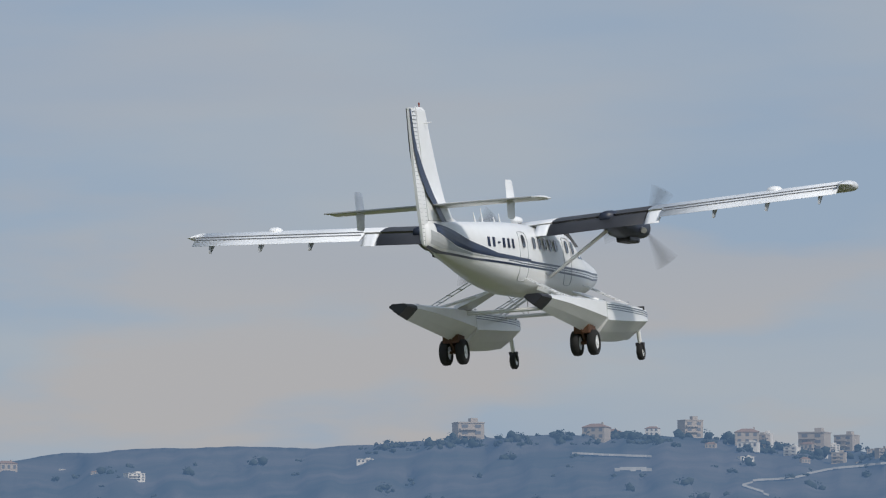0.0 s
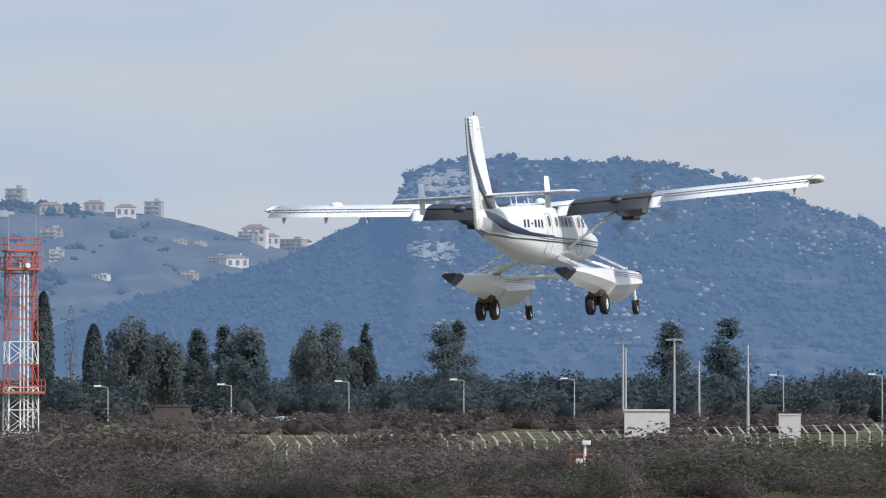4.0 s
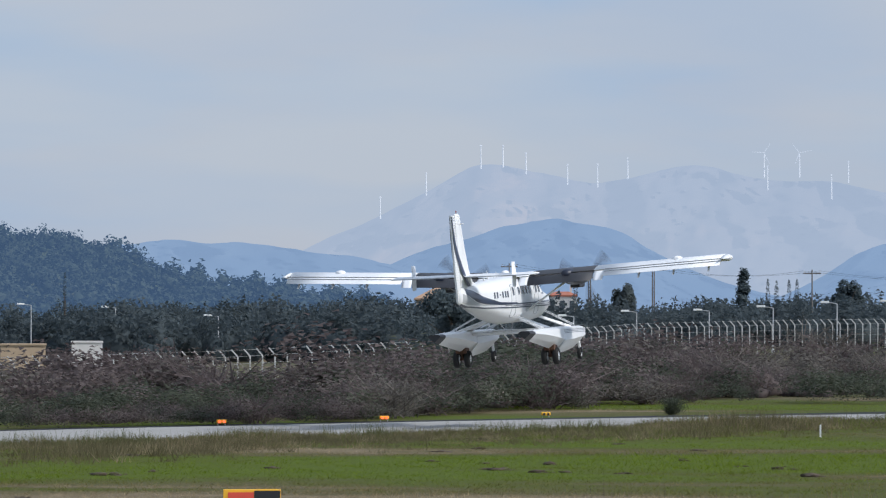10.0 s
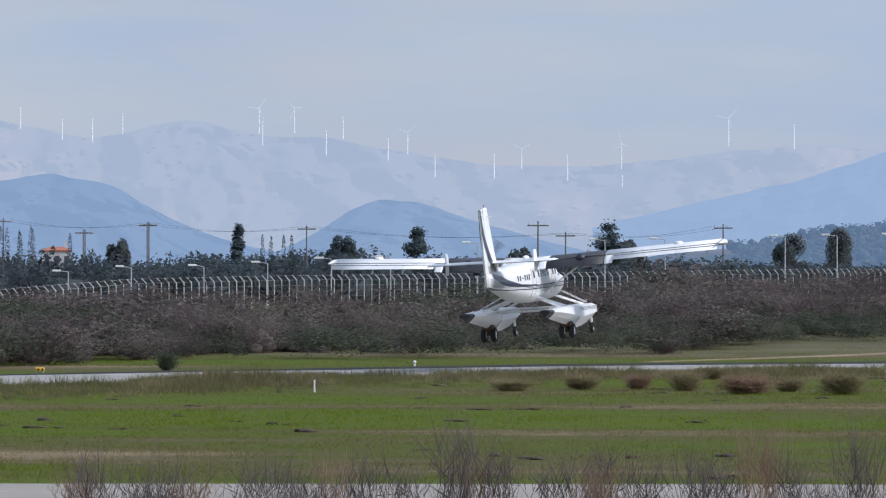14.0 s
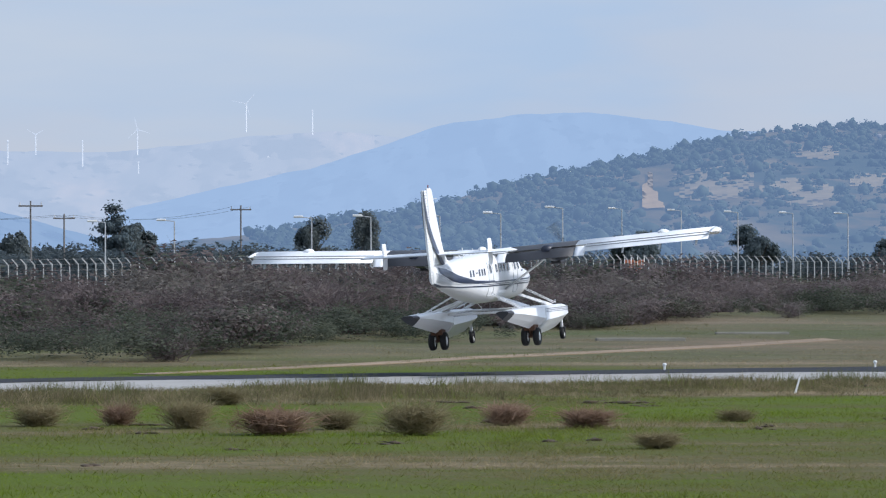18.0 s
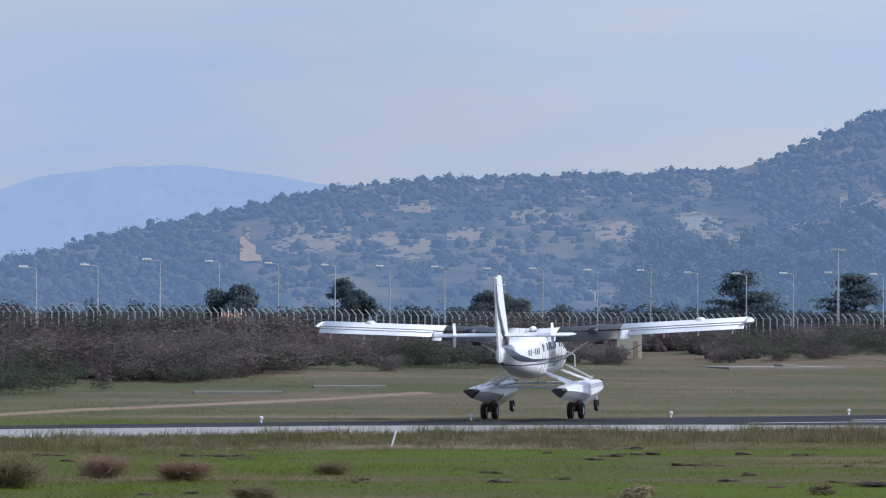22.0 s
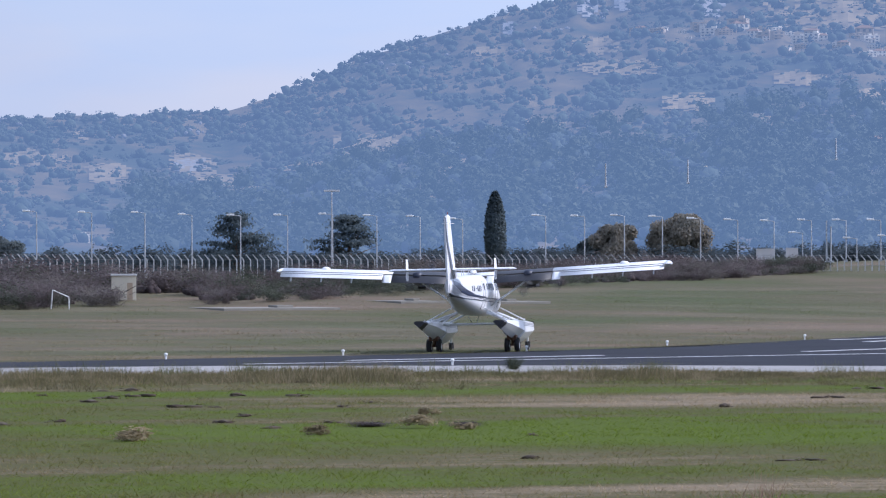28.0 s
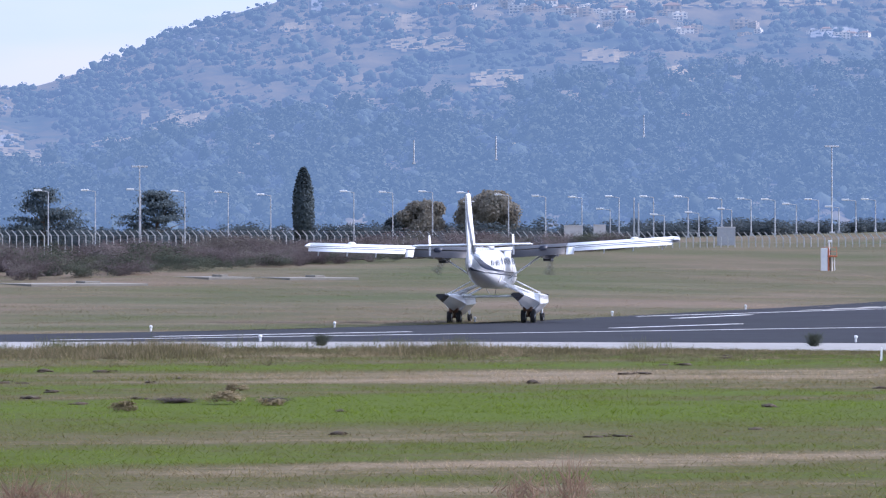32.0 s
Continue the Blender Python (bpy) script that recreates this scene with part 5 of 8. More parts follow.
def meadow():
    """Tufts of grass, straw and weeds over the near meadow and along the runway."""
    g = np.random.default_rng(81)
    green, straw, weed = [], [], []
    while len(green) < 26000:
        a, d = radians(g.uniform(-25, 22)), 84 + 190 * g.random() ** 1.1
        x, y = d * math.sin(a), d * math.cos(a) + (64 if a > 0.05 and g.random() < 0.6 else 0)
        if not runway_side(x, y) or 91 < y < 113 and abs(x) < 70:
            continue
        high = noise.fractal(Vector((x * 0.05 + 9, y * 0.07, 1.7)), 0.8, 2.0, 3)
        h = (0.05 + 0.09 * g.random() ** 2) * (1.0 + 1.2 * max(0, high))
        w = 0.7 + 0.7 * g.random()
        green.append((x, y, float(ground_z(x, y)) - 0.01, w, w, h, g.random() * 6.3, g.integers(0, 8)))
    # tall weeds at the paved edge
    n = np.array(NEAR, float)
    s = np.concatenate([[0], np.cumsum(np.hypot(*np.diff(n, axis=0).T))])
    for _ in range(22000):
        t = g.uniform(70, s[-1] - 12)
        x, y = np.interp(t, s, n[:, 0]), np.interp(t, s, n[:, 1])
        back = abs(g.normal()) * 9 + 0.1
        q = math.hypot(x, y)
        x, y = x * (1 - back / q), y * (1 - back / q)
        lush = noise.noise(Vector((x * 0.12, y * 0.12, 5)))
        if lush < 0.2 * g.normal() and g.random() < 0.72:
            continue
        h = (0.16 + 0.30 * g.random() ** 1.6) * (0.8 + 2.0 * max(0, lush))
        h *= float(np.interp(x, [48, 56, 66], [1.0, 0.6, 0.35]))
        w = 0.5 + 0.6 * g.random()
        (weed if g.random() < 0.68 else straw if g.random() < 0.5 else green).append((x, y, 0, w, w, h, g.random() * 6.3, g.integers(0, 8)))
    tall = []
    for _ in range(150):
        t = g.uniform(70, s[-1] - 75)
        x, y = np.interp(t, s, n[:, 0]), np.interp(t, s, n[:, 1])
        q = 1 - (0.4 + 5 * g.random() ** 2) / math.hypot(x, y)
        for _ in range(5):
            w = 0.45 + 0.5 * g.random()
            tall.append((x * q + g.normal() * 0.5, y * q + g.normal() * 0.5, -0.02, w, w, 0.30 + 0.55 * g.random(), g.random() * 6.3, g.integers(0, 8)))
    tagged(scatter("tall_weeds", STEMS, tall, M_TALL_WEED), "tall olive-green weeds in clumps along the concrete", "weeds", kind="stuff")
    tagged(scatter("green_grass", BLADES, green, M_SWARD), "short green and straw-coloured grass", "grass", kind="stuff")
    tagged(scatter("dry_grass", STEMS, straw, M_STRAW), "dry straw-coloured grass", "grass", kind="stuff")
    tagged(scatter("runway_weeds", STEMS, weed, M_WEED), "tall brown weeds along the concrete edge", "weeds", kind="stuff")


meadow()


def far_meadow():
    """Short dry grass on the far side of the runway."""
    g = np.random.default_rng(83)
    rows = []
    while len(rows) < 8000:
        a, d = radians(g.uniform(-9, 24)), g.uniform(262, 470)
        x, y = d * math.sin(a), d * math.cos(a)
        if y < np.interp(x, [p[0] for p in FAR], [p[1] for p in FAR]) + 0.6:
            continue
        high = noise.fractal(Vector((x * 0.06, y * 0.03, 7)), 0.8, 2.0, 3)
        w = 0.9 + 0.8 * g.random()
        rows.append((x, y, float(ground_z(x, y)), w, w, (0.06 + 0.10 * g.random() ** 2) * (1 + max(0, high)), g.random() * 6.3, g.integers(0, 8)))
    tagged(scatter("far_dry_grass", BLADES, rows, M_SWARD), "short dry brownish grass across the runway", "grass", kind="stuff")


far_meadow()


# ---- single trees ----
def crown_shape(kind, h, w, n, leaf, seed):
    g = np.random.default_rng(seed)
    if kind == "cypress":
        u = g.random(n) ** 0.85
        r = w / 2 * np.clip(np.sin(np.pi * (0.12 + 0.88 * u)) ** 0.55, 0.05, 1) * (0.75 + 0.35 * g.random(n))
        a = g.random(n) * 2 * np.pi
        c = np.stack([r * np.cos(a), r * np.sin(a), 0.04 * h + u * h * 0.96], 1)
    elif kind == "conifer":
        u = g.random(n) ** 1.3
        boughs = g.random(34)
        ba = g.random(34) * 2 * np.pi
        k = g.integers(0, 34, n)
        rr = (1 - boughs[k]) ** 0.75 * w / 2 * (0.55 + 0.6 * g.random(34)[k])
        t = g.random(n) ** 0.6
        c = np.stack([rr * t * np.cos(ba[k]), rr * t * np.sin(ba[k]), (0.12 + 0.86 * boughs[k]) * h + 0.05 * h * t], 1) + g.normal(size=(n, 3)) * (0.05 * w, 0.05 * w, 0.025 * h)
    else:
        hubs = g.normal(size=(13, 3))
        hubs /= np.linalg.norm(hubs, axis=1)[:, None]
        hubs = hubs * (0.31 * w, 0.31 * w, 0.30 * h) + (0, 0, 0.52 * h)
        c = hubs[g.integers(0, 13, n)] + in_ball(n, g) * (0.20 * w, 0.20 * w, 0.17 * h)
    a, b = leaf_axes((c - (0, 0, 0.5 * h)) * (1, 1, 0.4) + (0, 0, 0.1), leaf, g)
    v = np.stack([c - a * 0.6, c + a * 0.6, c + b], 1).reshape(-1, 3)
    return v, np.arange(3 * n).reshape(-1, 3)


def tree(kind, az, d, way, top, w, material, label, seed):
    x, y = polar(az, d, way)
    z = float(ground_z(x, y))
    h = max(2.5, top - z)
    root = empty("cypress_tree" if kind == "cypress" else "conifer_tree" if kind == "conifer" else "broadleaf_tree")
    root.location = (x, y, z)
    tagged(root, label, "tree")
    bm = bmesh.new()
    tube(bm, (0, 0, -0.2), (0, 0, h * 0.55), 0.04 * w + 0.10, 0.05, 8)
    for k in range(5):
        a = k * 2.4 + seed
        tube(bm, (0, 0, h * (0.2 + 0.08 * k)), (math.cos(a) * w * 0.28, math.sin(a) * w * 0.28, h * (0.42 + 0.09 * k)), 0.07, 0.02, 6)
    part("trunk", bm, M_BARK, root)
    count = 7000 if kind == "broad" else 5200 if w > 2 else 480
    crown = crown_shape(kind, h, w, count, 0.30 if w > 2 else 0.17, seed)
    c = scatter("crown", [crown], [(0, 0, 0, 1, 1, 1, 0, 0)], material)
    c.parent = root


CONIFERS = ((-31.72, 700, 0, 15.0, 5.9), (-30.94, 720, 0, 14.2, 5.5), (-30.55, 690, 0, 13.3, 4.2), (-30.31, 740, 0, 14.6, 5.0), (-25.37, 700, 0, 11.7, 4.3), (-25.08, 720, 0, 12.4, 4.0), (-22.58, 700, 0, 13.0, 7.2), (-23.47, 720, 0, 12.7, 2.2), (-24.81, 640, 0, 11.1, 4.3), (-25.39, 760, 0, 12.1, 4.2), (-22.42, 720, 0, 13.2, 4.4), (-20.03, 700, 0, 13.2, 6.4), (-19.38, 690, 0, 13.9, 5.8), (-5.48, 650, 0, 11.0, 2.2), (-3.45, 640, 0, 10.5, 4.1), (-1.45, 560, 64, 11.1, 5.3), (10.22, 640, 64, 10.6, 7.1), (11.5, 640, 64, 10.1, 7.9),) + ((5.71, 700, 64, 9.9, 4.7),)
CYPRESSES = ((-30.08, 700, 0, 14.4, 3.1), (-27.11, 620, 0, 16.0, 2.6), (-26.8, 640, 0, 14.6, 1.9), (-26.54, 660, 0, 12.5, 2.8), (-8.16, 700, 0, 11.8, 0.9), (-8.09, 700, 0, 11.6, 0.9), (-7.95, 700, 0, 11.2, 0.9), (-7.82, 700, 0, 11.8, 1.0), (-7.94, 690, 0, 10.9, 1.0), (-7.8, 690, 0, 11.4, 1.1), (-7.38, 700, 0, 10.9, 0.8), (-5.21, 700, 0, 10.7, 0.7), (-5.11, 700, 0, 10.4, 0.8), (-4.97, 700, 0, 10.6, 0.7), (-4.88, 700, 0, 10.6, 0.7), (13.15, 600, 64, 12.8, 2.4), (-13.15, 700, 0, 11.7, 0.5),)
BROADS = ((-26.17, 640, 0, 14.1, 7.1), (-25.75, 650, 0, 12.0, 6.5), (-24.82, 660, 0, 13.2, 6.3), (-24.03, 640, 0, 14.0, 7.1), (-23.52, 700, 0, 12.4, 4.7), (-23.95, 660, 0, 14.0, 7.7), (-26.03, 700, 0, 14.6, 5.5), (-8.78, 520, 0, 8.6, 9.0), (-4.3, 640, 0, 10.5, 4.7), (-1.06, 640, 0, 10.0, 5.0), (-6.84, 700, 0, 10.7, 3.9), (0.85, 700, 64, 11.8, 6.4), (1.42, 800, 64, 13.8, 6.6), (4.46, 520, 64, 8.6, 6.5), (5.89, 640, 64, 8.5, 5.0), (7.54, 640, 64, 8.0, 7.9), (7.38, 640, 64, 8.5, 6.4),) + ((14.26, 650, 64, 8.7, 4.4), (-2.3, 650, 0, 9.6, 4.4),)
AUTUMN = ((14.44, 640, 64, 9.3, 5.7), (15.14, 640, 64, 10.5, 6.8), (15.31, 640, 64, 10.9, 7.1), (14.58, 640, 64, 9.5, 5.0), (15.21, 660, 64, 10.6, 8.8),)
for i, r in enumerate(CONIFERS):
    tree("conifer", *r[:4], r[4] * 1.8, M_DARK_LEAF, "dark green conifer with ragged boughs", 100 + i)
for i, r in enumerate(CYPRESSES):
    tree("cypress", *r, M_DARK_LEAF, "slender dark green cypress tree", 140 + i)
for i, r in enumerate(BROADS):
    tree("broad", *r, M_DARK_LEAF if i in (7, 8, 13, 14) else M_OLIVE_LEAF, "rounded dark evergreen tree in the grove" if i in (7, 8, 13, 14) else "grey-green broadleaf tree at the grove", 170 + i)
for i, r in enumerate(AUTUMN):
    tree("broad", *r, M_AUTUMN_LEAF, "yellowing autumn tree by the lamps", 200 + i)


def shrub(x, y, w, h, material, label, seed, twigs=700, name="shrub"):
    s = scatter(name, [twig_shape(twigs, seed, 0.009, 0.9)], [(x, y, float(ground_z(x, y)) - 0.02, w, w, h, seed, 0)], material)
    tagged(s, label, "shrub", group="dry shrubs in the meadow")


for i, (x, y, w, h) in enumerate(((-3.5, 209.5, 1.3, 0.85), (-1.5, 206.5, 1.8, 1.1), (0.9, 201, 2.6, 1.0), (2.7, 205.5, 1.6, 0.8), (4.7, 200.5, 2.3, 1.2), (7.6, 208.7, 1.8, 0.9), (9.7, 206, 2.0, 0.8), (10.4, 190, 1.5, 0.6), (-0.5, 231, 1.7, 0.8), (-8.6, 206, 2.2, 0.7), (-5.8, 209, 1.9, 0.9), (14.5, 212, 1.4, 0.5))):
    shrub(x, y, w, h, M_RED_TWIG if i in (0, 2, 5, 6) else M_SHRUB, "dry reddish-brown shrub in the grass" if i in (0, 2, 5, 6) else "dry straw-brown shrub in the grass", 400 + i, 1300)
for i, (x, y, w, h) in enumerate(((28.3, 200.5, 1.5, 0.22), (30.9, 200, 1.1, 0.22), (-27.5, 249.8, 1.5, 1.3), (48.9, 270, 0.9, 0.75), (68.2, 263, 0.9, 0.8))):
    shrub(x, y, w, h, M_BUSH_GREEN if i > 1 else M_TWIG, "small dark bush beside the runway", 430 + i)
for i, (az, d, w, h) in enumerate(((16.2, 75, 0.9, 1.75), (15.65, 76, 1.1, 1.4), (8.9, 75, 0.7, 1.35), (10.0, 76, 1.2, 1.35), (10.5, 75, 1.0, 1.25), (17.2, 74, 0.8, 1.1), (14.2, 74, 0.9, 0.95))):
    x, y = polar(az, d, 64)
    shrub(x, y, w, h, M_RED_TWIG, "reddish bare shrub in the meadow", 440 + i, 260)
for i, (az, d, w, h) in enumerate(((12.26, 138, 1.2, 0.48), (12.75, 137, 0.9, 0.34), (9.06, 129, 1.4, 0.5), (11.1, 133, 0.9, 0.4), (12.4, 150, 0.8, 0.35))):
    x, y = polar(az, d, 64)
    t_ = scatter("straw_tuft", [leaf_shape(700, 0.075, low=0.02, seed=450 + i)], [(x, y, float(ground_z(x, y)) - 0.08, w, w, h, i, 0)], M_STRAW)
    tagged(t_, "dry straw-coloured tuft in the grass", "shrub", group="dry shrubs in the meadow")
# bare shrubs in front of the service road
g_tw = np.random.default_rng(55)
for i in range(30):
    az = -7.6 + 11.6 * (i + g_tw.random()) / 30
    x, y = polar(az, g_tw.uniform(86, 91))
    h = 1.5 + 0.7 * g_tw.random() + (0.9 if i in (11, 20, 23) else 0)
    s = scatter("bare_shrub", [twig_shape(260, 460 + i, 0.005, 0.45)], [(x, y, float(ground_z(x, y)), 1.3, 1.3, h, i, 0)], M_RED_TWIG if i % 4 == 0 else M_TWIG)
    tagged(s, "bare twiggy shrub before the service road", "shrub", group="bare shrubs by the service road")
# molehills and dark weeds
rows = []
for _ in range(150):
    a, d = radians(g_tw.uniform(-24, 22)), g_tw.uniform(110, 225)
    x, y = d * math.sin(a), d * math.cos(a) + (64 if a > 0.03 else 0)
    if runway_side(x, y) and not 90 < y < 114:
        w = 0.5 + 0.8 * g_tw.random()
        rows.append((x, y, -0.03, w, w, 0.13 + 0.10 * g_tw.random(), g_tw.random() * 6, g_tw.integers(0, 8)))
M_EARTH = plain("dark_earth", (0.062, 0.044, 0.029), 0.95, vary=0.3, scale=6, bump=0.3)
tagged(scatter("earth_mounds", LUMPS, rows, M_EARTH), "small dark mounds of bare earth", "mounds", kind="stuff")


# ---- built things round the airfield ----
M_POST = plain("pale_concrete_post", (0.44, 0.44, 0.42), 0.8, vary=0.15, scale=4)
M_STEEL = plain("galvanised_steel", (0.42, 0.43, 0.44), 0.5, 0.4, vary=0.12, scale=5)
M_LAMP_HEAD = plain("white_lamp_housing", (0.72, 0.72, 0.70), 0.45, vary=0.06, scale=6)
M_LENS = plain("milky_lamp_glass", (0.55, 0.55, 0.50), 0.25, vary=0.05, scale=6)
M_WOODPOLE = plain("weathered_pole", (0.15, 0.14, 0.132), 0.9, vary=0.25, scale=6)
M_ORANGE = plain("aviation_orange_paint", (0.46, 0.15, 0.07), 0.55, vary=0.2, scale=4)
M_REDPAINT = plain("red_tower_paint", (0.42, 0.105, 0.07), 0.6, vary=0.2, scale=4)
M_WHITEPAINT = plain("white_paint", (0.74, 0.74, 0.72), 0.6, vary=0.08, scale=4)
M_PLASTER = plain("white_plaster", (0.56, 0.54, 0.51), 0.85, vary=0.10, scale=1.5)
M_CREAM = plain("cream_plaster", (0.62, 0.55, 0.41), 0.85, vary=0.10, scale=1.5)
M_OCHRE = plain("ochre_plaster", (0.40, 0.30, 0.20), 0.85, vary=0.12, scale=1.5)
M_ROOF = plain("red_clay_tiles", (0.36, 0.13, 0.08), 0.85, vary=0.2, scale=2, bump=0.2)
M_ROOF_TAN = plain("tan_clay_tiles", (0.34, 0.22, 0.14), 0.85, vary=0.2, scale=2, bump=0.2)
M_PANE = plain("far_window", (0.05, 0.06, 0.08), 0.25, vary=0.2, scale=2)
M_YELLOW = plain("yellow_sign_paint", (0.80, 0.42, 0.02), 0.5, vary=0.06, scale=4)
M_SIGNRED = plain("red_sign_face", (0.62, 0.07, 0.04), 0.4, vary=0.05, scale=4)
M_SIGNBLACK = plain("black_sign_face", (0.015, 0.015, 0.016), 0.4, vary=0.1, scale=4)
M_DIRT = plain("tan_dirt_track", (0.20, 0.142, 0.09), 0.95, vary=0.35, scale=0.6, bump=0.2)


# paints distance haze into a material as tinted emission
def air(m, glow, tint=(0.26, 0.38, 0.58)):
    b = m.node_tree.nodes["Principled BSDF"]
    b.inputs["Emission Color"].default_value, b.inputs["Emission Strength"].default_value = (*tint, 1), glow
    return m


# far walls, roofs, panes and turbines glow only to imitate haze
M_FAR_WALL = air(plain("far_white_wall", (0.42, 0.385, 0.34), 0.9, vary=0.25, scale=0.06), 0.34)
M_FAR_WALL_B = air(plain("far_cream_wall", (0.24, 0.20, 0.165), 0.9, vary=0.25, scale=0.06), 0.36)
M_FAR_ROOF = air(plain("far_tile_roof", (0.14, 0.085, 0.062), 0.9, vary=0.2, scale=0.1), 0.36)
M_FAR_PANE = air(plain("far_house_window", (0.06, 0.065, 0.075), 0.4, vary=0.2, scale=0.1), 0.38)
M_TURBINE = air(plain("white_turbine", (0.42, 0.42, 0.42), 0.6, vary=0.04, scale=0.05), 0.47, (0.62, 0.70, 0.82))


def post_mesh():
    bm = bmesh.new()
    box(bm, -0.05, 0.05, -0.06, 0.06, -2.6, 0, 0.012)
    loft(bm, [[(-0.05, -0.05, -0.05), (0.05, -0.05, 0.0), (0.05, 0.05, 0.0), (-0.05, 0.05, -0.05)], [(-0.46, -0.04, 0.44), (-0.39, -0.04, 0.49), (-0.39, 0.04, 0.49), (-0.46, 0.04, 0.44)]])
    me = bpy.data.meshes.new("post")
    bm.to_mesh(me)
    bm.free()
    me.materials.append(M_POST)
    return me


POST = post_mesh()


def fence(az0, az1, step, line, way, label):
    """Fence of bent concrete posts with wires. line: bearing, distance, top height."""
    root = empty("fence")
    tagged(root, label, "fence")
    l = np.array(line, float)
    tops = []
    azs = np.arange(az0, az1, step)
    for i, a in enumerate(azs):
        d, zt = np.interp(a, l[:, 0], l[:, 1]), np.interp(a, l[:, 0], l[:, 2])
        x, y = polar(a, d, way)
        p = bpy.data.objects.new("post", POST)
        scene.collection.objects.link(p)
        p.parent = root
        p.matrix_basis = pose(x, y, zt - 0.45, 0, 0.6 * math.sin(i * 12.7), -a + 3 * math.sin(i * 7.1))
        tops.append(Vector((x, y, zt - 0.45)))
    for dz in (0.0, -0.5, -1.0, -1.5, 0.40):
        bm = bmesh.new()
        off = Vector((-0.42, 0, 0)) if dz > 0 else Vector()
        loft(bm, [[p + off + Vector((0, 0.011 * math.cos(t), dz + 0.011 * math.sin(t))) for t in (0.5, 2.6, 4.7)] for p in tops])
        part("wire", bm, M_STEEL, root)
    return root


fence(-24.5, -9.0, 0.14, [(-24.5, 282, 1.75), (-22.4, 283, 1.85), (-20.3, 290, 2.1), (-17.1, 300, 2.4), (-15, 312, 2.35), (-11.3, 335, 2.8), (-9, 380, 3.3)], 0, "airfield fence of bent concrete posts above the thicket")
fence(-8.9, 0.9, 0.085, [(-8.9, 385, 3.4), (-8.1, 405, 3.75), (-6.6, 455, 4.6), (-5, 465, 4.9), (-2, 480, 5.2), (1, 500, 5.6)], 0, "tall airfield fence of bent concrete posts")
fence(1.1, 19.8, 0.078, [(1.1, 436, 5.6), (3, 440, 5.7), (6, 446, 5.45), (7.5, 450, 5.3), (9.5, 455, 5.2), (13, 458, 5.15), (17, 462, 5.05), (19.8, 466, 4.9)], 64, "long airfield fence of bent posts before the road")


def street_lamp(az, d, way, top, side=-1):
    x, y = polar(az, d, way)
    z = float(ground_z(x, y))
    h = max(2.0, top - z)
    root = empty("street_lamp")
    root.matrix_basis = pose(x, y, z, 0, 0, -az)
    tagged(root, "grey road lamp with one arm and white head", "lamp", group="road lamps")
    bm = bmesh.new()
    tube(bm, (0, 0, 0), (0, 0, h), 0.085, 0.05, 8)
    tube(bm, (0, 0, h), (side * 0.9, 0, h + 0.12), 0.04, 0.035, 6)
    box(bm, -0.16, 0.16, -0.16, 0.16, 0, 0.25, 0.03)
    part("pole", bm, M_STEEL, root)
    bm = bmesh.new()
    box(bm, side * 1.15 - 0.42, side * 1.15 + 0.42, -0.16, 0.16, h + 0.04, h + 0.24, 0.06)
    part("lamp_head", bm, M_LAMP_HEAD, root, "white lamp head")


LAMPS_A = ((-29.56, 560, 0, 3.66), (-27.83, 560, 0, 4.16), (-26.38, 560, 0, 4.34), (-24.99, 560, 0, 4.53), (-23.66, 560, 0, 4.9), (-22.36, 560, 0, 5.09), (-21.11, 560, 0, 5.21), (-18.75, 560, 0, 5.62), (-17.64, 560, 0, 5.69), (-14.51, 560, 0, 6.43), (-13.53, 560, 0, 6.61), (-12.58, 560, 0, 6.3), (-11.42, 540, 0, 5.33), (-8.36, 500, 0, 5.62), (-7.4, 500, 0, 5.23), (-6.69, 500, 0, 5.67), (-5.87, 500, 0, 5.78), (-5.15, 480, 0, 6.04), (-4.43, 480, 0, 6.43), (-3.76, 480, 0, 6.55),)
LAMPS_B = ((-3.18, 440, 64, 8.09), (-1.53, 440, 64, 8.4), (-0.75, 440, 64, 8.49), (0.8, 440, 64, 8.76), (1.47, 440, 64, 8.85), (2.25, 440, 64, 8.93), (2.94, 440, 64, 9.11), (3.64, 440, 64, 9.59), (4.31, 560, 64, 10.85), (4.98, 560, 64, 10.66), (5.62, 560, 64, 10.47), (6.24, 560, 64, 10.35), (6.86, 560, 64, 10.28), (7.46, 560, 64, 10.09), (7.97, 560, 64, 10.09), (8.59, 560, 64, 9.97), (9.19, 560, 64, 9.94), (9.72, 560, 64, 9.71), (10.27, 560, 64, 9.61), (10.8, 560, 64, 9.63), (11.31, 560, 64, 9.72), (11.81, 560, 64, 9.55),) + ((12.3, 560, 64, 9.45), (12.78, 560, 64, 9.16),)
LAMPS_C = ((13.72, 560, 64, 9.51), (14.16, 560, 64, 9.44), (14.61, 560, 64, 9.5), (15.04, 560, 64, 9.37), (15.47, 560, 64, 9.12), (15.89, 560, 64, 8.99), (16.3, 560, 64, 8.86), (16.72, 560, 64, 8.92), (17.11, 560, 64, 8.92), (17.5, 560, 64, 8.91), (17.88, 560, 64, 8.72), (18.21, 560, 64, 8.66), (18.48, 560, 64, 8.59), (18.72, 560, 64, 8.09), (18.97, 560, 64, 8.58), (19.39, 560, 64, 8.52), (19.61, 560, 64, 8.58), (17.62, 560, 64, 7.16), (17.99, 560, 64, 7.54), (17.23, 560, 64, 6.92), (19.2, 560, 64, 7.77), (16.62, 560, 64, 7.55),)
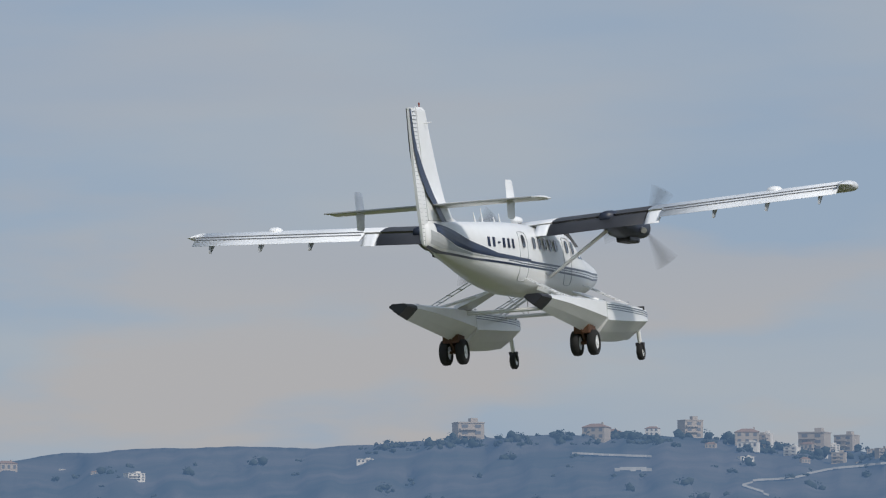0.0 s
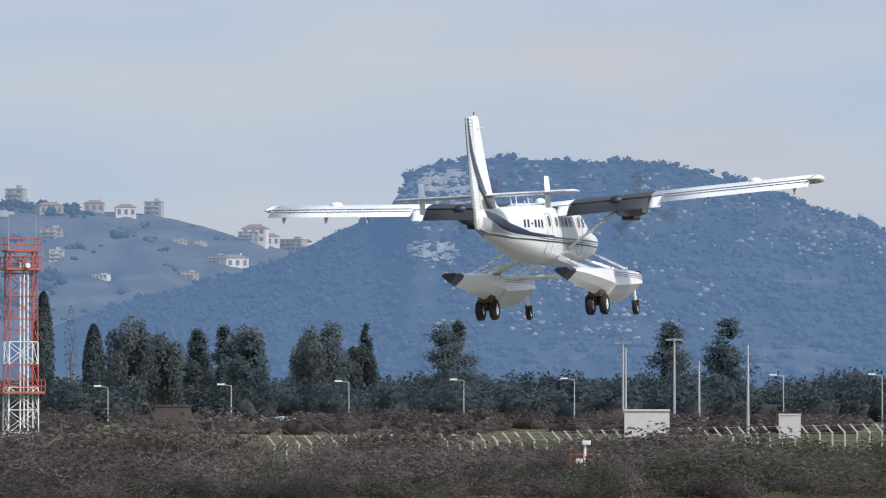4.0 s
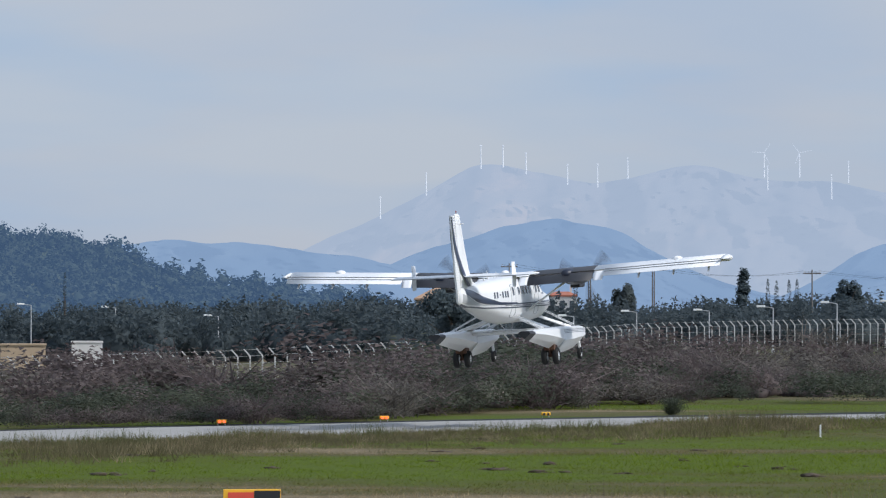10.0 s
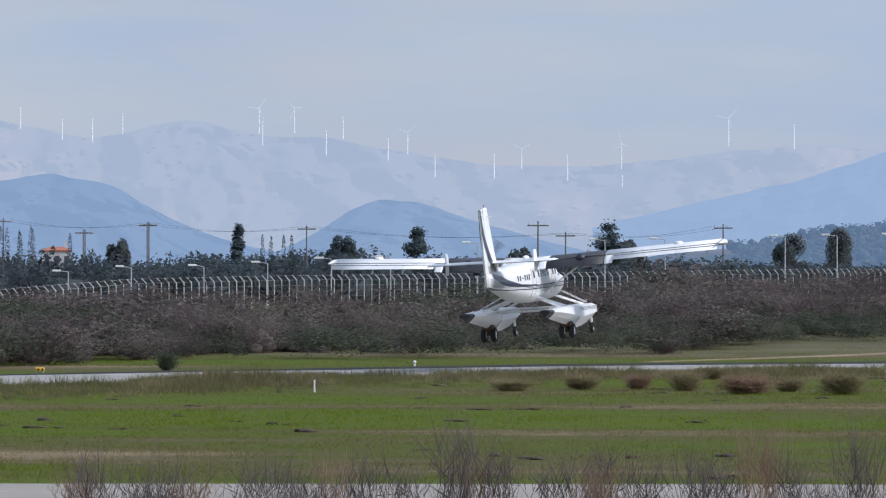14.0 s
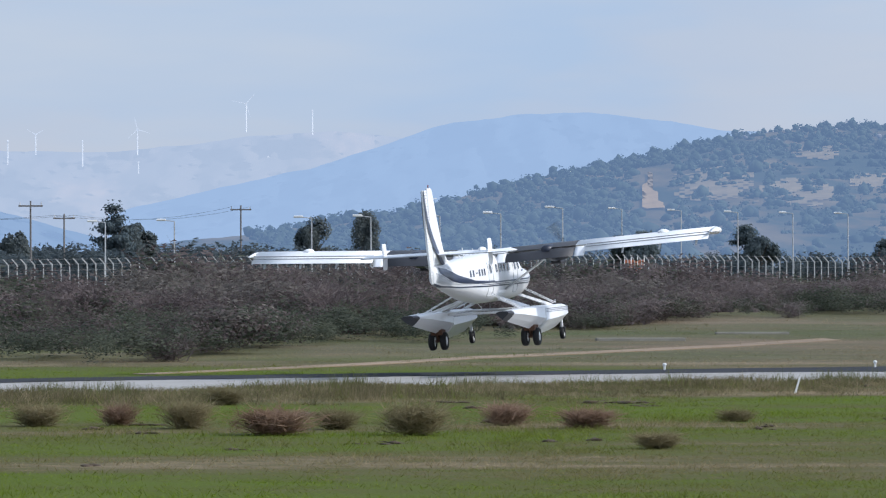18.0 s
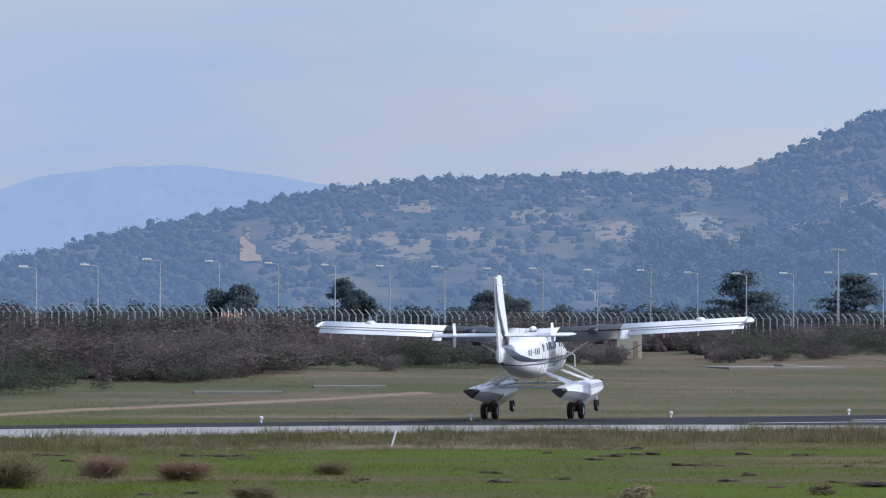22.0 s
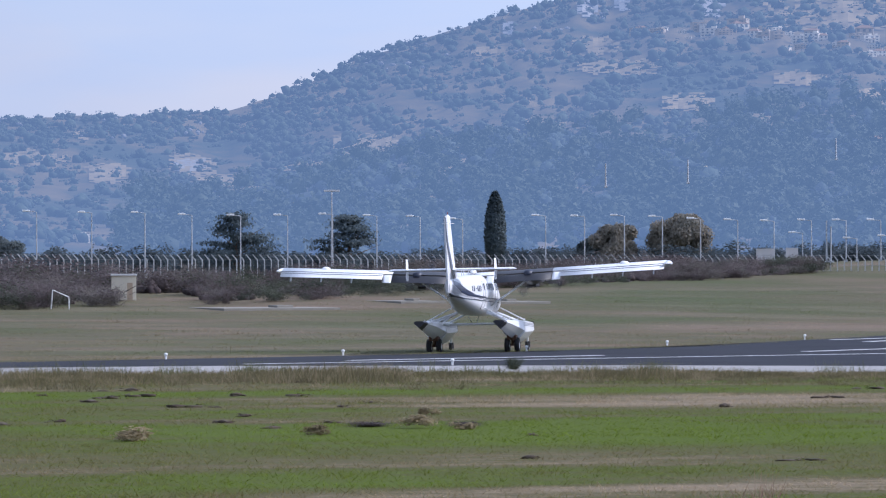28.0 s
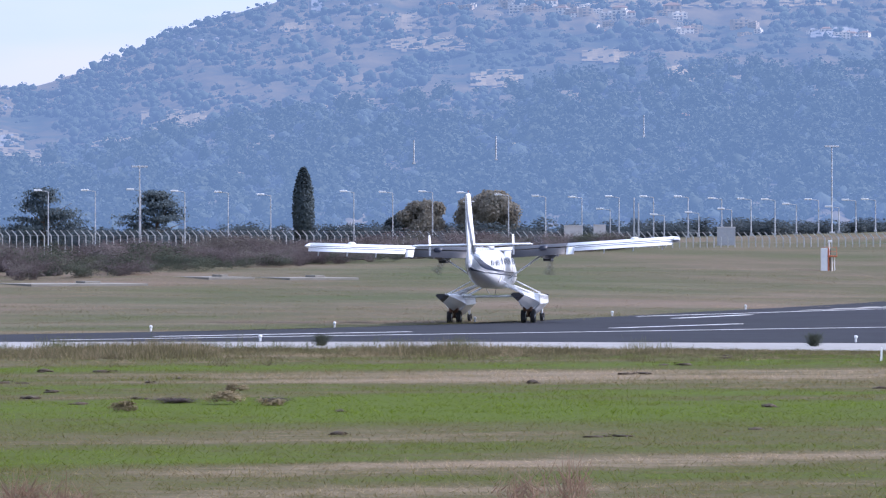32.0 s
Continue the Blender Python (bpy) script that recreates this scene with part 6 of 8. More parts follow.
MASTS = ((-20.53, 520, 0, 8.85), (-19.98, 500, 0, 9.24), (-19.7, 520, 0, 7.11), (-19.15, 430, 0, 8.01), (-16.53, 540, 0, 4.8), (-15.52, 480, 0, 4.5), (-15.21, 430, 0, 4.99), (-15.0, 430, 0, 7.48), (-15.2, 430, 0, 6.95), (-14.99, 430, 0, 7.24), (-20.56, 520, 0, 9.09), (-27.96, 480, 0, 8.37), (19.12, 600, 64, 15.41), (11.3, 560, 64, 12.53), (14.4, 1100, 64, 25.66), (15.33, 1100, 64, 26.46), (17.0, 1200, 64, 33.39), (16.89, 560, 64, 8.92), (16.94, 560, 64, 8.29),)
POLES = ((-4.71, 640, 0, 11.34), (-0.0, 620, 0, 11.3), (-1.78, 600, 0, 10.17), (-8.13, 700, 0, 12.91), (-6.49, 700, 0, 12.45), (-7.21, 700, 0, 11.35), (-7.23, 700, 0, 11.38), (-6.51, 700, 0, 12.38), (-2.37, 480, 64, 10.8),)
TURBINES = ((-9.59, 1.428, 1.225, 0, 0), (-9.07, 1.697, 1.487, 0, 0), (-8.45, 2.011, 1.794, 0, 0), (-8.2, 2.011, 1.807, 0, 0), (-7.94, 1.922, 1.731, 0, 0), (-7.47, 1.795, 1.61, 0, 0), (-7.13, 1.796, 1.579, 0, 0), (-6.79, 1.866, 1.675, 0, 0), (-5.25, 1.925, 1.688, 1, 0), (-5.21, 1.771, 1.548, 0, 0), (-4.85, 1.925, 1.688, 1, 0), (-4.49, 1.669, 1.439, 0, 0), (-4.3, 1.822, 1.624, 0, 0), (-3.79, 1.579, 1.368, 0, 0), (-3.57, 1.656, 1.451, 1, 0), (-3.26, 1.4, 1.195, 0, 0), (-2.59, 1.399, 1.176, 0, 0), (-2.28, 1.469, 1.284, 1, 0),) + ((-1.76, 1.398, 1.156, 0, 0), (-1.15, 1.525, 1.282, 1, 0), (-1.14, 1.161, 0.951, 0, 0), (-1.52, 1.989, 1.715, 1, 64), (-0.73, 2.02, 1.726, 1, 64), (-0.59, 1.394, 1.126, 0, 64), (0.06, 1.84, 1.559, 1, 64), (0.81, 1.762, 1.532, 0, 64), (0.31, 1.239, 0.984, 0, 64), (-1.49, 1.542, 1.293, 0, 64),)
TOWN_A = ((-41.53, 2.263, 55), (-40.09, 2.164, 55), (-40.92, 2.277, 18), (-40.6, 2.24, 20), (-37.5, 2.345, 50), (-36.34, 2.6, 80), (-34.97, 2.598, 70), (-34.74, 2.63, 50), (-34.29, 2.693, 40), (-33.83, 2.736, 60), (-33.2, 2.658, 70), (-33.04, 2.53, 40), (-32.53, 2.56, 40), (-32.25, 2.769, 45), (-32.12, 2.571, 60), (-31.77, 2.665, 50),)
TOWN_B = ((-33.22, 2.501, 60), (-33.06, 2.629, 50), (-32.45, 2.534, 80), (-32.07, 2.47, 40), (-31.49, 2.471, 60), (-30.53, 2.439, 60), (-30.34, 2.439, 45), (-29.92, 2.457, 45), (-29.58, 2.227, 40), (-28.99, 2.227, 30), (-28.42, 2.226, 55), (-27.94, 2.161, 50), (-27.4, 2.083, 55), (-28.1, 1.69, 40),)
TOWN_C = ((-27.41, 2.117, 45), (-28.02, 2.181, 35), (-27.0, 1.637, 55), (-27.03, 1.924, 60), (-26.52, 2.083, 50), (-26.17, 1.923, 50), (-25.86, 1.986, 42), (-25.59, 1.602, 40), (-25.33, 1.602, 36), (-24.73, 1.951, 60), (-24.82, 1.792, 50), (-24.31, 1.79, 60), (-23.93, 1.885, 45), (-24.95, 1.346, 60), (-25.14, 1.41, 40), (-25.46, 1.219, 45), (-24.57, 1.6, 50), (-27.76, 1.925, 50), (-28.15, 1.734, 40), (-26.93, 1.4, 40), (-26.48, 1.221, 40), (-27.96, 1.414, 40),)
TOWN_D = ((-33.35, 1.35, 45), (-33.07, 0.841, 70), (-32.78, 0.969, 50), (-32.43, 1.032, 45), (-32.11, 0.982, 40), (-31.99, 0.937, 30), (-31.67, 1.065, 80), (-30.72, 1.033, 40), (-30.93, 0.714, 75), (-30.58, 0.809, 30), (-30.2, 0.969, 50), (-29.97, 1.001, 55), (-29.45, 0.981, 34), (-29.04, 1.0, 40), (-28.76, 1.0, 40), (-28.31, 1.031, 40), (-32.34, 1.192, 36), (-33.39, 0.968, 40), (-32.62, 0.746, 30), (-31.41, 1.096, 40), (-28.02, 0.955, 50),)
TOWN_E = ((-37.18, 1.503, 70), (-36.86, 1.472, 50), (-36.42, 1.505, 60), (-35.94, 1.443, 60), (-35.33, 1.444, 70), (-34.88, 1.509, 60), (-34.4, 1.382, 50), (-34.12, 1.446, 60), (-33.73, 1.415, 70), (-33.44, 1.352, 40), (-33.09, 1.352, 50), (-32.26, 1.257, 40),)
VILLAGE = ((14.83, 2.595, 30), (15.05, 2.595, 28), (15.28, 2.569, 20), (15.5, 2.594, 60), (15.73, 2.569, 40), (15.95, 2.556, 40), (16.17, 2.504, 36), (16.36, 2.529, 30), (16.43, 2.351, 26), (16.62, 2.395, 30), (16.75, 2.477, 40), (16.94, 2.439, 34), (17.07, 2.375, 30), (17.26, 2.463, 36), (17.35, 2.489, 30), (17.39, 2.31, 40), (17.55, 2.329, 30), (18.09, 2.321, 40), (18.21, 2.346, 24), (18.95, 2.305, 36), (19.23, 2.279, 40), (19.36, 2.291, 30),)
VILLAGE2 = ((14.77, 2.617, 40), (14.96, 2.597, 36), (15.47, 2.595, 30), (15.63, 2.626, 60), (15.85, 2.593, 50), (16.11, 2.56, 40), (16.36, 2.559, 36), (16.62, 2.462, 40), (16.75, 2.525, 36), (17.0, 2.428, 30), (17.32, 2.477, 44), (17.44, 2.374, 30),)
FOOT_HOUSES = ((8.47, 0.24, 26), (12.39, 0.66, 30), (17.45, 1.28, 38), (14.55, 1.27, 24), (18.8, 1.7, 20))
RIDGE_HOUSES = tuple((-33.6 + 0.21 * i + 0.06 * math.sin(i * 5.1), 2.5 - 0.02 * i + 0.07 * math.sin(i * 2.3), 34 + 14 * math.sin(i * 3.7)) for i in range(18)) + tuple((-32.9 + 0.3 * i + 0.1 * math.sin(i * 4.3), 1.0 + 0.12 * math.sin(i * 2.9), 34 + 12 * math.sin(i * 1.7)) for i in range(16))
for r in LAMPS_A + LAMPS_B + LAMPS_C:
    street_lamp(*r)

for az, d, way, top in MASTS:
    x, y = polar(az, d, way)
    z = float(ground_z(x, y)) if d < 800 else top - 5
    bm = bmesh.new()
    tube(bm, (0, 0, -0.2), (0, 0, top - z), (0.14 if az < 0 else 0.11) if d < 800 else 0.2, (0.09 if az < 0 else 0.07) if d < 800 else 0.14, 10)
    box(bm, -0.28, 0.28, -0.28, 0.28, -0.2, 0.2, 0.03)
    m = empty("mast")
    m.location = (x, y, z)
    tagged(m, "pale grey mast standing behind the fence", "mast")
    part("shaft", bm, M_STEEL, m)
    if top - z > 9:
        bm = bmesh.new()
        box(bm, -0.9, 0.9, -0.08, 0.08, top - z - 0.25, top - z - 0.05, 0.02)
        part("crossbar", bm, M_STEEL, m)

pole_tops = []
for az, d, way, top in POLES:
    x, y = polar(az, d, way)
    z = float(ground_z(x, y))
    h = top - z
    p = empty("power_pole")
    p.matrix_basis = pose(x, y, z, 0, 0, -az)
    tagged(p, "weathered grey wooden power pole with crossarm and insulators", "power pole", group="power poles")
    bm = bmesh.new()
    tube(bm, (0, 0, -0.2), (0, 0, h), 0.12, 0.08, 8)
    part("pole", bm, M_WOODPOLE, p)
    bm = bmesh.new()
    box(bm, -1.15, 1.15, -0.06, 0.06, h - 0.55, h - 0.40, 0.01)
    part("crossarm", bm, M_WOODPOLE, p)
    for k in (-1.0, 0.0, 1.0):
        bm = bmesh.new()
        tube(bm, (k, 0, h - 0.40), (k, 0, h - 0.12), 0.06, 0.04, 6)
        part("insulator", bm, M_PLASTER, p)
    pole_tops.append(Vector((x, y, top - 0.15)))
for a, b in ((3, 4), (4, 0), (0, 2), (2, 1)):
    w = empty("power_line")
    tagged(w, "thin sagging wires between the poles", "cable")
    for k in (-1.0, 1.0):
        bm = bmesh.new()
        q = [pole_tops[a].lerp(pole_tops[b], i / 10) + Vector((k, 0, -0.9 * 4 * (i / 10) * (1 - i / 10))) for i in range(11)]
        loft(bm, [[p + Vector((0, 0.016 * math.cos(t), 0.016 * math.sin(t))) for t in (0.5, 2.6, 4.7)] for p in q])
        part("wire", bm, M_SIGNBLACK, w)


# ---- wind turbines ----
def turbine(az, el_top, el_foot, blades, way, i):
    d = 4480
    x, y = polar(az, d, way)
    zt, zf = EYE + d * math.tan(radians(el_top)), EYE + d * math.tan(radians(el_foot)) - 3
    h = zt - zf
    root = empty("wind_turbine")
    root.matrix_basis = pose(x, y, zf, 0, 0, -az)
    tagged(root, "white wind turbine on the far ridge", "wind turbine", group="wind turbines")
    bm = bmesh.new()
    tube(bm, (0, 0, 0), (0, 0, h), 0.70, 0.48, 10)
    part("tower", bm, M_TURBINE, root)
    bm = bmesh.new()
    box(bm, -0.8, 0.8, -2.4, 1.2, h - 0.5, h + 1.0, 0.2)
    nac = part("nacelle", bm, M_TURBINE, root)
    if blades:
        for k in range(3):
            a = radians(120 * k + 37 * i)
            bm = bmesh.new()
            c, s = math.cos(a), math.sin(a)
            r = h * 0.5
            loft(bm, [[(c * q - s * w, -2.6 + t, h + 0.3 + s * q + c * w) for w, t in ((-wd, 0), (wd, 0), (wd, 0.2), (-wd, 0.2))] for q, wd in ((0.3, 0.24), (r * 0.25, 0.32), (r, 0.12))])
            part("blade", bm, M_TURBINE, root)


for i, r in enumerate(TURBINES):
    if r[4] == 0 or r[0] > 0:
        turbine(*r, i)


# ---- houses ----
def house(name, w, d, h, walls, roof, label, hip=True, floors=2, bays=3, panes=True, pane_mat=None, roof_h=None):
    """A small house with its door side towards the viewer (-y): walls, roof, windows, chimney or roof hut."""
    root = empty(name)
    tagged(root, label, "house")
    bm = bmesh.new()
    box(bm, -w / 2, w / 2, 0, d, -3, h, 0.0)
    part("wall", bm, walls, root)
    bm = bmesh.new()
    if hip:
        rh = roof_h or w * 0.17
        e = w * 0.03
        base = [(-w / 2 - e, -e, h), (w / 2 + e, -e, h), (w / 2 + e, d + e, h), (-w / 2 - e, d + e, h)]
        top = [(-w * 0.22, d * 0.45, h + rh), (w * 0.22, d * 0.45, h + rh), (w * 0.22, d * 0.55, h + rh), (-w * 0.22, d * 0.55, h + rh)]
        loft(bm, [[(x, y, z - h * 0.03) for x, y, z in base], base, top])
        r = part("roof", bm, roof, root)
        bm = bmesh.new()
        box(bm, w * 0.26, w * 0.33, d * 0.4, d * 0.4 + w * 0.07, h, h + rh + h * 0.12)
        part("chimney", bm, walls, r)
    else:
        box(bm, -w / 2 - 0.02 * w, w / 2 + 0.02 * w, -0.03 * w, d, h, h + 0.06 * h)
        r = part("roof", bm, roof if not panes else walls, root)
        if panes:
            bm = bmesh.new()
            box(bm, w * 0.05, w * 0.32, d * 0.3, d * 0.7, h, h * 1.28)
            part("roof_hut", bm, walls, r)
    if panes:
        fh = h / floors
        for f in range(floors):
            for b in range(bays):
                x = -w / 2 + w * (b + 0.5) / bays
                bm = bmesh.new()
                box(bm, x - w * 0.22 / bays, x + w * 0.22 / bays, -0.012 * w, 0.01, f * fh + fh * 0.28, f * fh + fh * 0.78)
                part("window", bm, pane_mat or M_PANE, root)
            if not hip and f:
                bm = bmesh.new()
                box(bm, -w * 0.45, w * 0.2, -0.12 * w, 0, f * fh - 0.06 * fh, f * fh + 0.14 * fh)
                part("balcony", bm, walls, root)
    return root


def on_slope(place, az, el, way):
    """The place on a hill that is seen at that rise."""
    best = None
    for s in np.linspace(0.02, 1.0, 99):
        p = place(az, s)
        e = math.degrees(math.atan2(p[2] - EYE, math.hypot(p[0], p[1] - way)))
        if best is None or abs(e - el) < best[0]:
            best = (abs(e - el), p)
    return best[1]


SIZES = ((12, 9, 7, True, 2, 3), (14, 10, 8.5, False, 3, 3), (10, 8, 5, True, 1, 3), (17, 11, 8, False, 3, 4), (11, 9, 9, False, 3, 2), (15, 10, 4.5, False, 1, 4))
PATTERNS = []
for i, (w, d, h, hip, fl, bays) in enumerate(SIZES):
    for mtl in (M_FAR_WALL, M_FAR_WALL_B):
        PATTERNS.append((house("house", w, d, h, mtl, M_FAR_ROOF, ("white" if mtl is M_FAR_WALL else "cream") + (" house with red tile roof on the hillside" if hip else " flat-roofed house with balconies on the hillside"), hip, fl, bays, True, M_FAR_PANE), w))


def town(rows, place, way, seed, shrink=1.0):
    g = np.random.default_rng(seed)
    for az, el, px in rows:
        p = on_slope(place, az, el, way)
        dist = math.hypot(p[0], p[1] - way)
        want = px / 8961 * dist * shrink
        k = int(g.integers(0, len(PATTERNS)))
        ob, w = PATTERNS[k]
        c = copy_thing(ob, pose(p[0], p[1], p[2] - 0.5, 0, 0, -az + g.uniform(-28, 28)))
        s = want / w
        c.scale = (s, s, s * g.uniform(0.8, 1.05))


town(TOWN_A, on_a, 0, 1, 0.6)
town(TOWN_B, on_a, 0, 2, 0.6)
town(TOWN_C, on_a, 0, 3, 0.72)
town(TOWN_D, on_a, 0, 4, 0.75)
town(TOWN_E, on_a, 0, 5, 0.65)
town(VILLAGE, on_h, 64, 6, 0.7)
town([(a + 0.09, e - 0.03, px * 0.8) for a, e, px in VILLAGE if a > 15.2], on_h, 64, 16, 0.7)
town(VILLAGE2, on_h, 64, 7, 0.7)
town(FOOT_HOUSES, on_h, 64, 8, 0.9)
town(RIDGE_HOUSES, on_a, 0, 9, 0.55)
for ob, w in PATTERNS:
    p = on_a(-44.5 - 0.4 * PATTERNS.index((ob, w)) / 3, 0.7)
    ob.matrix_basis = pose(p[0], p[1], p[2] - 0.5)

# white garden wall on the hillside, sheds and villas beyond the fence
villa = empty("villa")
tagged(villa, "cream villa with gable, side wings and terraces on a wooded hill", "house")
px_, py_, pz_ = on_slope(on_c, -14.95, 0.64, 0)
villa.matrix_basis = pose(px_, py_ - 6, pz_ + 0.2, 0, 0, 15)
bm = bmesh.new()
loft(bm, [[(-2.6, y, -3), (2.6, y, -3), (2.6, y, 4.0), (0, y, 5.6), (-2.6, y, 4.0)] for y in (0, 6)])
part("wall", bm, M_CREAM, villa)
for x0, x1, h in ((-6.0, -2.6, 2.9), (2.6, 5.6, 3.1), (-9.0, -6.0, 1.7), (5.6, 9.5, 0.9), (-9.4, -8.9, 2.6)):
    bm = bmesh.new()
    box(bm, x0, x1, 0.4, 5, -3, h, 0.05)
    part("wing", bm, M_CREAM, villa)
for s_ in (-1, 1):
    bm = bmesh.new()
    loft(bm, [[(0, y, 5.6), (s_ * 2.95, y, 3.82), (s_ * 2.95, y, 4.02), (0, y, 5.85)] for y in (-0.3, 6.3)])
    part("roof", bm, M_ROOF_TAN, villa)
for x, z, w, h in ((-1.5, 0.6, 0.9, 1.6), (0, 0.6, 0.9, 1.8), (1.5, 0.6, 0.9, 1.6), (-1.1, 2.8, 0.7, 1.0), (1.1, 2.8, 0.7, 1.0), (-4.8, 0.8, 0.8, 1.2), (-3.5, 0.8, 0.8, 1.2), (3.6, 0.9, 0.8, 1.2), (4.8, 0.9, 0.8, 1.2)):
    bm = bmesh.new()
    y = 0 if abs(x) < 2.6 else 0.4
    box(bm, x - w / 2, x + w / 2, y - 0.05, y + 0.05, z, z + h)
    part("window", bm, M_PANE, villa)
mansion = house("mansion", 12.0, 9, 7.6, M_OCHRE, M_ROOF_TAN, "large ochre house with a tan tiled roof", True, 2, 6, roof_h=2.0)
px_, py_ = polar(-8.72, 745)
mansion.matrix_basis = pose(px_, py_, float(ground_z(px_, py_)), 0, 0, 9)
for az, d, w, top in ((-7.53, 730, 4.2, 9.2), (-15.7, 930, 6.0, 9.6), (-15.95, 940, 12.0, 9.2)):
    x, y = polar(az, d)
    z = float(ground_z(x, y))
    hh = house("cottage", w, 5, top - z - w * 0.12, M_PLASTER, M_ROOF, "low house with a red tiled roof among trees", True, 2, 3, roof_h=w * 0.12)
    hh.matrix_basis = pose(x, y, z, 0, 0, -az)
for az, d, w, top, mt, lab in ((-20.29, 450, 4.0, 2.3, M_PLASTER, "white flat-roofed utility building behind the fence"), (-18.68, 440, 1.9, 2.0, M_PLASTER, "small white utility hut behind the fence"), (-13.62, 440, 3.9, 2.7, M_OCHRE, "beige flat-roofed shed behind the fence"), (-12.9, 445, 2.7, 2.9, M_PLASTER, "low white shed behind the fence"), (-28.62, 500, 2.6, 2.4, M_OCHRE, "small ochre hut in the field"), (-25.65, 520, 3.8, 2.4, M_TWIG, "brown wooden shed in the field"), (17.93, 470, 1.7, 5.1, M_PLASTER, "low white building with a flat roof"), (16.2, 500, 1.8, 5.5, M_PLASTER, "small white hut by the road lamps"), (16.5, 500, 1.2, 5.7, M_PLASTER, "small white hut by the road lamps")):
    x, y = polar(az, d, 64 if az > 0 else 0)
    z = float(ground_z(x, y))
    s = house("shed", w, 3, max(1.6, top - z), M_STEEL if az > 17 else mt, mt, lab, False, 1, 3, False)
    s.matrix_basis = pose(x, y, z, 0, 0, -az)

# long pale greenhouse roofs beyond the field
gh = empty("greenhouse")
x, y = polar(-21.6, 620)
gh.matrix_basis = pose(x, y, 0, 0, 0, 21)
tagged(gh, "long low greenhouse with a pale bluish roof", "greenhouse")
M_SHEET = plain("pale_blue_sheeting", (0.42, 0.46, 0.52), 0.5, vary=0.12, scale=0.8)
for i in range(14):
    bm = bmesh.new()
    x0 = -34 + i * 4.6
    loft(bm, [[(x0 + 2.3 * (1 - math.cos(a)), yy, 0.1 + 0.55 * math.sin(a)) for a in np.linspace(0, math.pi, 9)] for yy in (0, 26)])
    part("roof_bay", bm, M_SHEET, gh)
bm = bmesh.new()
box(bm, -34, 30.4, 0.1, 25.9, -0.3, 0.12)
part("base_wall", bm, M_PLASTER, gh)


# ---- lattice tower ----
def lattice_tower():
    root = empty("lattice_tower")
    d = 330
    x, y = polar(-27.36, d)
    root.matrix_basis = pose(x, y, 0, 0, 0, 38)
    tagged(root, "red and white steel lattice tower with platforms", "tower")
    h, w = 13.3, 1.0
    half = lambda z: w * (1.0 - 0.12 * z / h)
    n = 9
    for i in range(n):
        z0, z1 = h * i / n, h * (i + 1) / n
        m = M_WHITEPAINT if i in (0, 1, 2, 4) else M_REDPAINT
        a, b = half(z0), half(z1)
        bm = bmesh.new()
        for sx, sy in ((1, 1), (1, -1), (-1, -1), (-1, 1)):
            tube(bm, (sx * a, sy * a, z0), (sx * b, sy * b, z1), 0.05, seg=6)
        cs = [(1, 1), (1, -1), (-1, -1), (-1, 1)]
        for (ax, ay), (bx, by) in zip(cs, cs[1:] + cs[:1]):
            tube(bm, (ax * b, ay * b, z1), (bx * b, by * b, z1), 0.03, seg=5)
            tube(bm, (ax * a, ay * a, z0), (bx * b, by * b, z1), 0.022, seg=5)
            tube(bm, (bx * a, by * a, z0), (ax * b, ay * b, z1), 0.022, seg=5)
        part("lattice_bay", bm, m, root, "white lattice bay" if m is M_WHITEPAINT else "red lattice bay")
    for z, r in ((4.1, 1.35), (h - 1.2, 1.15), (h, 1.1)):
        bm = bmesh.new()
        box(bm, -r, r, -r, r, z - 0.08, z + 0.06)
        pl = part("platform", bm, M_REDPAINT, root)
        bm = bmesh.new()
        for sx, sy in ((1, 1), (1, -1), (-1, -1), (-1, 1), (1, 0), (-1, 0), (0, 1), (0, -1)):
            tube(bm, (sx * r, sy * r, z), (sx * r, sy * r, z + 0.8), 0.03, seg=5)
        for (ax, ay), (bx, by) in (((1, 1), (1, -1)), ((1, -1), (-1, -1)), ((-1, -1), (-1, 1)), ((-1, 1), (1, 1))):
            for q in (0.4, 0.8):
                tube(bm, (ax * r, ay * r, z + q), (bx * r, by * r, z + q), 0.025, seg=5)
        part("railing", bm, M_REDPAINT, pl)
    for dx in (-0.9, 0.9):
        bm = bmesh.new()
        tube(bm, (dx, -0.3, h), (dx, -0.3, h + 2.3), 0.03, 0.012, 5)
        part("whip_aerial", bm, M_STEEL, root)
    for i in range(3):
        bm = bmesh.new()
        tube(bm, (-0.2 + 0.25 * i, -0.9, 0.5), (-0.2 + 0.25 * i, -0.8, h - 0.8), 0.05, seg=6)
        part("cable_run", bm, M_WHITEPAINT, root)
    bm = bmesh.new()
    tube(bm, (0.2, -1.2, h - 1.0), (0.2, -1.4, h - 1.0), 0.18, 0.15, 14)
    part("dish", bm, M_WHITEPAINT, root)


lattice_tower()


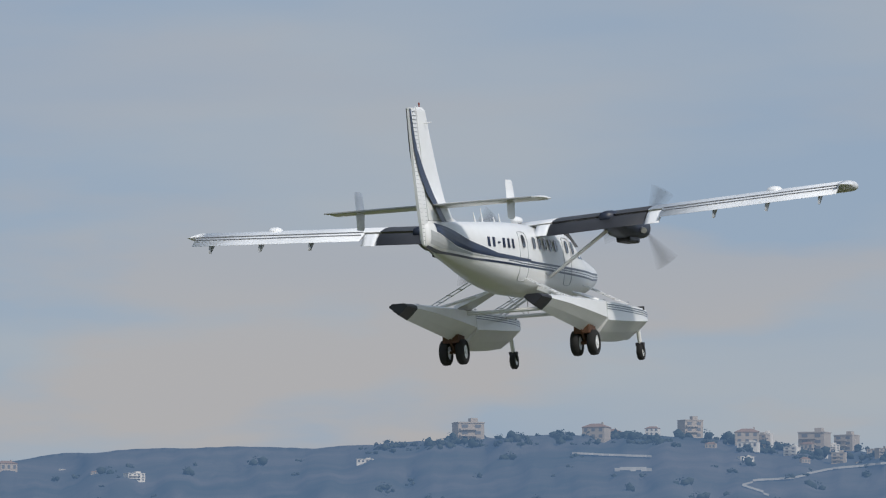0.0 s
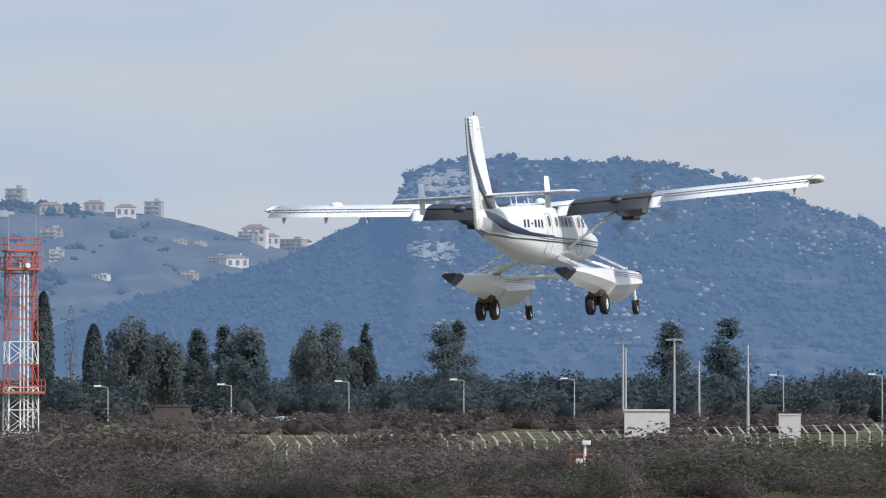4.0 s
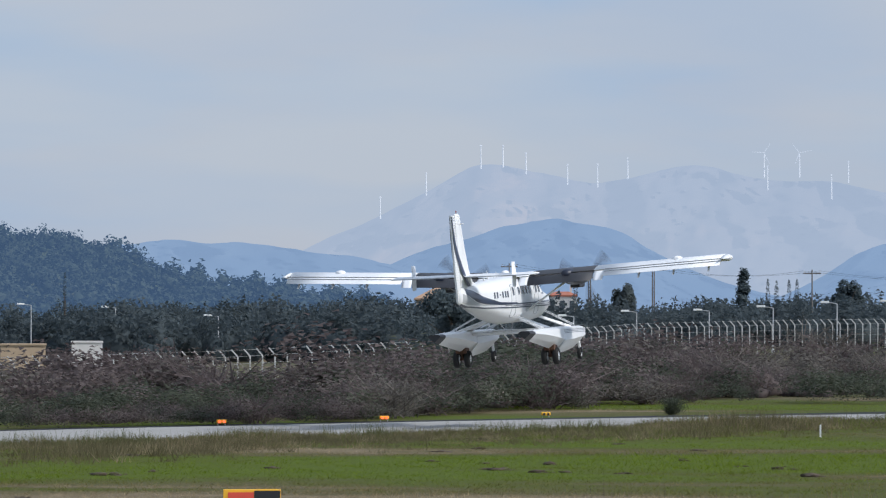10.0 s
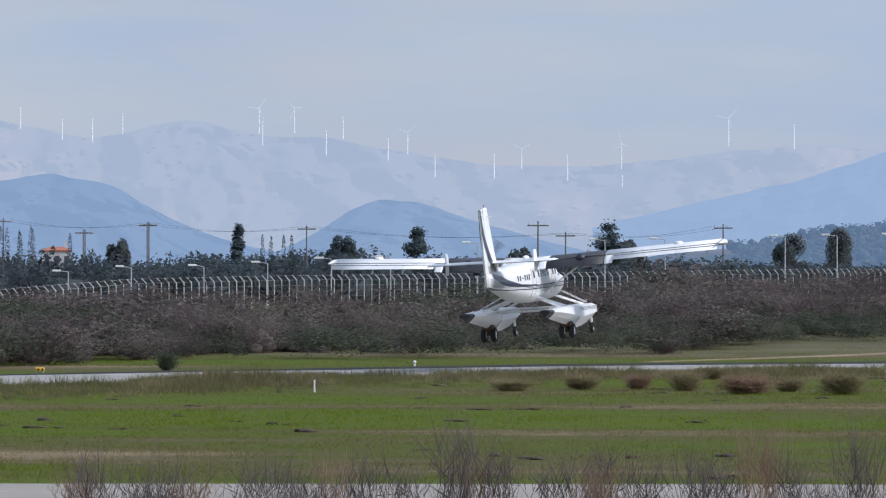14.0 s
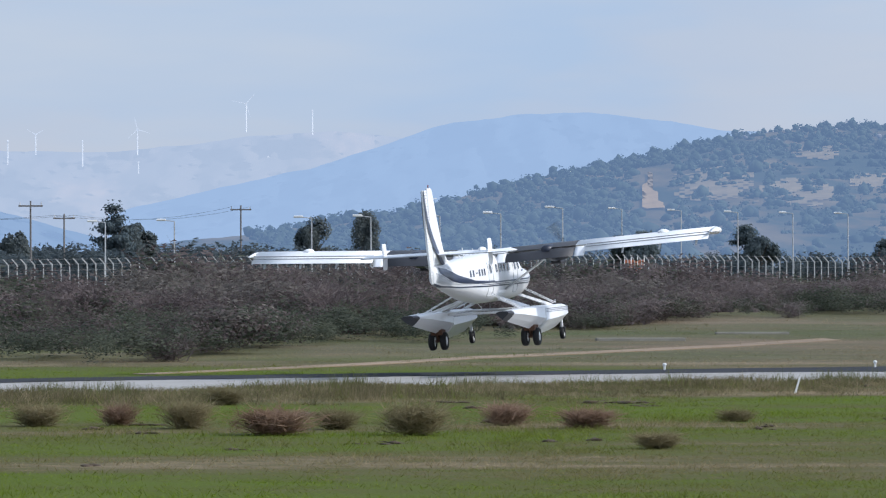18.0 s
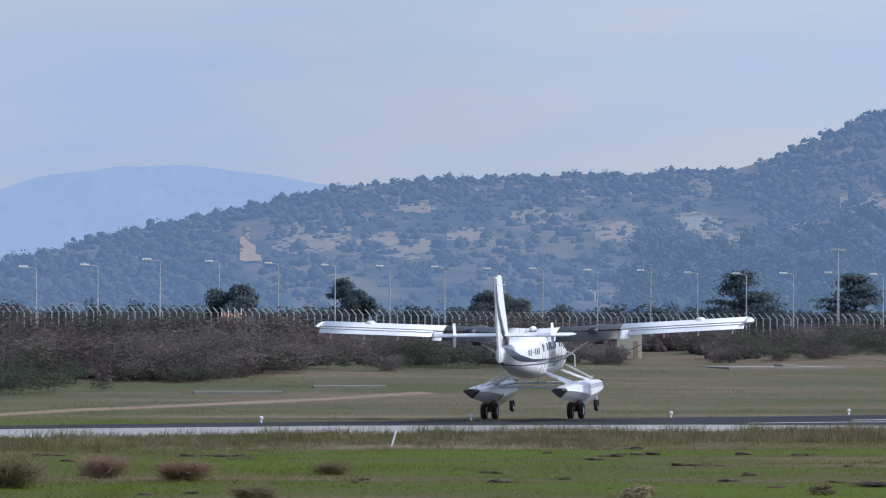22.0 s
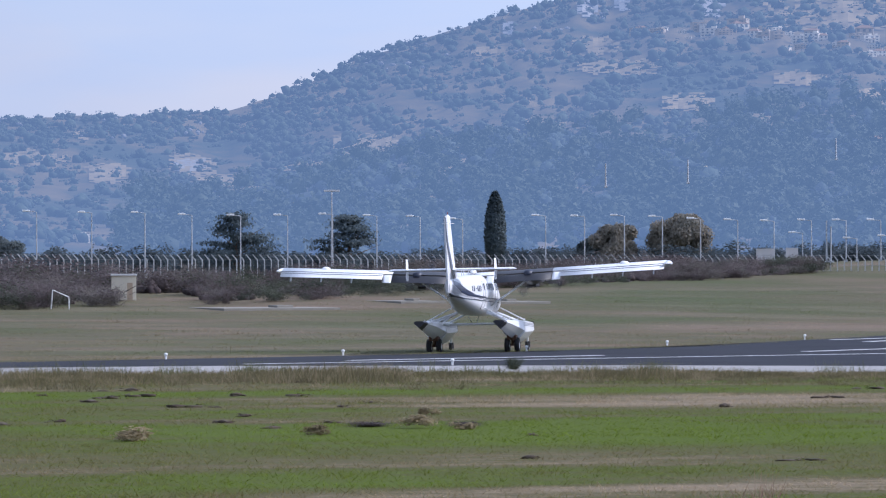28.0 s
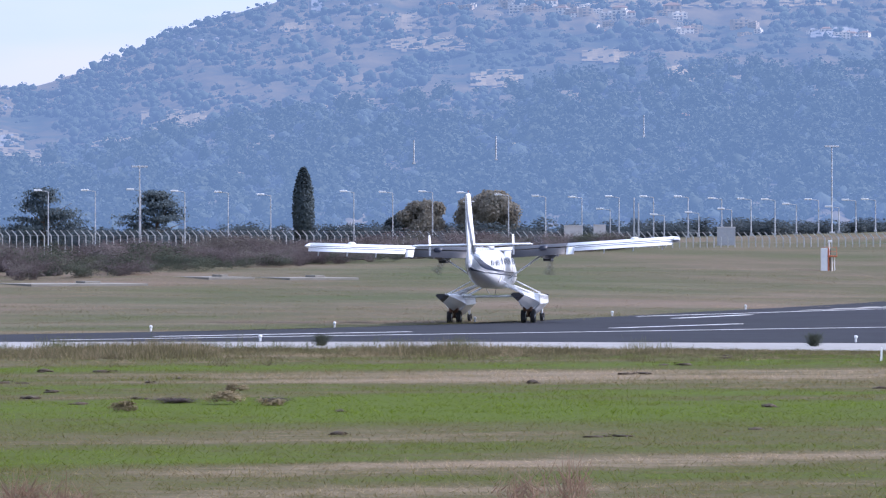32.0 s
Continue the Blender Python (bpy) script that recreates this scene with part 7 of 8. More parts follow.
# ---- instrument masts by the runway ----
def instrument_mast(x, y, box_side, turn=15):
    """A platform on white legs with a railing, a white post and boxes on it."""
    root = empty("instrument_mast")
    root.matrix_basis = pose(x, y, float(ground_z(x, y)), 0, 0, turn)
    tagged(root, "white instrument mast with an orange railed platform", "instrument mast")
    zp = 1.05
    for i in range(5):
        bm = bmesh.new()
        tube(bm, (-0.40 + 0.2 * i, 0.2 * (-1) ** i, 0), (-0.40 + 0.2 * i, 0.2 * (-1) ** i, zp), 0.035, seg=8)
        part("leg", bm, M_WHITEPAINT, root)
    bm = bmesh.new()
    box(bm, -0.60, 0.60, -0.4, 0.4, zp, zp + 0.13, 0.015)
    pl = part("platform", bm, M_ORANGE, root, "orange platform")
    bm = bmesh.new()
    for sx, sy in ((1, 1), (1, -1), (-1, -1), (-1, 1)):
        tube(bm, (sx * 0.56, sy * 0.36, zp + 0.1), (sx * 0.56, sy * 0.36, zp + 0.75), 0.014, seg=5)
    for q in (0.42, 0.75):
        for (ax, ay), (bx, by) in (((1, 1), (1, -1)), ((1, -1), (-1, -1)), ((-1, -1), (-1, 1)), ((-1, 1), (1, 1))):
            tube(bm, (ax * 0.56, ay * 0.36, zp + q), (bx * 0.56, by * 0.36, zp + q), 0.012, seg=5)
    part("railing", bm, M_ORANGE, pl)
    bm = bmesh.new()
    tube(bm, (0, 0, zp + 0.1), (0, 0, zp + 1.15), 0.06, 0.055, 10)
    part("post", bm, M_WHITEPAINT, root)
    bm = bmesh.new()
    box(bm, -0.10, 0.22, -0.12, 0.12, zp + 1.12, zp + 1.30, 0.03)
    part("sensor_head", bm, M_WHITEPAINT, root, "white sensor head")
    bm = bmesh.new()
    box(bm, -0.34, -0.08, -0.25, -0.05, zp + 0.35, zp + 0.58, 0.02)
    part("cabinet", bm, M_WHITEPAINT, root)
    bm = bmesh.new()
    tube(bm, (0.05, 0, 0), (0.05, 0, zp + 0.6), 0.05, seg=8)
    part("cable_duct", bm, M_SIGNBLACK, root)
    return root


instrument_mast(-72.9, 190.0, 1)
instrument_mast(-59.6, 198.8, 1)
im = instrument_mast(133.6, 450, 1, -18)
bm = bmesh.new()
box(bm, -0.66, -0.15, -0.5, 0.3, -0.3, 1.75, 0.02)
part("equipment_cabinet", bm, M_WHITEPAINT, im, "tall white cabinet with orange edge")
bm = bmesh.new()
box(bm, -0.14, -0.02, -0.5, 0.3, -0.3, 1.75, 0.01)
part("orange_edge", bm, M_ORANGE, im)
im.scale = (1.05, 1.05, 1.05)


# ---- near lamp, signs, markers ----
lamp = empty("path_lamp")
x, y = polar(-21.64, 58)
zb = float(ground_z(x, y))
zl = EYE + 58 * math.tan(radians(-1.55))
lamp.matrix_basis = pose(x, y, zb, 0, 0, 21.6)
tagged(lamp, "grey steel lamp post with a white lamp head", "lamp")
bm = bmesh.new()
tube(bm, (0, 0, 0), (0, 0, zl - zb + 0.04), 0.065, 0.055, 12)
tube(bm, (0, 0, zl - zb - 0.02), (0.40, 0, zl - zb + 0.06), 0.04, 0.036, 10)
part("pole", bm, M_STEEL, lamp)
bm = bmesh.new()
h0 = zl - zb + 0.03
loft(bm, [[(0.68 + rx * 0.36 * c, 0.17 * ry * s, h0 + z) for c, s in ((math.copysign(abs(math.cos(a)) ** 0.5, math.cos(a)), math.copysign(abs(math.sin(a)) ** 0.5, math.sin(a))) for a in np.linspace(0, 2 * math.pi, 24, endpoint=False))] for z, rx, ry in ((0.0, 1.0, 1.0), (0.05, 1.0, 1.0), (0.12, 0.94, 0.92), (0.19, 0.86, 0.82), (0.225, 0.7, 0.6))])
part("lamp_head", bm, M_LAMP_HEAD, lamp, "white plastic lamp head", True)
bm = bmesh.new()
ball(bm, (0.68, 0, h0), 0.25, 0.13, 0.12, 18, 10)
part("lens", bm, M_LENS, lamp, "milky lens bowl", True)

sign = empty("runway_sign")
x, y = polar(-11.04, 106)
sign.matrix_basis = pose(x, y, float(ground_z(x, y)), 0, 0, 11)
tagged(sign, "red and black runway sign with white characters", "sign")
bm = bmesh.new()
box(bm, -0.60, 0.60, 0.0, 0.16, 0.30, 1.09, 0.015)
body = part("cabinet", bm, M_YELLOW, sign, "yellow sign cabinet")
bm = bmesh.new()
box(bm, -0.50, 0.04, -0.012, 0.0, 0.40, 1.03)
part("red_face", bm, M_SIGNRED, body)
bm = bmesh.new()
box(bm, 0.045, 0.59, -0.012, 0.0, 0.34, 1.06)
part("black_face", bm, M_SIGNBLACK, body)
for sx in (-0.4, 0.4):
    bm = bmesh.new()
    tube(bm, (sx, 0.08, 0), (sx, 0.08, 0.32), 0.04, seg=8)
    part("foot", bm, M_STEEL, sign)


def lettering(text, size, m, material, parent, name="lettering"):
    cu = bpy.data.curves.new(name, "FONT")
    cu.body, cu.size, cu.align_x, cu.extrude = text, size, "CENTER", 0.004
    tmp = bpy.data.objects.new("tmp", cu)
    me = bpy.data.meshes.new_from_object(tmp)
    bpy.data.objects.remove(tmp)
    me.materials.append(material)
    ob = new(name, me)
    ob.parent = parent
    ob.matrix_basis = m
    return ob


lettering("03L", 0.36, pose(-0.23, -0.018, 0.60, 90), M_WHITEPAINT, sign, "white_lettering")
lettering("A2", 0.36, pose(0.32, -0.018, 0.60, 90), M_YELLOW, sign, "yellow_lettering")

back = empty("sign_board")
x, y = polar(-23.66, 136)
back.matrix_basis = pose(x, y, float(ground_z(x, y)), 0, 0, 23)
tagged(back, "plain yellow back of an airfield sign", "sign")
bm = bmesh.new()
box(bm, -0.85, 0.85, 0, 0.14, 0.42, 1.18, 0.012)
part("board", bm, M_YELLOW, back)
for sx in (-0.72, -0.1, 0.58):
    bm = bmesh.new()
    box(bm, sx - 0.025, sx + 0.025, -0.04, 0.0, 0.1, 1.12, 0.004)
    part("support", bm, M_STEEL, back)
bm = bmesh.new()
box(bm, -0.88, 0.88, -0.03, 0.17, 0.34, 0.42, 0.01)
part("bottom_rail", bm, M_ORANGE, back)

mk = empty("taxi_marker")
x, y = polar(3.10, 109)
mk.matrix_basis = pose(x, y, 0, 0, 0, 0)
tagged(mk, "yellow wedge marker beside the service road", "marker")
bm = bmesh.new()
loft(bm, [[(-0.11, -0.08, 0), (0.10, -0.08, 0), (0.10, 0.08, 0), (-0.11, 0.08, 0)], [(-0.11, -0.08, 0.52), (0.10, -0.08, 0.46), (0.10, 0.08, 0.46), (-0.11, 0.08, 0.52)]])
part("body", bm, M_YELLOW, mk)
bm = bmesh.new()
box(bm, -0.12, 0.0, -0.09, 0.09, 0.53, 0.60, 0.01)
part("cap", bm, M_WHITEPAINT, mk)
bm = bmesh.new()
box(bm, 0.14, 0.20, -0.04, 0.04, 0, 0.45, 0.005)
part("side_post", bm, M_WHITEPAINT, mk)

for x, y, lean, h in ((-44.9, 151, -6, 0.62), (19.8, 244.4, 16, 0.62), (62.6, 239.1, 3, 0.5), (-16.4, 203, 0, 0.5)):
    st = empty("marker_stake")
    st.matrix_basis = pose(x, y, float(ground_z(x, y)), 0, lean, 0)
    tagged(st, "thin white marker stake in the grass", "stake", group="marker stakes")
    bm = bmesh.new()
    loft(bm, [[(-0.035, -0.03, -0.1), (0.035, -0.03, -0.1), (0.035, 0.03, -0.1), (-0.035, 0.03, -0.1)], [(-0.03, -0.025, h), (0.03, -0.025, h), (0.03, 0.025, h), (-0.03, 0.025, h)]])
    part("stake", bm, M_WHITEPAINT, st)

M_GLOW_RED = plain("red_runway_light", (0.8, 0.08, 0.03), 0.3, vary=0.02)
M_GLOW_RED.node_tree.nodes["Principled BSDF"].inputs["Emission Color"].default_value = (1.0, 0.12, 0.04, 1)
M_GLOW_RED.node_tree.nodes["Principled BSDF"].inputs["Emission Strength"].default_value = 2.5


def edge_light(x, y, big, lit=False):
    root = empty("approach_light" if big else "edge_light")
    root.matrix_basis = pose(x, y, float(ground_z(x, y)) + 0.03, 0, 0, 20)
    tagged(root, "yellow slope-light box beside the runway" if big else "small white runway edge light", "runway light", group="slope lights" if big else "edge lights")
    if big:
        bm = bmesh.new()
        box(bm, -0.22, 0.22, -0.12, 0.12, 0.10, 0.26, 0.03)
        b = part("housing", bm, M_YELLOW, root)
        for s in (-0.1, 0.1):
            bm = bmesh.new()
            tube(bm, (s, -0.11, 0.17), (s, -0.15, 0.17), 0.06, seg=10)
            part("lens", bm, M_GLOW_RED if lit else M_SIGNBLACK, b)
        bm = bmesh.new()
        for s in (-0.16, 0.16):
            tube(bm, (s, 0, 0), (s, 0, 0.12), 0.025, seg=6)
        part("legs", bm, M_STEEL, root)
    else:
        bm = bmesh.new()
        tube(bm, (0, 0, 0), (0, 0, 0.18), 0.05, seg=8)
        part("stem", bm, M_WHITEPAINT, root)
        bm = bmesh.new()
        ball(bm, (0, 0, 0.22), 0.09, 0.09, 0.08, 10, 6)
        part("globe", bm, M_WHITEPAINT, root)


for i, (x, y) in enumerate(((-44.6, 221.5), (-38.9, 231.3), (-32.8, 242.0))):
    edge_light(x, y, True, i < 2)
for x, y in ((28.4, 290.0), (38.6, 296.6), (48.3, 303.0), (59.3, 311.0), (70.1, 324.0), (83.1, 342.0), (98, 363), (48.3, 279.0), (72.5, 270.0), (-16, 262.5), (18.5, 284.8)):
    edge_light(x, y, False)

# painted lines on the asphalt
for name, a, b, w in (("painted_line", (84, 340), (115, 372), 0.12), ("painted_line", (40, 284.0), (120, 318), 0.12), ("painted_line", (72, 305), (82, 315), 0.2), ("painted_line", (84, 333), (92, 344), 0.25), ("painted_line", (46, 290.5), (60, 298.5), 0.2)):
    d = (Vector(b) - Vector(a)).normalized()
    n = Vector((-d.y, d.x)) * w
    tagged(strip(name, [tuple(Vector(a) - n), tuple(Vector(b) - n)], [tuple(Vector(a) + n), tuple(Vector(b) + n)], M_LINE, 0.045), "white painted runway line", "road marking", kind="structure")
M_SLAB = plain("weathered_slab", (0.22, 0.205, 0.17), 0.95, vary=0.2, scale=1.0, bump=0.2)
# dirt track and slabs across the runway
tagged(strip("dirt_track", [(-4, 277.8), (6, 297.2), (12, 311.0), (20, 324.5), (27.5, 337), (34, 350)], [(-4.6, 279.4), (5.2, 300), (11.4, 314.5), (19.6, 328.0), (27.0, 340.5), (33.4, 353.5)], M_DIRT, 0.03), "tan dirt track through the grass", "track", kind="structure")
for x0, x1, y, h, lab in ((19.9, 24.9, 347.5, 0.16, "low concrete wall block in the grass"), (28.0, 32.3, 362, 0.12, "low concrete slab in the grass")):
    s = empty("concrete_block")
    s.matrix_basis = pose((x0 + x1) / 2, y, float(ground_z(x0, y)), 0, 0, 2)
    tagged(s, lab, "concrete block")
    bm = bmesh.new()
    box(bm, (x0 - x1) / 2, (x1 - x0) / 2, -0.5, 0.5, -0.2, h, 0.03)
    part("block", bm, M_SLAB, s)
for x0, y0, x1, y1 in ((60.5, 412, 69.5, 414), (76.4, 428, 80.2, 428.5), (82, 426.5, 87.8, 427)):
    s = empty("concrete_slab")
    s.matrix_basis = pose((x0 + x1) / 2, (y0 + y1) / 2, float(ground_z((x0 + x1) / 2, (y0 + y1) / 2)) + 0.02, 0, 0, 8)
    tagged(s, "broken pale concrete slab in the grass", "concrete slab", group="concrete slabs")
    w = math.hypot(x1 - x0, y1 - y0) / 2
    bm = bmesh.new()
    box(bm, -w * 0.95, w * 0.9, -4.0, 4.0, -0.2, 0.06, 0.02)
    box(bm, w * 0.1, w * 0.35, -1.2, 0.8, 0.05, 0.22, 0.02)
    part("slab", bm, M_SLAB, s)
# cream hut and a frame of pipes
hut = empty("utility_hut")
x, y = polar(8.95, 378, 64)
hut.matrix_basis = pose(x, y, float(ground_z(x, y)), 0, 0, -9)
tagged(hut, "small cream utility hut in the grass", "hut")
hz = EYE + 378 * math.tan(radians(-0.155)) - float(ground_z(x, y))
bm = bmesh.new()
box(bm, -0.92, 0.92, 0, 1.6, -0.3, hz, 0.02)
part("wall", bm, M_CREAM, hut)
bm = bmesh.new()
box(bm, -0.98, 0.98, -0.12, 1.72, hz, hz + 0.14, 0.02)
part("roof", bm, M_PLASTER, hut)
bm = bmesh.new()
box(bm, 0.25, 0.65, -0.015, 0.01, 0.0, 1.3)
part("door", bm, M_OCHRE, hut)
goal = empty("pipe_frame")
x, y = polar(8.23, 352, 64)
goal.matrix_basis = pose(x, y, float(ground_z(x, y)), 0, 0, -5)
tagged(goal, "leaning frame of white pipes beside bushes", "frame")
for a, b in (((-0.6, 0, 0), (-0.5, 0, 1.35)), ((-0.5, 0, 1.35), (0.62, 0, 0.85)), ((0.62, 0, 0.85), (0.66, 0, 0)), ((-0.6, 0.8, 0), (-0.5, 0, 1.35)), ((0.66, 0.8, 0), (0.62, 0, 0.85))):
    bm = bmesh.new()
    tube(bm, a, b, 0.035, seg=6)
    part("pipe", bm, M_WHITEPAINT, goal)
# orange and white works hut behind the fence
wk = empty("works_hut")
x, y = polar(3.0 + 1.45, 470, 64)
wk.matrix_basis = pose(x, y, float(ground_z(x, y)), 0, 0, -4)
tagged(wk, "orange site hut with white poles behind the fence", "hut")
bm = bmesh.new()
box(bm, -0.9, 0.9, 0, 1.5, 0, 2.75, 0.05)
part("body", bm, M_ORANGE, wk)
for k in range(4):
    bm = bmesh.new()
    tube(bm, (-0.9 + 0.6 * k, -0.2, 0), (-0.9 + 0.6 * k, -0.2, 3.2), 0.05, seg=6)
    part("pole", bm, M_WHITEPAINT, wk)
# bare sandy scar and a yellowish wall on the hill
# the sand carries painted haze, an emission in HAZE_EAST
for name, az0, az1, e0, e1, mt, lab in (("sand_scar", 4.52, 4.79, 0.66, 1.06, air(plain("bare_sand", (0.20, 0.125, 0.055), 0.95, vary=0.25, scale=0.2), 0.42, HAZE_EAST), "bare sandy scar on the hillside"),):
    verts, faces = [], []
    nn = 12
    for i in range(nn + 1):
        el = e1 + (e0 - e1) * i / nn
        k = i / nn
        l, r = az0 + 0.05 * (1 - k) + 0.03 * math.sin(k * 9), az0 + 0.10 + (az1 - az0 - 0.10) * k + 0.03 * math.sin(k * 7 + 1)
        for j in range(7):
            a = l + (r - l) * j / 6
            p = on_slope(on_h, a, el, 64)
            q = Vector(p) - Vector((0, 64, EYE))
            q *= 1 - 22 / q.length
            verts.append((q.x, q.y + 64, q.z + EYE))
    for i in range(nn):
        for j in range(6):
            faces.append((i * 7 + j, i * 7 + j + 1, i * 7 + j + 8, i * 7 + j + 7))
    tagged(mesh_object(name, verts, faces, mt, True), lab, "bare ground", kind="structure")


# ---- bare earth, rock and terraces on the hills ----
# earth, rock, walls and roads: haze over them is painted as emission
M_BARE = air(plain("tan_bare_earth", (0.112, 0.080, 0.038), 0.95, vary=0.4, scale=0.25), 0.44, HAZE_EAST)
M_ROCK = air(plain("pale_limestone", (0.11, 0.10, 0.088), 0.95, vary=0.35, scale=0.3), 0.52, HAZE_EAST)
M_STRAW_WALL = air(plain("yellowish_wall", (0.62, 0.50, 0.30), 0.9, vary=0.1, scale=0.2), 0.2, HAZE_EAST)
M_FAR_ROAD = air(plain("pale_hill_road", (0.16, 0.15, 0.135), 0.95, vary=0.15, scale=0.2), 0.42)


def slope_column(place, a, way):
    p = np.array([place(a, i / 46) for i in range(1, 47)])
    e = np.degrees(np.arctan2(p[:, 2] - EYE, np.hypot(p[:, 0], p[:, 1] - way)))
    return np.maximum.accumulate(e), p


def slope_sheet(name, place, way, az0, az1, e0, e1, material, label, keep=0.75, lift=7.0, lean=0.0):
    """A ragged patch of bare ground that lies on a hill between bearings and rises."""
    cell = 0.019
    na, ne = max(4, int((az1 - az0) / cell)), max(3, int((e1 - e0) / cell * 1.6))
    seed = az0 * 3.7 + e0
    verts, faces = [], []
    for i in range(na + 1):
        a = az0 + (az1 - az0) * i / na
        es, ps = slope_column(place, a, way)
        for j in range(ne + 1):
            e = e0 + (e1 - e0) * j / ne + lean * (i / na - 0.5)
            q = np.array([np.interp(e, es, ps[:, k]) for k in range(3)]) - (0, way, EYE)
            q = q * (1 - lift / np.linalg.norm(q)) + (0, way, EYE)
            verts.append(tuple(q))
    for i in range(na):
        for j in range(ne):
            u, v = 2 * (i + 0.5) / na - 1, 2 * (j + 0.5) / ne - 1
            w = noise.fractal(Vector((u * na * 0.12, v * ne * 0.22, seed)), 0.7, 2.0, 4)
            if (u * u + v * v) * keep + 0.75 * w < 0.62:
                k = i * (ne + 1) + j
                faces.append((k, k + ne + 1, k + ne + 2, k + 1))
    if faces:
        tagged(mesh_object(name, verts, faces, material), label, "bare ground", kind="structure")


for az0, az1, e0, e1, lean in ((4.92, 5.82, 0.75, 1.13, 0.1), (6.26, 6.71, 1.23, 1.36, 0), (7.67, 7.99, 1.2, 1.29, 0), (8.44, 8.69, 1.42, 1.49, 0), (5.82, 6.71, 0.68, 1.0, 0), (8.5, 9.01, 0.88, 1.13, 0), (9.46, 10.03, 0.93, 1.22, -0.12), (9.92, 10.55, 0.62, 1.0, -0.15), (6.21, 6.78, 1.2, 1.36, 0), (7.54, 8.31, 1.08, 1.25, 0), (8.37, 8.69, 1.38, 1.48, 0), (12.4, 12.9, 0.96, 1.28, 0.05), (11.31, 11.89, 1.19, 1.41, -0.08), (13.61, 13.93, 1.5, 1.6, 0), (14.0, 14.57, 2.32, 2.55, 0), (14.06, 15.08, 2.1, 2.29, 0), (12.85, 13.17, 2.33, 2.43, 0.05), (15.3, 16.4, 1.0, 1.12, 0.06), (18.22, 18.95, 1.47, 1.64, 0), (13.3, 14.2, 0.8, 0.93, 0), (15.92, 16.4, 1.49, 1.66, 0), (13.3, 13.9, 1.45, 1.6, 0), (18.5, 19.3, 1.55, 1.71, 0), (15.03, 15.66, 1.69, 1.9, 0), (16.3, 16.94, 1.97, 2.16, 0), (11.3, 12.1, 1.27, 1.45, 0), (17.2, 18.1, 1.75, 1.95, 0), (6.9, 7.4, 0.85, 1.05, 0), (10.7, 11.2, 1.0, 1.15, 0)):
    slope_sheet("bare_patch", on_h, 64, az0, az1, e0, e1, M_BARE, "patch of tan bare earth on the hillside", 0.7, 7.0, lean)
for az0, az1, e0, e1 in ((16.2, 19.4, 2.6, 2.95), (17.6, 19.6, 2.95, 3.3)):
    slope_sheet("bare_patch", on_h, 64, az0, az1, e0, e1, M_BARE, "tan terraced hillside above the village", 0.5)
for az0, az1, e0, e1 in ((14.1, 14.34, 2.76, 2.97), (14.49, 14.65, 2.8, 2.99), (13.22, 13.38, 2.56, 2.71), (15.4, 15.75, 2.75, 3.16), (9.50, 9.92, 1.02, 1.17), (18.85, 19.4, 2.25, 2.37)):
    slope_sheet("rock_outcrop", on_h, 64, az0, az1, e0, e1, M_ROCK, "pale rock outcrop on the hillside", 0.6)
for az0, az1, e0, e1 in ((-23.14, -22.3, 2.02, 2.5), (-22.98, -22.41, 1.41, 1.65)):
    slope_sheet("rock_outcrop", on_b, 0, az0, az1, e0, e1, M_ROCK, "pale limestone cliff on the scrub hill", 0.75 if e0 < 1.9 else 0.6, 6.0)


def boulders(name, place, span, s_span, n, size, material, label, seed, hold=0.0):
    """Pale rocks that stand out between the scrub of a hill."""
    g = np.random.default_rng(seed)
    rows = []
    while len(rows) < n:
        a, q = g.uniform(*span), g.uniform(*s_span)
        if noise.fractal(Vector((a * 2.2, q * 9, seed)), 0.8, 2.0, 3) < hold:
            continue
        x, y, z = place(a, q)
        w = size * (0.5 + g.random())
        rows.append((x + g.normal() * 4, y, z + 0.3 * w, w * 1.5, w, w * 0.8, g.random() * 6.3, g.integers(0, 8)))
    tagged(scatter(name, CLODS, rows, material), label, "rocks", kind="stuff")


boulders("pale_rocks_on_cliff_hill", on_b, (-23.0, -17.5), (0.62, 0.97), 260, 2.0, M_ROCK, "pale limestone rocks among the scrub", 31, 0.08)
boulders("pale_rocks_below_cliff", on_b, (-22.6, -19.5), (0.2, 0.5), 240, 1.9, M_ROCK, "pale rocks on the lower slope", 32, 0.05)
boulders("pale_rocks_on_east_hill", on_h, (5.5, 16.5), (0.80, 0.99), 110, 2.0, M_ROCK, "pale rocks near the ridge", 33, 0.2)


def slope_band(name, place, way, line, half, material, label, category):
    """A road or wall that follows a line of bearings and rises on a hill."""
    l = np.array(line, float)
    s = np.concatenate([[0], np.cumsum(np.hypot(*np.diff(l, axis=0).T))])
    n = max(8, int(s[-1] / 0.05))
    verts, faces = [], []
    for i in range(n + 1):
        a, e = (float(np.interp(s[-1] * i / n, s, l[:, k])) for k in range(2))
        es, ps = slope_column(place, a, way)
        for dy in (-half, half):
            q = np.array([np.interp(e + dy, es, ps[:, k]) for k in range(3)]) - (0, way, EYE)
            verts.append(tuple(q * (1 - 9.0 / np.linalg.norm(q)) + (0, way, EYE)))
    for i in range(n):
        faces.append((2 * i, 2 * i + 2, 2 * i + 3, 2 * i + 1))
    tagged(mesh_object(name, verts, faces, material), label, category, kind="structure")


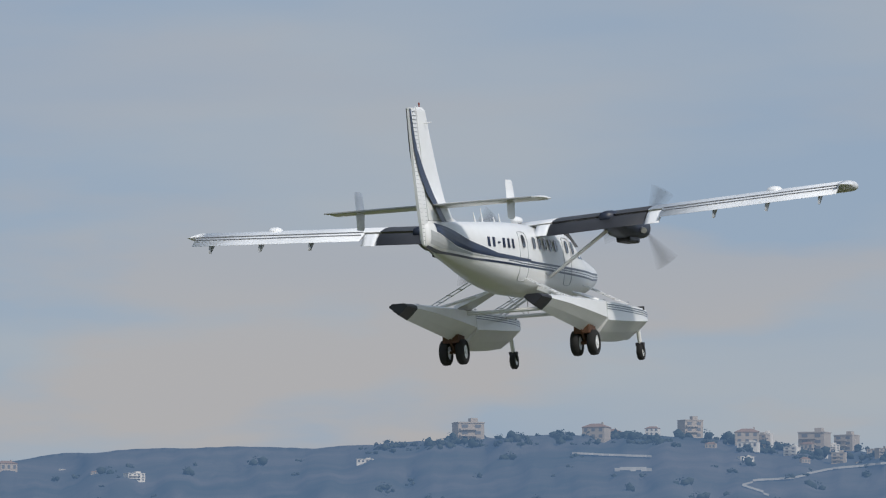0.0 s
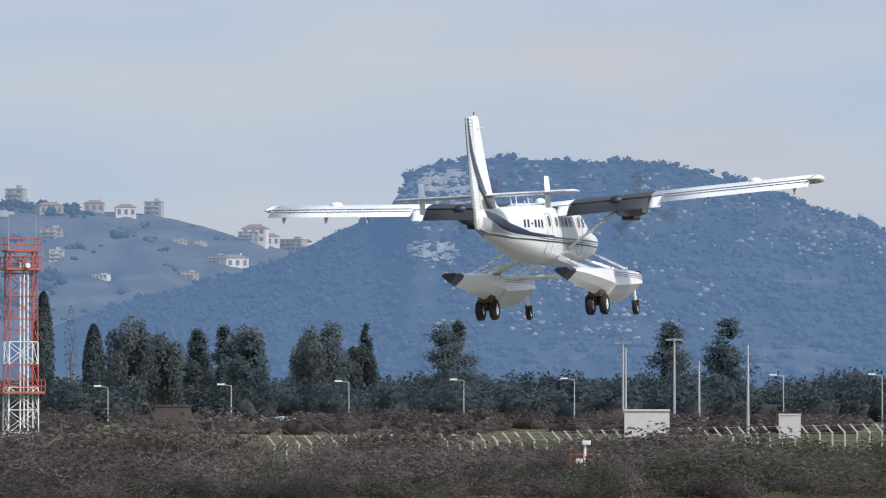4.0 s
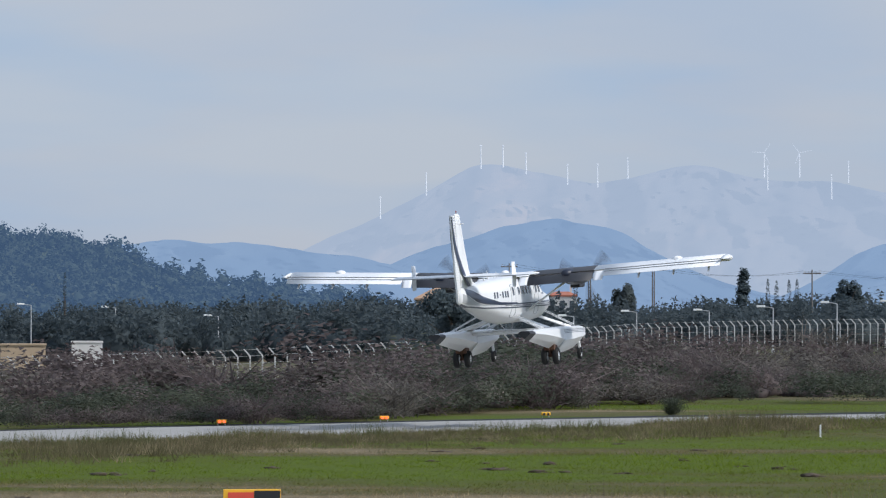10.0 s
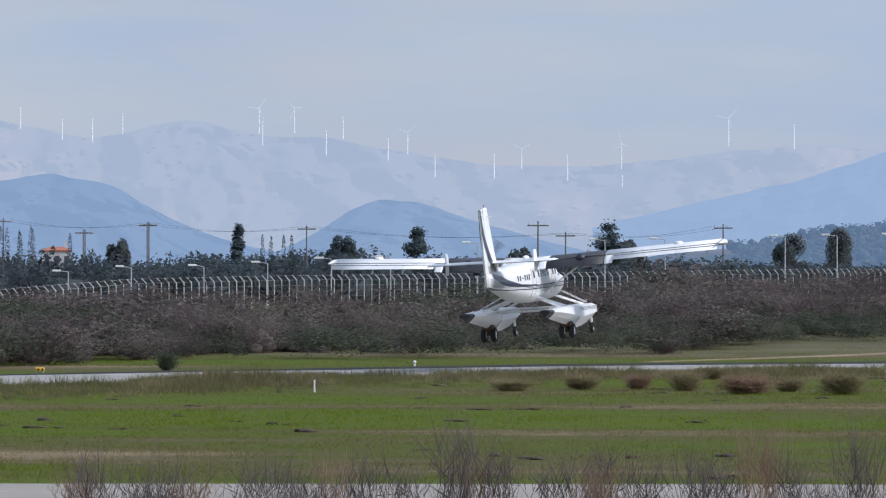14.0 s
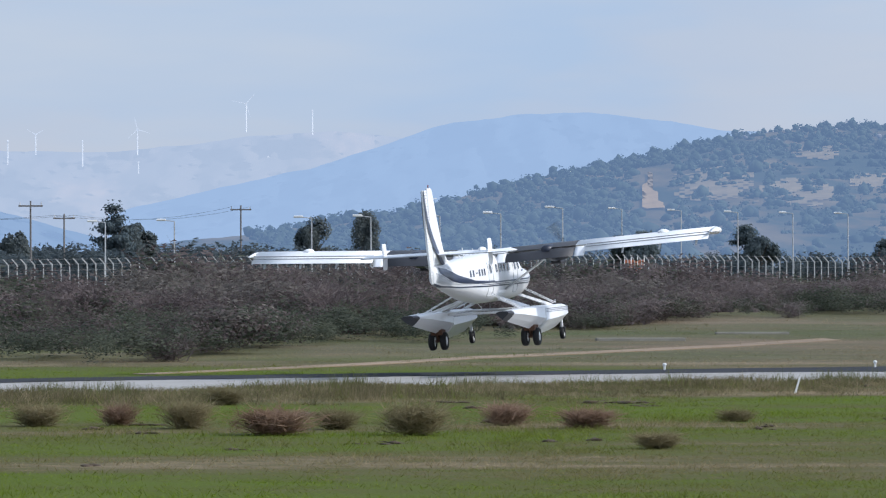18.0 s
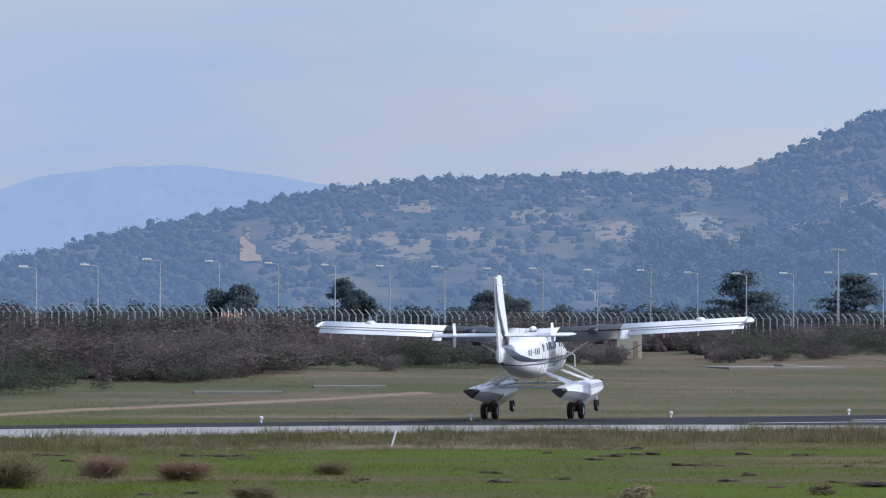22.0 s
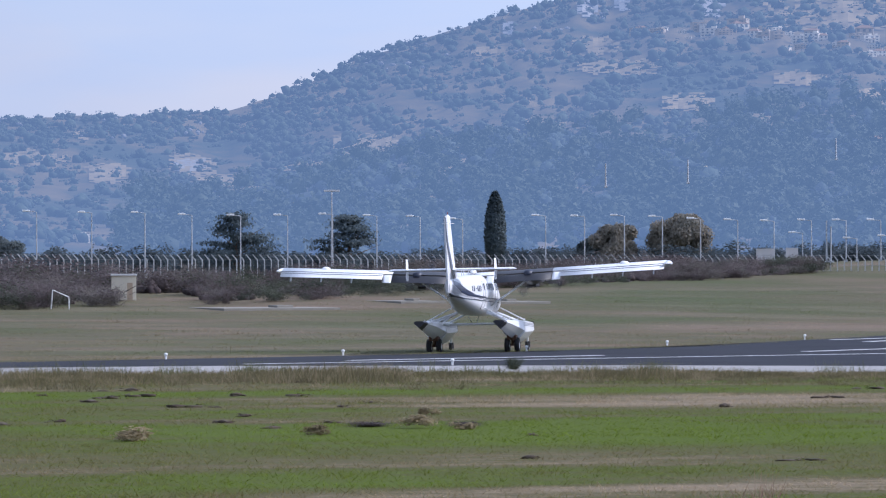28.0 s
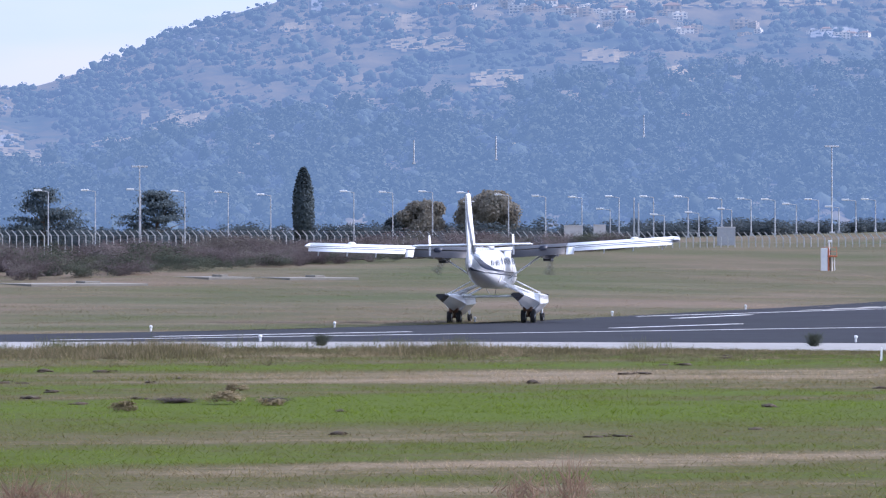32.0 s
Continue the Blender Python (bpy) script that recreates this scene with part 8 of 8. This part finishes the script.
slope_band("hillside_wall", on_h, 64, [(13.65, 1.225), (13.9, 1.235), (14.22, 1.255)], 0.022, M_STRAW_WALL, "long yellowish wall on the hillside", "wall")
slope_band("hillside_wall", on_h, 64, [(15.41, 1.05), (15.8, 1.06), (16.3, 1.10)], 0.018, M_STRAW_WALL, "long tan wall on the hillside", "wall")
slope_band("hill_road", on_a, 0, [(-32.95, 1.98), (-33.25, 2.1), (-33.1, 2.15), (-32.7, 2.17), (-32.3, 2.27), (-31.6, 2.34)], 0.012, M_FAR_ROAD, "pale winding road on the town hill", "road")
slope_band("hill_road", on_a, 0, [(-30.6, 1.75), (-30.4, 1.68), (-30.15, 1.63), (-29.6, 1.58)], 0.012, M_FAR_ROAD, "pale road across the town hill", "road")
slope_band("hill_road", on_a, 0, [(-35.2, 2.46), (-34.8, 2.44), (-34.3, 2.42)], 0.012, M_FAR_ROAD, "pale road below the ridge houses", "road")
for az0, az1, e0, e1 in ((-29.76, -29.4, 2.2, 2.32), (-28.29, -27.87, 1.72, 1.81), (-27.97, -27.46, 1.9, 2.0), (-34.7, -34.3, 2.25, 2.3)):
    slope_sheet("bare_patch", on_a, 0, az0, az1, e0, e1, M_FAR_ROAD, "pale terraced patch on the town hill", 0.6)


# ---- what moves ----
FLIGHT = (
    (0.0, -85.64, 119.05, 17.38, -18.67, 2.25, -2.89),
    (1.0, -80.88, 131.63, 15.65, -15.30, 1.95, -1.51),
    (2.0, -75.79, 143.49, 13.91, -12.09, 1.34, -2.15),
    (3.0, -70.46, 154.82, 12.34, -10.17, 0.87, -2.20),
    (6.0, -53.84, 185.43, 8.37, -1.33, 1.86, -3.91),
    (7.0, -48.02, 194.40, 7.80, 0.03, 1.78, -3.67),
    (8.0, -42.56, 203.27, 7.58, 2.71, 1.48, -4.28),
    (9.0, -37.33, 212.95, 7.15, 4.29, 0.97, -1.95),
    (10.0, -31.46, 220.06, 6.60, 5.12, 2.16, -2.21),
    (11.0, -25.89, 229.06, 6.11, 6.73, 2.59, -4.77),
    (12.0, -20.31, 236.24, 5.90, 8.20, 2.65, -4.40),
    (13.0, -15.00, 244.00, 5.63, 9.43, 2.50, -3.64),
    (14.0, -9.59, 250.20, 5.44, 10.38, 2.54, -2.95),
    (15.0, -4.28, 258.37, 5.19, 10.55, 2.89, -4.41),
    (17.5, 7.76, 272.22, 5.06, 14.92, 2.56, -2.56),
    (18.0, 10.19, 274.53, 5.08, 16.32, 2.11, -2.99),
    (19.0, 15.26, 279.50, 4.86, 17.26, 1.34, -1.93),
    (20.0, 20.55, 283.78, 4.21, 17.69, 2.92, -2.82),
    (21.0, 26.18, 288.42, 4.07, 16.99, 2.04, -2.00),
    (22.0, 31.56, 291.84, 3.99, 17.66, 2.59, -0.72),
    (23.0, 36.84, 295.92, 3.93, 18.14, 0.06, -0.12),
    (24.0, 41.40, 298.74, 3.89, 17.92, -0.01, -0.17),
    (25.0, 45.72, 303.02, 3.85, 18.74, -0.53, -0.35),
    (28.0, 57.12, 313.00, 3.80, 21.03, -0.53, -1.02),
    (29.0, 60.86, 315.89, 3.78, 21.60, -0.71, -0.73),
    (30.0, 64.37, 318.23, 3.81, 21.80, -0.67, -0.69),
    (31.0, 67.81, 321.34, 3.81, 22.22, -0.65, -0.95),
    (32.0, 71.12, 324.09, 3.82, 23.02, -0.45, -0.99),
)


def motions():
    walk(seaplane, [(t, pose(x, y, z, roll, -pitch, 90 - head) @ pose(0, 0, -UP)) for t, x, y, z, head, pitch, roll in FLIGHT])
    for i, prop in enumerate(propellers):
        side = (-1, 1)[i]
        walk(prop, [(k * 0.1, pose(3.02, side * 2.82, -0.08 + UP) @ pose(0, 0, 0, 25 * i + 83 * k)) for k in range(321)])


motions()
